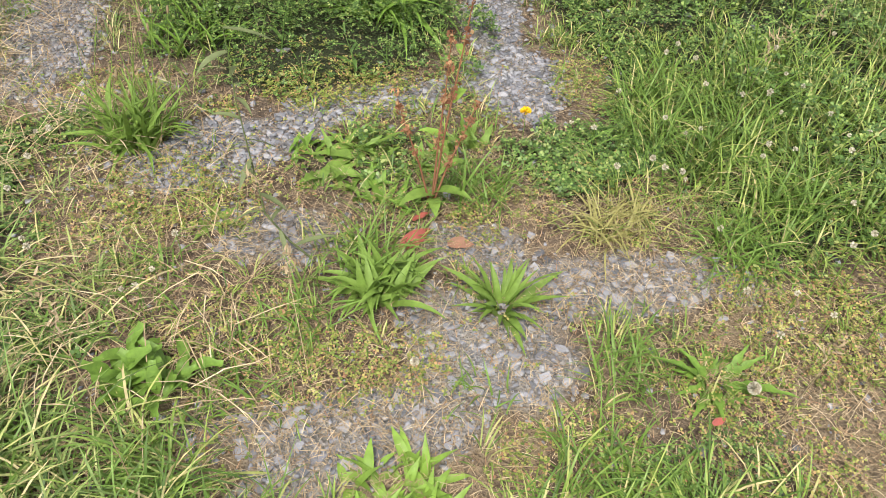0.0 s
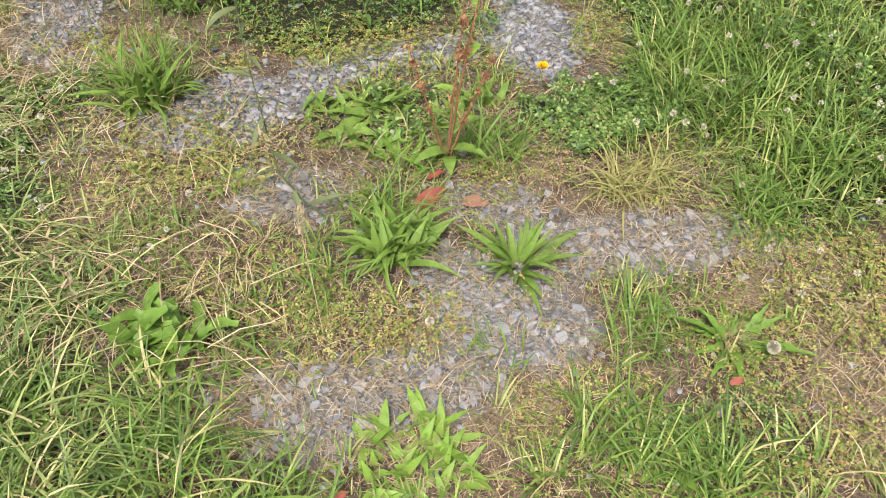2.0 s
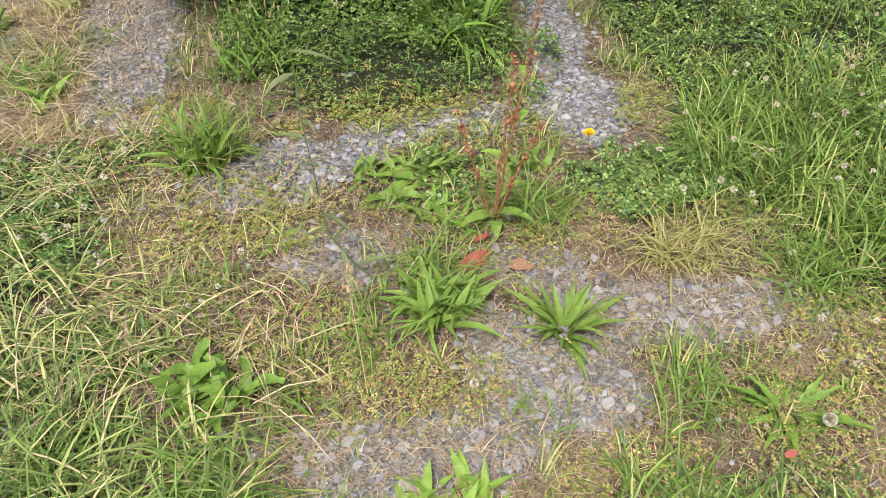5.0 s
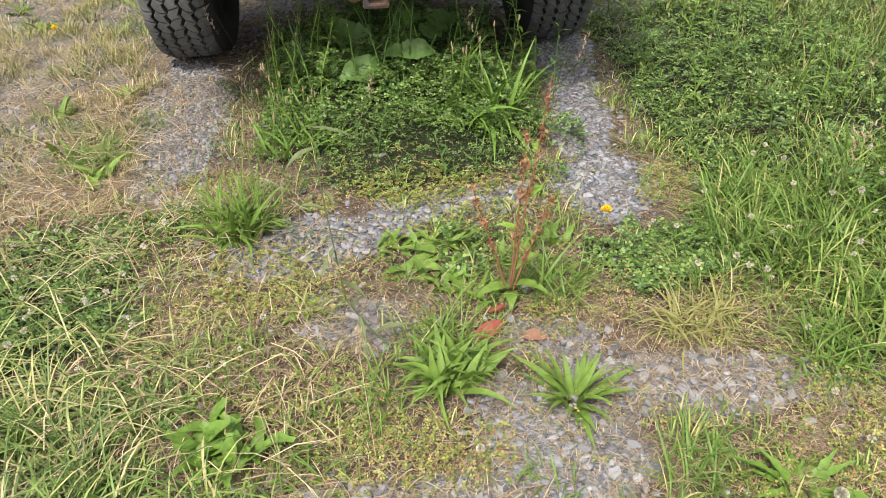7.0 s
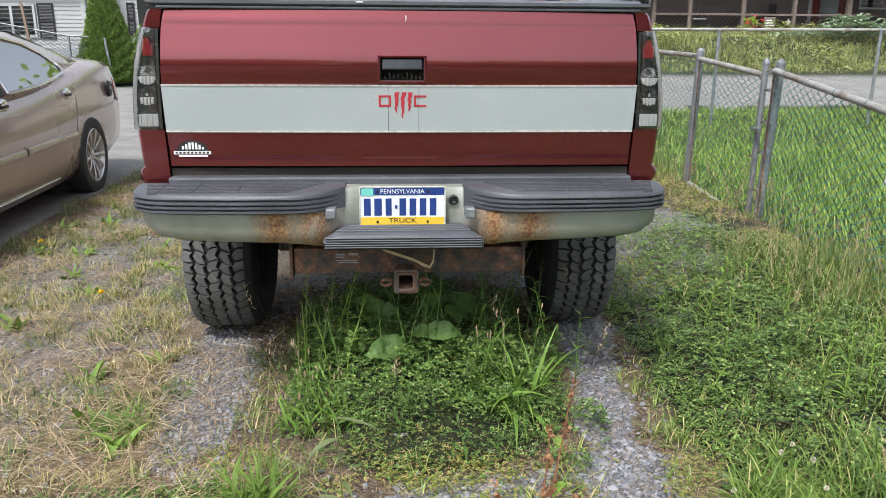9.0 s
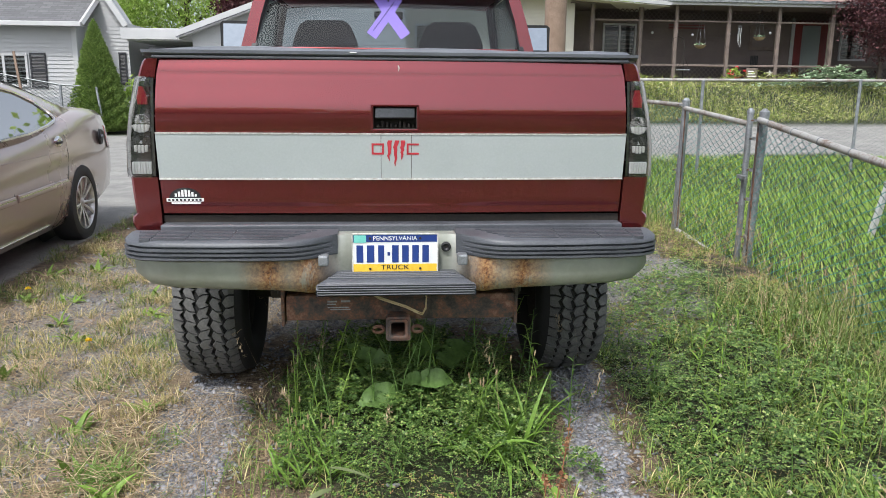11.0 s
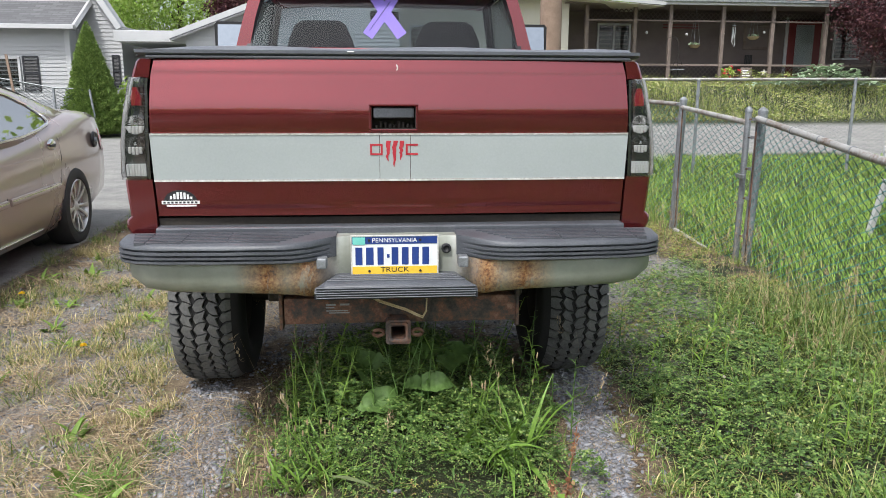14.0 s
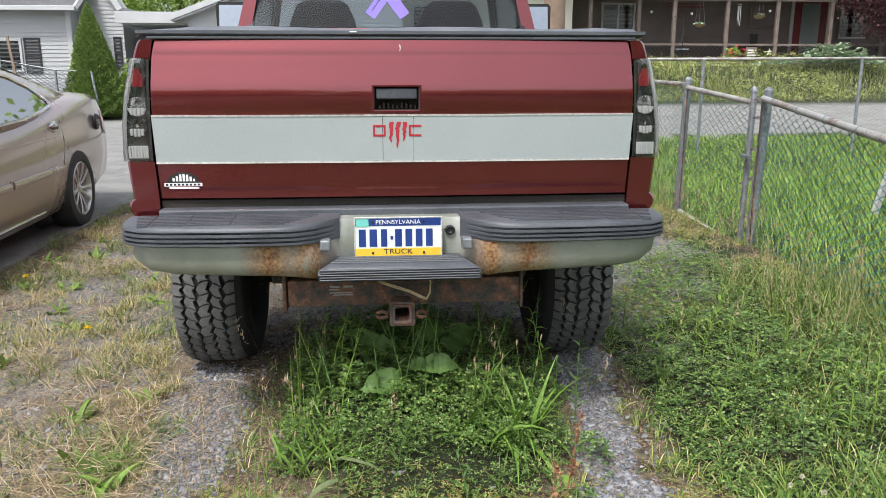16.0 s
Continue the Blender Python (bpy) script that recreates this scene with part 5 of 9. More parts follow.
def sedan():
    car = root("sedan", "tan metallic four-door sedan parked on the asphalt drive", "car", pose(-3.53, 0.45, 0.0, 0, 0, 0.4))
    st = [(0.0, 0.50, 0.36, 0.60), (0.06, 0.66, 0.28, 0.66), (0.25, 0.80, 0.22, 0.72), (0.6, 0.88, 0.20, 0.80), (1.1, 0.915, 0.19, 0.89), (1.6, 0.93, 0.19, 0.93), (2.2, 0.935, 0.19, 0.955), (2.8, 0.935, 0.19, 0.975), (3.3, 0.935, 0.19, 1.01), (3.8, 0.93, 0.20, 1.06), (4.2, 0.915, 0.22, 1.095), (4.6, 0.90, 0.25, 1.105), (4.92, 0.865, 0.29, 1.08), (5.10, 0.79, 0.34, 0.98), (5.16, 0.64, 0.42, 0.80)]
    st = [(y, w, zb, zt + 0.055 * smoothstep(1.5, 4.2, y)) for y, w, zb, zt in st]
    rings = []
    for y, w, zb, zt in st:
        h = zt - zb
        half = [(0.30 * w, zb), (0.90 * w, zb + 0.01), (0.965 * w, zb + 0.10 * h), (0.995 * w, zb + 0.30 * h), (w, zb + 0.45 * h), (0.992 * w, zb + 0.60 * h), (0.965 * w, zb + 0.80 * h), (0.925 * w, zb + 0.93 * h), (0.86 * w, zt - 0.012), (0.74 * w, zt + 0.004), (0.4 * w, zt + 0.02)]
        rings.append([(-x, y, z) for x, z in half] + [(x, y, z) for x, z in half[::-1]])
    body = part("body", loft(rings), TAN_PAINT, car, smooth="all")
    cut = []
    for ay in (1.05, 3.87):
        for s in (-1, 1):
            cut.append(cyl(bmesh.new(), (s * 0.62, ay, 0.355), (s * 1.2, ay, 0.355), 0.395, 36))
    carve(body, cut)
    for p in body.data.polygons:
        p.use_smooth = True
    body.data.set_sharp_from_angle(angle=radians(40))
    gh = [(1.05, 0.93, 0.86), (1.5, 1.10, 0.80), (1.95, 1.355, 0.655), (2.3, 1.425, 0.63), (2.8, 1.44, 0.63), (3.2, 1.41, 0.635), (3.6, 1.335, 0.66), (3.95, 1.24, 0.70), (4.3, 1.145, 0.74)]

    def base_w(y):
        return float(np.interp(y, [1.05, 2.0, 3.3, 4.3], [0.84, 0.86, 0.86, 0.80]))

    def belt(y):
        return float(np.interp(y, [1.05, 1.6, 2.2, 2.8, 3.3, 3.8, 4.3], [0.86, 0.925, 0.95, 0.97, 1.005, 1.05, 1.075]))
    rings = []
    for y, zt, wt in gh:
        b, zb = base_w(y), belt(y) - 0.02
        f = lambda t: (b + (wt - b) * t, zb + (zt - zb) * t)
        half = [f(0), f(0.5), f(0.86), (wt - 0.05, zt - 0.004), (wt * 0.5, zt + 0.018)]
        rings.append([(-x, y, z) for x, z in half] + [(x, y, z) for x, z in half[::-1]])
    part("roof_shell", loft(rings), TAN_PAINT, car, smooth="all")

    def top(y):
        return float(np.interp(y, [g[0] for g in gh], [g[1] for g in gh])), float(np.interp(y, [g[0] for g in gh], [g[2] for g in gh]))

    def on_side(y, z, s, proud):
        zt, wt = top(y)
        b, zb = base_w(y), belt(y) - 0.02
        t = (z - zb) / (zt - zb)
        return (s * (b + (wt - b) * min(t, 1.0) + proud), y, z)
    front = [(1.42, 0.945), (2.0, 0.965), (2.42, 0.98), (2.42, 1.325), (2.1, 1.305), (1.85, 1.20)]
    rear = [(2.50, 0.985), (3.0, 1.005), (3.42, 1.045), (3.62, 1.075), (3.67, 1.10), (3.64, 1.145), (3.46, 1.235), (3.18, 1.32), (2.9, 1.362), (2.50, 1.38)]
    for s in (-1, 1):
        for nm, o in (("front_window", front), ("rear_window", rear)):
            bm = bmesh.new()
            cyc, czc = sum(p[0] for p in o) / len(o), sum(p[1] for p in o) / len(o)
            bm.faces.new([bm.verts.new(on_side(y, z, s, 0.010)) for y, z in o])
            w = part(nm, bm, CAR_PANE, car, "dark glossy side window")
            # flat dark panel added behind the glass in place of the unlit cabin
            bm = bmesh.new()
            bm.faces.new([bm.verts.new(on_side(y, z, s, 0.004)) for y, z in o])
            part("unlit_cabin_panel", bm, UNLIT_INSIDE, w)
            pts = [on_side(y, z, s, 0.012) for y, z in o]
            part("window_trim", tube(pts + [pts[0]], 0.014, 6), CHROME if nm == "rear_window" else BLACK_TRIM, w, "bright window surround")
        # seams, mouldings, handles
        def side_pt(y, zf, proud=0.003):
            w = float(np.interp(y, [q[0] for q in st], [q[1] for q in st]))
            zb = float(np.interp(y, [q[0] for q in st], [q[2] for q in st]))
            zt = float(np.interp(y, [q[0] for q in st], [q[3] for q in st]))
            fr = [(0.0, 0.90), (0.10, 0.965), (0.30, 0.995), (0.45, 1.0), (0.60, 0.992), (0.80, 0.965), (0.93, 0.925), (0.99, 0.86)]
            t = (zf - zb) / (zt - zb)
            k = float(np.interp(t, [q[0] for q in fr], [q[1] for q in fr]))
            return (s * (w * k + proud), y, zf)
        for path in ([(1.50, 0.30), (1.47, 0.6), (1.45, 0.9)], [(2.47, 0.24), (2.46, 0.6), (2.46, 1.0)], [(3.22, 0.27), (3.36, 0.40), (3.52, 0.60), (3.62, 0.80), (3.64, 0.95), (3.60, 1.06)]):
            part("door_seam", tube([side_pt(y, z, 0.0) for y, z in path], 0.004, 5), BLACK_TRIM, car)
        for y0, y1 in ((1.55, 2.44), (2.50, 3.47)):
            n = 6
            r1 = []
            for k in range(n + 1):
                y = y0 + (y1 - y0) * k / n
                zc = 0.565 + 0.010 * (y - 2)
                x = side_pt(y, zc)[0]
                r1.append([(x, y, zc - 0.028), (x + s * 0.014, y, zc - 0.020), (x + s * 0.016, y, zc + 0.012), (x + s * 0.010, y, zc + 0.024), (x, y, zc + 0.028)])
            ml = part("side_moulding", loft(r1), TAN_PAINT, car, "tan side moulding with a bright strip", smooth=True)
            part("bright_strip", tube([(side_pt(y0 + (y1 - y0) * k / n, 0.574 + 0.010 * (y0 + (y1 - y0) * k / n - 2))[0] + s * 0.012, y0 + (y1 - y0) * k / n, 0.574 + 0.010 * (y0 + (y1 - y0) * k / n - 2)) for k in range(n + 1)], 0.006, 6), CHROME, ml)
        part("sill_trim", tube([side_pt(1.5 + 0.2 * k, 0.27, 0.002) for k in range(9)], 0.006, 6), CHROME, car)
        for y in (2.34, 3.46):
            x = side_pt(y, 0.915)[0]
            hd = part("door_handle", lathe([(0.012, 0.001), (0.014, 0.030), (0.006, 0.046), (-0.004, 0.050)], 20), CHROME, car, "chrome door handle", smooth="all")
            hd.matrix_basis = Matrix.Translation((x + s * 0.006, y, 0.915)) @ Matrix.Diagonal((s, 1.75, 0.95, 1))
            part("handle_recess", boxed((s * 0.006, -0.036, -0.020), (s * 0.0165, 0.036, 0.004), 0.004), BLACK_TRIM, hd)
        # crease line along the flank
        part("flank_crease", tube([side_pt(1.5 + 0.25 * k, 0.83, -0.002) for k in range(9)], 0.005, 6), TAN_PAINT, car)
        # tail lamp wrapping round the corner
        part("tail_lamp", loft([[side_pt(4.80, 0.80, 0.006), side_pt(4.80, 0.985, 0.006)], [side_pt(4.84, 0.76, 0.008), side_pt(4.84, 0.96, 0.008)], [side_pt(4.95, 0.74, 0.008), side_pt(4.95, 0.90, 0.008)]], False, False), RED_LENS, car, "wrapped red tail lamp")
    ff = part("filler_recess", lathe([(0.012, 0.001), (0.014, 0.062), (0.018, 0.070), (-0.004, 0.078)], 28), BLACK_TRIM, car, "dark round fuel filler", smooth="all")
    ff.matrix_basis = pose(0.895, 4.55, 0.885, 0, 0, 6)
    part("filler_cap", lathe([(0.030, 0.001), (0.030, 0.022), (0.012, 0.026)], 16), GALV, ff, smooth=True)
    # windscreen and back light
    for nm, o in (("windscreen", [(1.12, 0.95), (1.93, 1.35)]), ("back_window", [(4.22, 1.12), (3.35, 1.345)])):
        bm = bmesh.new()
        vs = []
        for (y, z), sx in ((o[0], 0.9), (o[1], 0.9)):
            zt, wt = top(y)
            vs.append((wt * sx, y, zt + 0.022))
        a, b = vs
        q = [bm.verts.new(p) for p in ((-a[0], a[1], a[2]), a, b, (-b[0], b[1], b[2]))]
        bm.faces.new(q)
        part(nm, bm, CAR_PANE, car)
    rings = [[(-0.75, 4.78, 0.45), (0.75, 4.78, 0.45), (0.75, 4.78, 0.62), (-0.75, 4.78, 0.62)], [(-0.70, 5.05, 0.45), (0.70, 5.05, 0.45), (0.70, 5.05, 0.62), (-0.70, 5.05, 0.62)]]
    part("rear_bumper", loft(rings), TAN_PAINT, car)
    tyre = lathe([(-0.085, 0.232), (-0.105, 0.248), (-0.112, 0.280), (-0.10, 0.330), (-0.07, 0.343), (0.07, 0.343), (0.10, 0.330), (0.112, 0.280), (0.105, 0.248), (0.085, 0.232)], 48)
    rim = lathe([(0.100, 0.239), (0.106, 0.231), (0.090, 0.222), (0.02, 0.212), (-0.08, 0.212)], 40)
    spk = bmesh.new()
    for k in range(10):
        t = 2 * math.pi * (k + (0.10 if k % 2 else -0.10)) / 10
        c, s_ = math.cos(t), math.sin(t)
        ring = []
        for r, w, x in ((0.045, 0.014, 0.070), (0.10, 0.012, 0.086), (0.17, 0.0155, 0.098), (0.224, 0.021, 0.100)):
            ring.append([(x, r * c - w * s_, r * s_ + w * c), (x + 0.006, r * c, r * s_), (x, r * c + w * s_, r * s_ - w * c), (x - 0.025, r * c, r * s_)])
        loft(ring, True, True, spk)
    cap = lathe([(0.088, 0.001), (0.088, 0.022), (0.080, 0.034), (0.07, 0.052), (0.04, 0.058)], 24)
    nuts = bmesh.new()
    for k in range(5):
        t = 2 * math.pi * k / 5
        cyl(nuts, (0.07, 0.042 * math.cos(t), 0.042 * math.sin(t)), (0.086, 0.042 * math.cos(t), 0.042 * math.sin(t)), 0.008, 8)
    disc = lathe([(0.02, 0.001), (0.02, 0.15), (0.0, 0.15)], 32)
    sets = [("tyre", tyre, SEDAN_TYRE), ("rim", rim, ALLOY), ("spokes_casting", spk, ALLOY), ("hub_cap", cap, ALLOY), ("brake_disc", disc, STEEL_DARK)]
    made = []
    for nm, bm, mt in sets:
        o = part(nm, bm, mt, None, smooth=True)
        made.append((nm, o.data))
        bpy.data.objects.remove(o)
    for ay in (1.05, 3.87):
        for s in (-1, 1):
            wh = new("wheel")
            wh.parent = car
            wh.matrix_basis = pose(s * 0.838, ay, 0.342, 0, 0, 0 if s > 0 else 180)
            for nm, me in made:
                from_mesh(nm, me, ALLOY, wh)
            part("wheel_well", half_well(s * 0.55, s * 0.90, 0.388), BLACK_TRIM, car).location = (0, ay, 0.345)
            part("well_wall", cyl(bmesh.new(), (s * 0.60, ay, 0.345), (s * 0.615, ay, 0.345), 0.37, 32), BLACK_TRIM, car)
    part("underbody", boxed((-0.75, 0.3, 0.17), (0.75, 4.8, 0.30), 0.02), BLACK_TRIM, car)


sedan()

# ---- chain-link fence along the yard ----


def mesh_panel(name, a, b, z0a, z0b, height, mat_, parent, pitch=0.058, r=0.0016, label=""):
    """Woven wire: zigzag strands between two posts, each a thin three-sided rod."""
    a, b = np.array(a, dtype=float), np.array(b, dtype=float)
    ln = float(np.linalg.norm(b - a))
    n = int(ln / pitch)
    rows = int(height / (pitch / 2))
    d = (b - a) / ln
    nrm = np.array([-d[1], d[0]])
    vs, fs = [], []
    k3 = [(math.cos(t), math.sin(t)) for t in (0.5, 2.6, 4.7)]
    for i in range(n):
        base = len(vs)
        for j in range(rows + 1):
            off = (0.53 if (i + j) % 2 else -0.53) * pitch + 0.002 * math.sin(i * 1.7 + j * 0.6)
            s = i * pitch + off + 0.5 * pitch
            t = min(s / ln, 1.0)
            px, py = a[0] + d[0] * s, a[1] + d[1] * s
            z = z0a + (z0b - z0a) * t + height * j / rows
            w = 0.0018 * (1 if (i + j) % 2 else -1)
            for c, q in k3:
                vs.append((px + d[0] * r * c + nrm[0] * w, py + d[1] * r * c + nrm[1] * w, z + r * q))
        for j in range(rows):
            for e in range(3):
                p0, p1 = base + j * 3 + e, base + j * 3 + (e + 1) % 3
                fs.append((p0, p1, p1 + 3, p0 + 3))
    return tagged(pydata(name, vs, fs, mat_, parent, label), kind="stuff")


def post(name, x, y, z0, top, r, parent, lean=0.0):
    p = part(name, lathe([(z0, r), (top - 0.03, r), (top - 0.03, r * 1.06), (top - 0.008, r * 1.08), (top + 0.004, r * 0.72), (top + 0.014, r * 0.45), (top + 0.018, 0.001)], 14, "Z"), GALV, parent, smooth=True)
    p.matrix_basis = pose(x, y, 0, 0, lean, 0)
    return p


def band_clip(x, y, z, r, parent):
    part("clamp", lathe([(-0.011, r + 0.001), (-0.011, r + 0.005), (0.011, r + 0.005), (0.011, r + 0.001)], 12, "Z"), GALV, parent).location = (x, y, z)
    part("clamp_bolt", cyl(bmesh.new(), (x - r - 0.02, y + 0.01, z), (x - r, y + 0.01, z), 0.006, 6), RUSTY, parent)


def yard_fence():
    f = root("chain_link_fence", "galvanised chain-link fence with green wire beside the drive", "fence")
    post("post", 2.905, 2.86, -0.1, 1.235, 0.036, f, 2.0)
    post("post", 2.92, 4.34, -0.1, 1.29, 0.034, f, 1.2)
    post("post", 2.93, 6.9, -0.1, 1.32, 0.030, f)
    post("corner_post", 2.95, 9.5, -0.1, 1.50, 0.034, f)
    # the run towards the walker slopes a little
    pts = [(2.90, 2.84, 1.165), (2.62, 1.05, 1.03), (2.36, -0.6, 0.93), (2.1, -2.3, 0.88)]
    part("top_rail", tube(pts, 0.024, 10), GALV_RUST, f, "dull galvanised top rail", smooth=True)
    for (x0, y0, z0), (x1, y1, z1) in zip(pts, pts[1:]):
        mesh_panel("wire_mesh", (x0, y0), (x1, y1), z0 - 1.12, z1 - 1.12, 1.11, WIRE_GREEN, f, 0.060, 0.0032, "green coated chain-link wire")
        if y1 < 1:
            post("line_post", x1, y1, z1 - 1.2, z1 + 0.01, 0.022, f)
    for t in (0.13, 0.38, 0.62, 0.86):
        x, y, z = (pts[0][i] + (pts[1][i] - pts[0][i]) * t for i in range(3))
        part("rail_tie", lathe([(-0.004, 0.0255), (-0.004, 0.029), (0.004, 0.029), (0.004, 0.0255)], 10, "Z"), GALV, f).matrix_basis = pose(x, y, z, 90, 0, -8)
    part("top_rail", tube([(2.92, 4.34, 1.235), (2.93, 6.9, 1.27), (2.95, 9.5, 1.45)], 0.022, 10), GALV_RUST, f, smooth=True)
    mesh_panel("wire_mesh", (2.92, 4.36), (2.93, 6.9), 0.10, 0.12, 1.13, WIRE_GREEN, f, 0.060, 0.0030)
    mesh_panel("wire_mesh", (2.93, 6.9), (2.95, 9.5), 0.12, 0.25, 1.16, WIRE_GREEN, f, 0.060, 0.0019)
    part("tension_bar", boxed((2.872, 2.80, 0.05), (2.880, 2.815, 1.14)), RUSTY, f)
    for z in (0.25, 0.55, 0.78, 1.02, 1.16):
        band_clip(2.905 + 0.0, 2.86, z, 0.036, f)
    for z in (0.2, 0.62, 1.1, 1.24):
        band_clip(2.92, 4.34, z, 0.034, f)
    # far run along the lane
    far = root("lane_fence", "low chain-link fence along the lane", "fence")
    part("top_rail", tube([(2.95, 9.5, 1.50), (8.0, 9.6, 1.525), (14.0, 9.7, 1.555), (22.0, 9.9, 1.60)], 0.024, 8), GALV_RUST, far, "weathered top rail", smooth=True)
    for k in range(7):
        x = 5.43 + 2.75 * k
        post("post", x, 9.54 + 0.02 * k, -0.05, 1.50 + 0.012 * (x - 5), 0.026, far)
    for k in range(6):
        mesh_panel("wire_mesh", (2.95 + 3.0 * k, 9.5 + 0.05 * k), (5.95 + 3.0 * k, 9.55 + 0.05 * k), 0.28, 0.28, 1.2, WIRE_GREY, far, 0.065, 0.0018)
    # gate between the two posts, swung shut
    g = root("chain_link_gate", "galvanised chain-link gate in the yard fence", "gate")
    a, b = (2.885, 2.98), (2.905, 4.26)
    fr = [(a[0], a[1], -0.04), (a[0], a[1], 1.13), (b[0], b[1], 1.21), (b[0], b[1], 0.05)]
    part("latch_stile", tube([(a[0], a[1], -0.06), (a[0] + 0.01, a[1], 1.22)], 0.024, 10), GALV, g, smooth=True)
    part("stile_cap", lathe([(0, 0.028), (0.02, 0.028), (0.04, 0.016), (0.045, 0.001)], 12, "Z"), GALV, g, smooth=True).location = (a[0] + 0.01, a[1], 1.21)
    part("hinge_stile", tube([fr[3], (b[0], b[1], 1.26)], 0.022, 10), GALV, g, smooth=True)
    part("gate_top_rail", tube([fr[1], fr[2]], 0.022, 10), GALV_RUST, g, smooth=True)
    part("gate_bottom_rail", tube([(a[0], a[1], -0.03), (b[0], b[1], 0.045)], 0.022, 10), GALV_RUST, g, smooth=True)
    mesh_panel("wire_mesh", (a[0], a[1]), (b[0], b[1]), -0.02, 0.05, 1.15, WIRE_GREEN, g, 0.060, 0.0030)
    part("tension_bar", boxed((b[0] - 0.015, b[1] - 0.045, 0.08), (b[0] - 0.008, b[1] - 0.03, 1.2)), RUSTY, g)
    lt = part("gate_latch", boxed((a[0] - 0.045, a[1] - 0.10, 0.70), (a[0] - 0.02, a[1] + 0.03, 0.73), 0.004), GALV, g, "forked steel gate latch")
    for z in (0.5, 0.72):
        band_clip(a[0], a[1], z, 0.024, g)


yard_fence()

# ---- houses and street ----


def siding_wall(bm, x0, x1, y, z0, z1, step=0.115, top=None, normal=-1):
    """Lapped boards: each course tips out at its lower edge. top(x) trims a gable."""
    z = z0
    while z < z1 - 1e-4:
        zt = min(z + step, z1)
        l_, r_ = x0, x1
        if top is not None:
            l_, r_ = top(z, x0, x1)
            if r_ - l_ < 0.05:
                break
        v = [bm.verts.new(p) for p in ((l_, y + normal * 0.018, z), (r_, y + normal * 0.018, z), (r_, y, zt), (l_, y, zt), (l_, y, z), (r_, y, z))]
        bm.faces.new((v[0], v[1], v[2], v[3]))
        bm.faces.new((v[4], v[5], v[1], v[0]))
        z = zt
    return bm


def shingle_material():
    m, nt, b = blank("grey_shingles", 0.9)
    co = coords(nt)
    br = nt.nodes.new("ShaderNodeTexBrick")
    br.inputs["Color1"].default_value, br.inputs["Color2"].default_value = (0.10, 0.101, 0.106, 1), (0.15, 0.15, 0.156, 1)
    br.inputs["Mortar"].default_value = (0.085, 0.085, 0.09, 1)
    br.inputs["Scale"].default_value = 1.0
    br.inputs["Brick Width"].default_value, br.inputs["Row Height"].default_value, br.inputs["Mortar Size"].default_value = 0.30, 0.13, 0.010
    nt.links.new(co, br.inputs["Vector"])
    n = noise_node(nt, 40, 4, 0.6, co)
    nt.links.new(mix_node(nt, 1.0, br.outputs[0], ramp_node(nt, n.outputs[0], [(0.3, (0.75, 0.75, 0.75)), (0.7, (1.25, 1.25, 1.25))]).outputs[0], "MULTIPLY"), b.inputs["Base Color"])
    add_bump(nt, b, br.outputs["Fac"], -0.5, 0.01)
    return m


SHINGLE = shingle_material()


def roof_slab(name, p0, p1, p2, p3, thick, mat_, parent, label=""):
    """A sloped slab; its own axes lie in the slope so that the courses follow it."""
    p = [Vector(q) for q in (p0, p1, p2, p3)]
    ex = (p[1] - p[0]).normalized()
    ez = ex.cross(p[3] - p[0]).normalized()
    ey = ez.cross(ex)
    m = Matrix((ex, ey, ez)).transposed().to_4x4()
    m.translation = p[0]
    inv = m.inverted()
    q = [inv @ v for v in p]
    bm = loft([[(v.x, v.y, 0) for v in q], [(v.x, v.y, -thick) for v in q]])
    ob = part(name, bm, mat_, parent, label)
    ob.matrix_basis = m
    return ob


def window_unit(parent, x0, x1, z0, z1, y, mull=1, name="window"):
    fr = bmesh.new()
    t = 0.07
    for lo, hi in (((x0, z1 - t), (x1, z1)), ((x0, z0), (x1, z0 + t)), ((x0, z0 + t), (x0 + t, z1 - t)), ((x1 - t, z0 + t), (x1, z1 - t))):
        box(fr, (lo[0], y - 0.06, lo[1]), (hi[0], y + 0.02, hi[1]), 0.006, 1)
    w = part(name, fr, TRIM_WHITE, parent, "white-framed window")
    for k in range(1, mull + 1):
        x = x0 + (x1 - x0) * k / (mull + 1)
        part("mullion", boxed((x - 0.035, y - 0.05, z0 + t), (x + 0.035, y + 0.01, z1 - t)), TRIM_WHITE, w)
    part("pane", boxed((x0 + t, y - 0.022, z0 + t), (x1 - t, y - 0.016, z1 - t)), HOUSE_PANE, w)
    # thin dark sheet added behind the pane; the room's dimness is its colour
    part("unlit_room_panel", boxed((x0 + t, y - 0.012, z0 + t), (x1 - t, y - 0.004, z1 - t)), UNLIT_INSIDE, w)
    return w


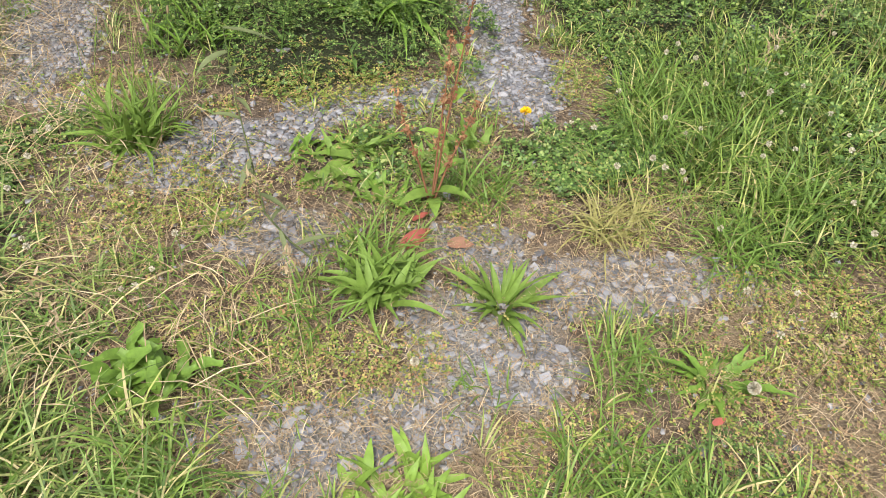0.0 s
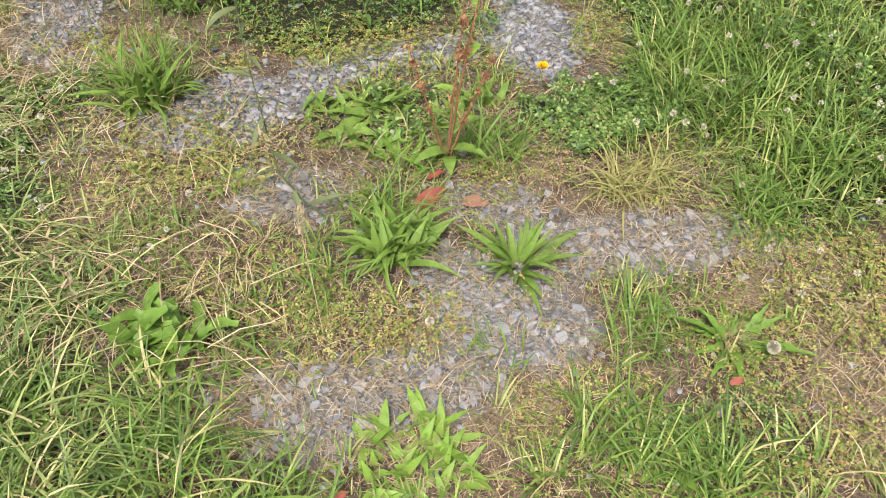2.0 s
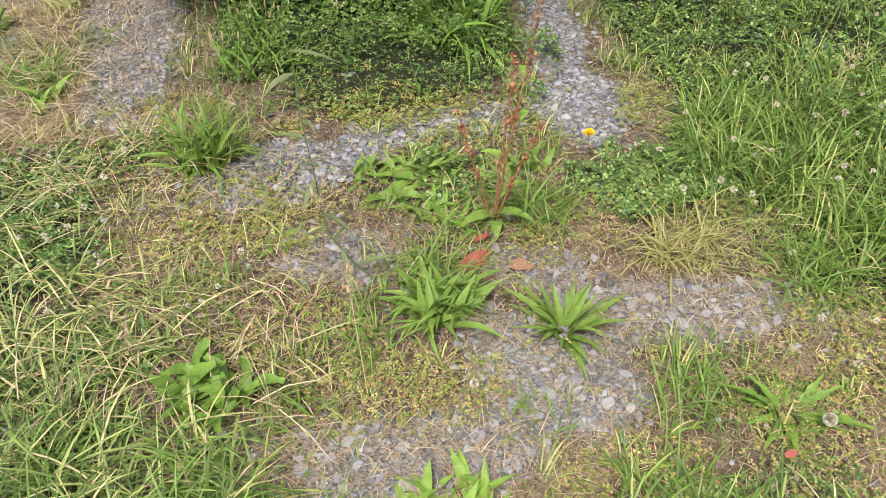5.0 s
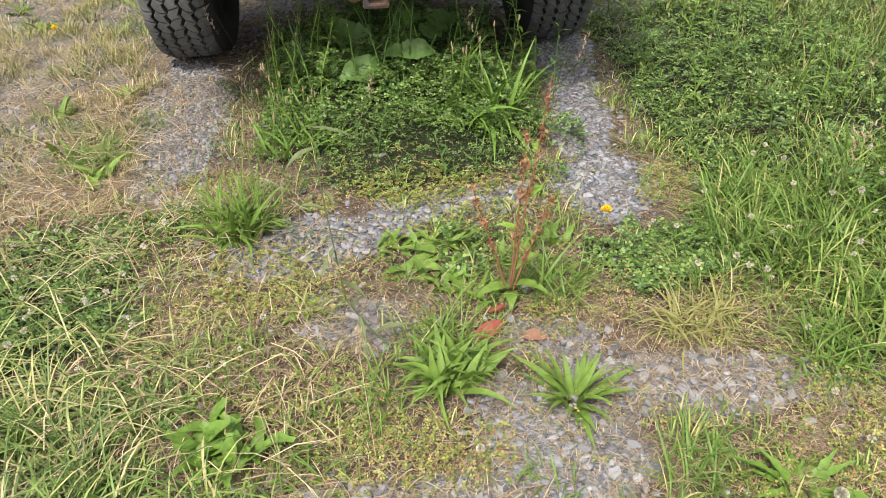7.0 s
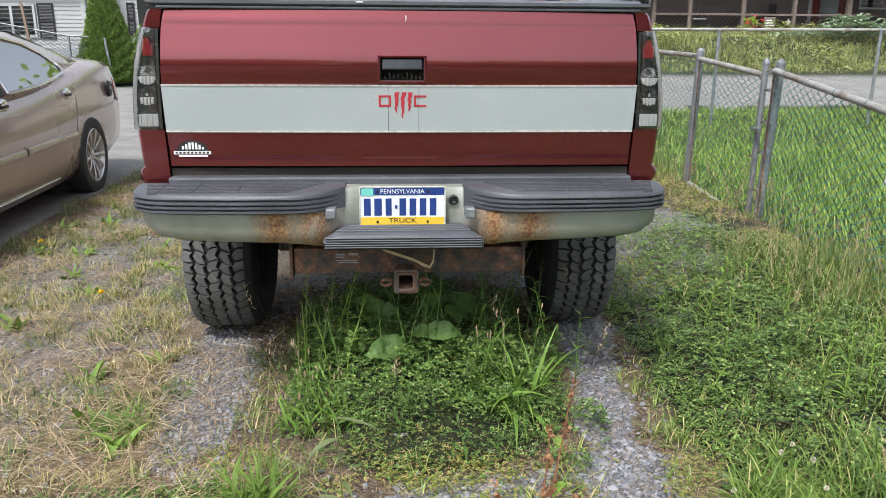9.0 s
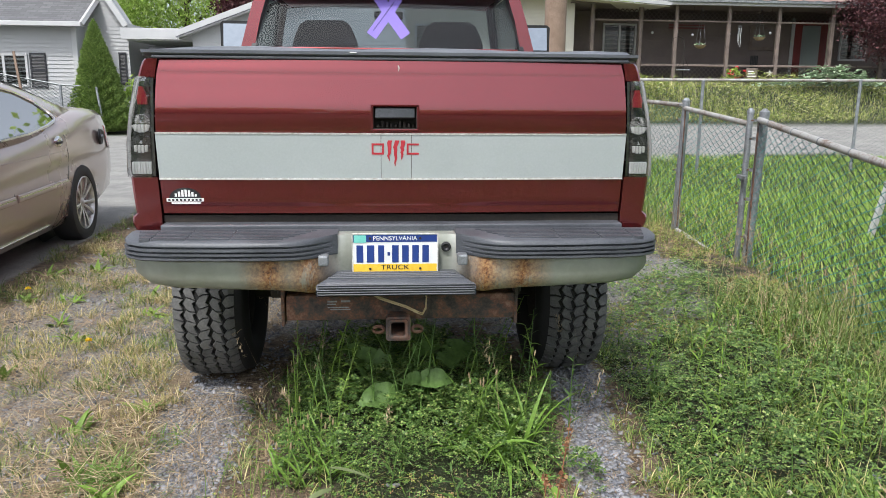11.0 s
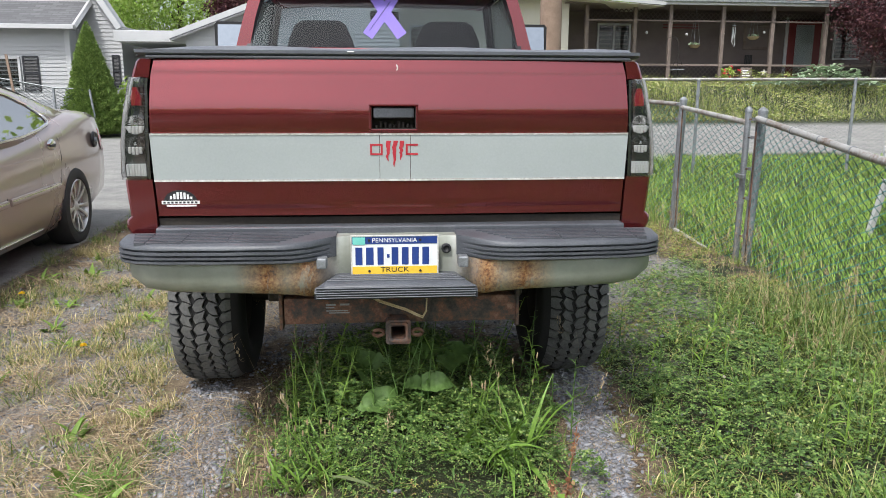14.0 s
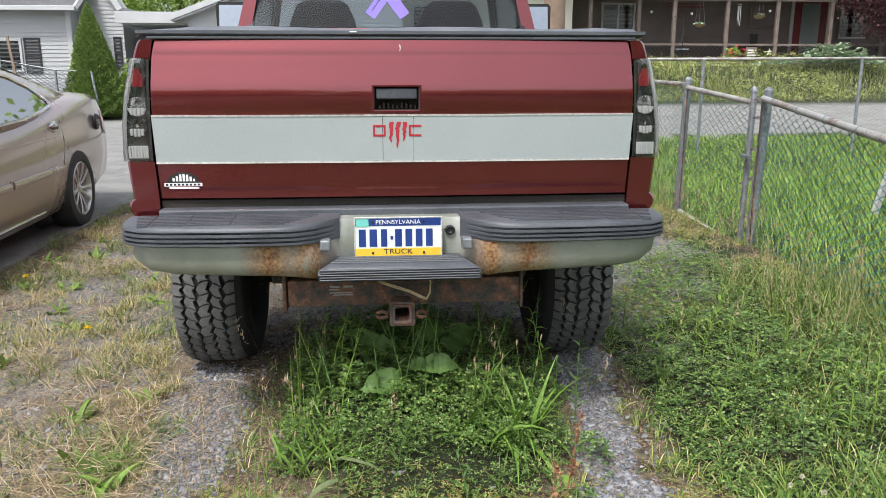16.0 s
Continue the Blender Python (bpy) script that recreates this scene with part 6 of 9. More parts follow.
def shutter(parent, x0, x1, z0, z1, y):
    fr = bmesh.new()
    for lo, hi in (((x0, z1 - 0.05), (x1, z1)), ((x0, z0), (x1, z0 + 0.05)), ((x0, z0 + 0.05), (x0 + 0.04, z1 - 0.05)), ((x1 - 0.04, z0 + 0.05), (x1, z1 - 0.05)), ((x0 + 0.04, (z0 + z1) / 2 - 0.03), (x1 - 0.04, (z0 + z1) / 2 + 0.03))):
        box(fr, (lo[0], y - 0.05, lo[1]), (hi[0], y - 0.018, hi[1]))
    s = part("shutter", fr, SHUTTER_BLACK, parent, "black louvred shutter")
    lv = bmesh.new()
    z = z0 + 0.06
    while z < z1 - 0.08:
        loft([[(x0 + 0.04, y - 0.045, z), (x1 - 0.04, y - 0.045, z)], [(x0 + 0.04, y - 0.022, z + 0.03), (x1 - 0.04, y - 0.022, z + 0.03)]], False, False, lv)
        z += 0.04
    tagged(part("louvres", lv, SHUTTER_BLACK, s), kind="stuff")


def white_house():
    h = root("white_house", "white vinyl-sided house with grey shingles and black shutters", "house", pose(0, 0, 0))
    y = 21.0
    # front wing
    bm = siding_wall(bmesh.new(), -18, -8.3, y, 0.95, 3.05)
    tagged(part("wall_front", bm, SIDING, h), kind="stuff")
    part("wall_core", boxed((-18, y + 0.004, 0.0), (-8.32, 27, 3.05)), SIDING, h)
    part("foundation", boxed((-18, y - 0.03, -0.1), (-8.25, y + 0.002, 0.95)), BLOCK, h, "grey block foundation")
    part("corner_board", boxed((-8.36, y - 0.045, 0.95), (-8.22, y + 0.05, 3.05), 0.006, 1), TRIM_WHITE, h)
    roof_slab("roof", (-18.3, y - 0.45, 2.98), (-7.95, y - 0.45, 2.98), (-7.75, y + 3.5, 5.3), (-18.3, y + 3.5, 5.3), 0.06, SHINGLE, h, "grey shingle roof")
    part("gutter", boxed((-18.3, y - 0.50, 2.90), (-7.93, y - 0.42, 3.03), 0.01, 1), TRIM_WHITE, h)
    part("soffit", boxed((-18.3, y - 0.42, 2.91), (-7.95, y + 0.0, 2.925)), TRIM_WHITE, h)
    part("rake_board", tube([(-7.93, y - 0.46, 2.96), (-7.73, y + 3.5, 5.28)], 0.08, 4), TRIM_WHITE, h)
    # gable behind it
    gy_ = y + 0.9
    e, pk = -7.05, -9.6

    def trim(z, x0, x1):
        return x0, min(x1, e - (z - 3.05) / 1.62) if z > 3.05 else x1
    tagged(part("wall_gable", siding_wall(bmesh.new(), -10.5, e, gy_, 0.6, 6.6, top=trim), SIDING, h), kind="stuff")
    part("wall_side", boxed((-10.5, gy_ + 0.004, 0.0), (e - 0.02, gy_ + 6, 3.1)), SIDING, h)
    part("gable_core", plate_poly([(-10.5, 3.0), (e - 0.02, 3.0), (e - 2.2, 6.6), (-10.5, 6.6)], gy_ + 0.004, gy_ + 0.9), SIDING, h)
    roof_slab("rake_board", (e + 0.12, gy_ - 0.40, 3.04), (e + 0.12, gy_ - 0.35, 3.04), (e - 2.1, gy_ - 0.35, 6.66), (e - 2.1, gy_ - 0.40, 6.66), 0.16, TRIM_WHITE, h)
    roof_slab("gable_soffit", (e + 0.10, gy_ - 0.347, 3.05), (e + 0.10, gy_ - 0.03, 3.05), (e - 2.1, gy_ - 0.03, 6.64), (e - 2.1, gy_ - 0.347, 6.64), 0.03, BLOCK, h)
    # windows
    window_unit(h, -11.6, -9.62, 1.22, 2.16, y, 2)
    shutter(h, -9.56, -9.12, 1.20, 2.18, y)
    shutter(h, -7.36, -7.14, 1.3, 2.25, gy_)
    # breezeway
    b = root("breezeway", "flat white-roofed breezeway between house and garage", "building")
    part("roof", boxed((-6.9, y + 0.2, 2.56), (-4.6, y + 5, 2.90), 0.01, 1), TRIM_WHITE, b)
    part("fascia", boxed((-7.05, y + 0.1, 2.60), (-4.9, y + 0.197, 2.92), 0.01, 1), TRIM_WHITE, b)
    tagged(part("back_wall", siding_wall(bmesh.new(), -7.2, -4.4, y + 3.2, 0.0, 2.55), BLOCK, b), kind="stuff")
    window_unit(b, -6.55, -5.75, 1.5, 2.2, y + 3.2, 1)
    part("post", boxed((-5.0, y + 0.25, 0.0), (-4.88, y + 0.37, 2.56)), TRIM_WHITE, b)
    # garage
    g = root("garage", "white-sided garage with a low gable roof", "garage")
    tagged(part("wall_front", siding_wall(bmesh.new(), -5.0, 1.2, y, 0.0, 3.9, top=lambda z, a, b_: (max(a, -5.45 + max(0, z - 2.62) / 0.385), b_)), SIDING, g), kind="stuff")
    part("core", boxed((-4.98, y + 0.004, 0.0), (1.2, y + 6, 2.6)), SIDING, g)
    roof_slab("roof", (-5.35, y - 0.35, 2.62), (-5.35, y + 6, 2.62), (1.2, y + 6, 5.1), (1.2, y - 0.35, 5.1), 0.22, TRIM_WHITE, g)
    roof_slab("shingles", (-5.38, y - 0.37, 2.645), (-5.38, y + 6, 2.645), (1.2, y + 6, 5.13), (1.2, y - 0.37, 5.13), 0.03, SHINGLE, g)


white_house()


def lattice(parent, x0, x1, z0, z1, y, pitch=0.16, w=0.022):
    """A diagonal lattice panel of thin slats, trimmed to its frame."""
    bm = bmesh.new()
    hgt = z1 - z0
    for d in (1, -1):
        k = x0 - hgt if d == 1 else x0
        while k < (x1 if d == 1 else x1 + hgt):
            a, b = (k, z0), (k + d * hgt, z1)
            pts = []
            t0, t1 = 0.0, 1.0
            dx = b[0] - a[0]
            lo, hi = sorted(((x0 - a[0]) / dx, (x1 - a[0]) / dx))
            t0, t1 = max(t0, lo), min(t1, hi)
            if t1 - t0 > 0.02:
                p, q = (a[0] + dx * t0, z0 + hgt * t0), (a[0] + dx * t1, z0 + hgt * t1)
                yy_ = y + (0.012 if d == 1 else 0.0)
                v = [bm.verts.new(c) for c in ((p[0] - w, yy_, p[1]), (p[0] + w, yy_, p[1]), (q[0] + w, yy_, q[1]), (q[0] - w, yy_, q[1]))]
                bm.faces.new(v)
            k += pitch
    bmesh.ops.solidify(bm, geom=bm.faces[:], thickness=0.008)
    return tagged(part("lattice_panel", bm, LATTICE, parent, "diagonal lattice panel"), kind="stuff")


def hanging_basket(x, y, z, drop):
    b = root("hanging_basket", "small pale hanging flower basket on the porch", "basket", pose(x, y, z), "baskets hung along the porch")
    part("bowl", lathe([(0.0, 0.06), (0.02, 0.12), (0.09, 0.19), (0.11, 0.20), (0.09, 0.17), (0.03, 0.10), (0.03, 0.001)], 14, "Z"), SEED_TAN, b, smooth=True)
    for k in range(3):
        t = 2 * math.pi * k / 3
        part("hanger", tube([(0.19 * math.cos(t), 0.19 * math.sin(t), 0.1), (0, 0, drop)], 0.006, 4), GALV, b)
    rng = random.Random(int(x * 10))
    bm = bmesh.new()
    for k in range(26):
        t, r = rng.uniform(0, 6.28), rng.uniform(0, 0.2)
        m = Matrix.Translation((r * math.cos(t), r * math.sin(t), 0.10 + rng.uniform(0, 0.08))) @ Euler((rng.uniform(-1, 1), rng.uniform(-1, 1), t)).to_matrix().to_4x4()
        bmesh.ops.create_grid(bm, x_segments=1, y_segments=1, size=0.03, matrix=m)
    part("plant", bm, HOSTA_LEAF, b)


def porch_house():
    z0 = 1.52
    h = root("porch_house", "brown porch house with a faded red metal roof", "house")
    yb = 25.4
    part("porch_floor", boxed((6.9, 22.9, 1.0), (22, yb, z0), 0.02, 1), WOOD_BROWN, h)
    tagged(part("back_wall", siding_wall(bmesh.new(), 6.9, 22, yb, z0, 4.3, 0.15), SIDING_TAUPE, h), kind="stuff")
    part("wall_core", boxed((6.9, yb + 0.004, 0.6), (22, 30, 4.3)), SIDING_TAUPE, h)
    part("porch_ceiling", boxed((6.7, 22.75, 4.02), (22.2, yb, 4.06)), SIDING_TAUPE, h)
    part("fascia", boxed((9.2, 22.62, 4.02), (22.3, 22.74, 4.20), 0.01, 1), TRIM_WHITE, h)
    part("gutter", boxed((9.2, 22.52, 4.10), (22.3, 22.617, 4.22), 0.02, 1), GALV, h)
    rf = []
    n = 90
    for k in range(n + 1):
        x = 6.6 + 15.8 * k / n
        dz = 0.03 if k % 3 == 0 else 0.0
        rf.append([(x, 22.50, 4.235 + dz), (x, 27.0, 5.75 + dz), (x, 27.0, 5.70 + dz), (x, 22.50, 4.19 + dz)])
    part("metal_roof", loft(rf), METAL_ROOF, h, "faded red ribbed metal roof")
    posts = [7.49, 9.14, 10.36, 12.2, 13.97, 15.9, 17.8, 19.7, 21.6]
    for x in posts:
        part("porch_post", boxed((x - 0.06, 22.94, z0), (x + 0.06, 23.06, 4.02), 0.008, 1), WOOD_BROWN, h)
    for a, b in zip(posts, posts[1:]):
        lattice(h, a + 0.06, b - 0.06, 3.56, 3.90, 23.0)
        part("frieze_rail", boxed((a + 0.06, 22.97, 3.51), (b - 0.06, 23.03, 3.558)), WOOD_BROWN, h)
        if a > 8:
            lattice(h, a + 0.06, b - 0.06, z0 + 0.02, 2.04, 23.0)
            part("hand_rail", boxed((a + 0.06, 22.95, 2.06), (b - 0.06, 23.05, 2.13), 0.01, 1), WOOD_BROWN, h)
    k = (yb + 2.85) / 25.85
    sx = lambda x: -0.157 + (x + 0.157) * k
    sz = lambda z: 1.413 + (z - 1.413) * k
    d = part("door", boxed((sx(14.55), yb - 0.07, z0), (sx(15.72), yb - 0.022, sz(3.62)), 0.01, 1), DOOR_RED, h, "maroon door with a tall glass pane")
    part("door_pane", boxed((sx(14.80), yb - 0.09, z0 + 0.35), (sx(15.45), yb - 0.074, sz(3.45))), HOUSE_PANE, d)
    part("door_backing", boxed((sx(14.80), yb - 0.0735, z0 + 0.35), (sx(15.45), yb - 0.0715, sz(3.45))), WHITE_INK, d)
    part("door_frame", boxed((sx(14.43), yb - 0.06, z0), (sx(14.54), yb - 0.019, sz(3.7))), TRIM_WHITE, h)
    part("door_frame", boxed((sx(15.73), yb - 0.06, z0), (sx(15.82), yb - 0.019, sz(3.7))), SIDING_CREAM, h)
    window_unit(h, sx(7.85), sx(9.0), sz(2.2), sz(3.42), yb, 1)
    window_unit(h, sx(16.2), sx(17.2), sz(2.3), sz(3.4), yb, 0)
    fm = part("wall_frame", boxed((sx(12.95), yb - 0.06, sz(2.62)), (sx(13.9), yb - 0.022, sz(3.42)), 0.01, 1), WOOD_BROWN, h)
    part("frame_board", boxed((sx(13.05), yb - 0.075, sz(2.72)), (sx(13.8), yb - 0.0605, sz(3.32))), SIDING_TAUPE, fm)
    bn = root("wall_banner", "striped dark red and tan board on the porch wall", "banner")
    for i in range(4):
        part("stripe", boxed((sx(10.1), yb - 0.05, sz(3.24) + 0.05 * i), (sx(11.35), yb - 0.022, sz(3.24) + 0.05 * i + 0.045)), DOOR_RED if i % 2 else WOOD_BROWN, bn)
    hanging_basket(11.34, 23.2, 2.66, 1.35)
    hanging_basket(13.42, 23.2, 2.95, 1.06)
    ch = root("wind_chime", "pale tubular wind chime hanging from the porch", "wind chime")
    part("top_disc", cyl(bmesh.new(), (12.66, 23.1, 3.40), (12.66, 23.1, 3.42), 0.07, 12), GALV, ch)
    part("cord", tube([(12.66, 23.1, 3.42), (12.66, 23.1, 4.02)], 0.005, 4), GALV, ch)
    for i in range(5):
        t = 2 * math.pi * i / 5
        part("chime_tube", tube([(12.66 + 0.05 * math.cos(t), 23.1 + 0.05 * math.sin(t), 3.36), (12.66 + 0.05 * math.cos(t), 23.1 + 0.05 * math.sin(t), 2.72 + 0.07 * i)], 0.011, 6), SIDING, ch)
    for x, z in ((9.6, 3.15), (11.0, 3.1), (12.3, 3.15), (13.75, 3.2)):
        lb = root("porch_bulb", "small white string-light bulb under the porch eave", "light bulb", pose(x, 23.1, z), "string of porch bulbs")
        bm = bmesh.new()
        bmesh.ops.create_uvsphere(bm, u_segments=10, v_segments=8, radius=0.045)
        part("bulb", bm, TRIM_WHITE, lb, smooth="all")
        part("cord", tube([(0, 0, 0.04), (0, 0, 4.02 - z)], 0.004, 4), BLACK_TRIM, lb)
    ck = root("shepherd_hook", "white bent-wire plant hook beside the porch", "plant hook")
    part("pole", tube([(10.25, 21.9, 1.2), (10.25, 21.9, 2.75), (10.18, 21.9, 2.9), (10.02, 21.9, 2.96), (9.86, 21.9, 2.9), (9.80, 21.9, 2.75)], 0.011, 6), STEEL_DARK, ck)
    part("feeder", boxed((10.05, 21.8, 1.90), (10.45, 22.0, 1.94), 0.01, 1), GALV, ck)
    part("hanger", tube([(10.05, 21.9, 1.95), (10.25, 21.9, 2.4), (10.45, 21.9, 1.95)], 0.008, 5), STEEL_DARK, ck)
    ch2 = root("porch_chair", "dark slatted chair on the porch", "chair")
    for i in range(5):
        part("back_slat", boxed((14.05 + 0.06 * i, 24.9, z0 + 0.45), (14.09 + 0.06 * i, 24.93, z0 + 1.0)), BLACK_TRIM, ch2)
    part("seat", boxed((14.0, 24.4, z0 + 0.40), (14.4, 24.9, z0 + 0.45), 0.01, 1), BLACK_TRIM, ch2)
    for px in (14.02, 14.36):
        for py in (24.43, 24.86):
            part("leg", boxed((px, py, z0), (px + 0.03, py + 0.03, z0 + 0.40)), BLACK_TRIM, ch2)
    sg = root("garden_sign", "small framed sign standing below the porch rail", "sign", pose(12.85, 22.4, float(land(12.85, 22.4))))
    part("board", boxed((-0.20, -0.015, 0.25), (0.20, 0.015, 0.60), 0.01, 1), WOOD_BROWN, sg)
    for i in range(3):
        part("bar", boxed((-0.14, -0.022, 0.32 + 0.08 * i), (0.14 - 0.04 * i, -0.0155, 0.36 + 0.08 * i)), WHITE_INK, sg)
    for px in (-0.15, 0.13):
        part("stake", boxed((px, -0.01, -0.05), (px + 0.02, 0.01, 0.26)), WOOD_BROWN, sg)
    sr = root("star_ornament", "pale five-pointed star ornament on the porch lattice", "ornament", pose(13.75, 22.9, 1.86))
    part("star", plate_poly([((0.12 if i % 2 == 0 else 0.05) * math.sin(math.pi * i / 5), (0.12 if i % 2 == 0 else 0.05) * math.cos(math.pi * i / 5)) for i in range(10)], -0.012, 0.012), SIDING_CREAM, sr)
    # cream wing beside the porch, seen past and through the cab
    w = root("cream_house_wing", "cream vinyl-sided wing with a white-edged roof", "house")
    tagged(part("wall_front", siding_wall(bmesh.new(), 0.9, 6.85, 22.9, 0.3, 4.45, 0.13), SIDING_CREAM, w), kind="stuff")
    part("core", boxed((0.9, 22.904, -0.1), (6.86, 29, 4.45)), SIDING_CREAM, w)
    roof_slab("eave_roof", (0.4, 21.9, 4.62), (9.75, 21.9, 4.02), (9.75, 26, 4.6), (0.4, 26, 5.2), 0.10, TRIM_WHITE, w, "white-edged eave")
    roof_slab("soffit", (0.5, 21.95, 4.50), (9.70, 21.95, 3.905), (9.70, 25.2, 4.0), (0.5, 25.2, 4.6), 0.02, SIDING_CREAM, w)
    window_unit(w, 1.6, 2.6, 2.0, 3.3, 22.9, 1)


porch_house()

pole = root("utility_pole", "weathered wooden utility pole beside the lane", "utility pole", pose(2.67, 8.5, 0))
part("shaft", lathe([(-0.2, 0.17), (1.0, 0.162), (4.0, 0.15), (8.5, 0.12), (8.52, 0.001)], 18, "Z"), POLE_WOOD, pole, smooth=True)
part("cross_arm", boxed((-1.1, -0.2, 7.8), (1.1, -0.08, 7.95), 0.01), POLE_WOOD, pole)
for px in (-0.95, 0.95):
    part("insulator", lathe([(7.95, 0.03), (8.02, 0.05), (8.08, 0.035), (8.12, 0.001)], 10, "Z"), BLOCK, pole, smooth=True).location = (px, -0.14, 0)


def leaf_cloud(name, centre, radii, count, size, mat_, parent, seed, shell=0.55, squash=1.0):
    """Many small leaves in clumps about a centre."""
    rng = np.random.default_rng(seed)
    nc = max(8, count // 60)
    d = rng.normal(size=(nc, 3))
    d /= np.linalg.norm(d, axis=1)[:, None]
    rr = shell + (1 - shell) * rng.random(nc) ** 0.5
    cc = d * rr[:, None]
    pick = rng.integers(0, nc, count)
    p = cc[pick] + rng.normal(scale=0.13, size=(count, 3))
    p = p * np.array(radii) + np.array(centre)
    a = rng.normal(size=(count, 3))
    a /= np.linalg.norm(a, axis=1)[:, None]
    b = np.cross(a, rng.normal(size=(count, 3)))
    b /= np.linalg.norm(b, axis=1)[:, None]
    s = size * rng.uniform(0.6, 1.3, count)[:, None]
    v = np.stack([p - a * s, p + b * s * 0.55, p + a * s, p - b * s * 0.55], 1).reshape(-1, 3)
    f = np.arange(count * 4).reshape(-1, 4)
    return pydata(name, v, f, mat_, parent)


def broadleaf_tree(name, label, x, y, height, radius, leaf, seed, count=9000, lsize=0.16, trunk_r=0.16, base=None):
    rng = random.Random(seed)
    z0 = float(land(x, y)) if base is None else base
    t = root(name, label, "tree", pose(x, y, z0))
    th = height * 0.42
    pts = [(0, 0, -0.1), (0.04, 0.02, th * 0.4), (-0.05, 0.04, th * 0.8), (0.05, -0.03, height * 0.75)]
    part("trunk", tube(pts, [trunk_r * 1.2, trunk_r, trunk_r * 0.8, trunk_r * 0.25], 10), BARK, t, smooth=True)
    for k in range(7):
        a = rng.uniform(0, 6.28)
        zb = rng.uniform(0.30, 0.62) * height
        r = radius * rng.uniform(0.55, 0.85)
        part("limb", tube([(0, 0, zb), (r * 0.5 * math.cos(a), r * 0.5 * math.sin(a), zb + 0.14 * height), (r * math.cos(a), r * math.sin(a), zb + 0.24 * height)], [trunk_r * 0.45, trunk_r * 0.28, trunk_r * 0.08], 6), BARK, t)
    leaf_cloud("crown", (0, 0, height * 0.64), (radius, radius, height * 0.40), count, lsize, leaf, t, seed, 0.35)
    return t


for k, (x, y, hh, r) in enumerate(((-19, 40, 10, 4.5), (-13.5, 38, 9.5, 4.2), (-9.5, 42, 11, 4.5), (-5.0, 44, 11, 4.6), (-1, 40, 9, 4.0), (4.5, 42, 10, 4.5), (12, 46, 11, 5), (20, 44, 11, 5))):
    broadleaf_tree("tree", "leafy green tree behind the houses", x, y, hh, r, TREE_LEAF, 20 + k, 25000 if -15 < x < 0 else 7000, 0.088 if -15 < x < 0 else 0.22, 0.22)
broadleaf_tree("red_maple", "dark red-leaved tree behind the garage", -5.5, 36, 6.0, 1.5, MAPLE_LEAF, 41, 14000, 0.08, 0.16)
broadleaf_tree("purple_maple", "purple-leaved ornamental tree in front of the porch", 17.7, 21.8, 4.0, 1.95, MAPLE_LEAF, 42, 20000, 0.05, 0.07)
# across the street, behind the walker
for k, (x, y, hh, r) in enumerate(((-16, -34, 5.5, 4.5), (-9, -37, 6.0, 4.5), (0.5, -36, 4.6, 4.2), (8, -38, 5.6, 4.6), (15, -35, 5.5, 4.6))):
    broadleaf_tree("tree", "leafy green tree across the street", x, y, hh, r, TREE_LEAF, 60 + k, 5000, 0.32, 0.22)


def spruce():
    x, y = -7.30, 19.6
    t = root("dwarf_spruce", "dense conical green dwarf spruce", "tree", pose(x, y, 0))
    part("trunk", tube([(0, 0, -0.05), (0, 0, 2.6)], [0.08, 0.02], 8), BARK, t)
    rng = np.random.default_rng(7)
    n = 42000
    z = 0.05 + 3.0 * (1 - np.sqrt(rng.random(n)))
    ang = rng.random(n) * 6.283
    lump = 1 + 0.07 * np.sin(ang * 5 + z * 4) + 0.11 * np.sin(ang * 11 - z * 9) * np.sin(z * 13 + ang * 3)
    rad = 0.84 * np.clip((3.02 - z) / 3.0, 0, 1) ** 0.82 * lump * (0.72 + 0.30 * rng.random(n) ** 0.5) * np.clip(z / 0.3 + 0.45, 0, 1)
    p = np.stack([rad * np.cos(ang), rad * np.sin(ang), z], 1)
    out = np.stack([np.cos(ang), np.sin(ang), 0.5 + 0.6 * rng.random(n)], 1) + rng.normal(scale=0.35, size=(n, 3))
    out /= np.linalg.norm(out, axis=1)[:, None]
    sd = np.cross(out, rng.normal(size=(n, 3)))
    sd /= np.linalg.norm(sd, axis=1)[:, None]
    L = rng.uniform(0.03, 0.07, n)[:, None]
    v = np.stack([p - sd * 0.016, p + sd * 0.016, p + out * L + sd * 0.004, p + out * L - sd * 0.004], 1).reshape(-1, 3)
    pydata("foliage", v, np.arange(n * 4).reshape(-1, 4), SPRUCE, t)
    part("inner_foliage", lathe([(0.1, 0.45), (0.4, 0.66), (1.2, 0.45), (2.2, 0.2), (2.9, 0.02)], 16, "Z"), SPRUCE, t)


spruce()
shrub = root("garden_shrub", "yellow-green leafy shrub beside the spruce", "shrub", pose(-6.35, 20.4, 0))
leaf_cloud("foliage", (0, 0, 0.75), (0.55, 0.5, 0.75), 2600, 0.06, TREE_LEAF, shrub, 88, 0.4)
part("stem", tube([(0, 0, -0.05), (0.05, 0, 0.9)], [0.04, 0.015], 6), BARK, shrub)

side = root("neighbour_fence", "sagging chain-link fence in front of the white house", "fence")
pp = [(-12.5, 19.2, 1.85), (-9.9, 19.2, 1.62), (-8.15, 19.2, 1.30), (-7.40, 19.2, 1.27)]
part("top_rail", tube(pp, 0.018, 8), WIRE_GREY, side)
for (x0, y0, z0_), (x1, y1, z1_) in zip(pp, pp[1:]):
    mesh_panel("wire_mesh", (x0, y0), (x1, y1), z0_ - 1.2, z1_ - 1.2, 1.19, WIRE_GREY, side, 0.085, 0.006)
for x, y, z in pp:
    post("post", x, y, -0.1, z, 0.036, side)
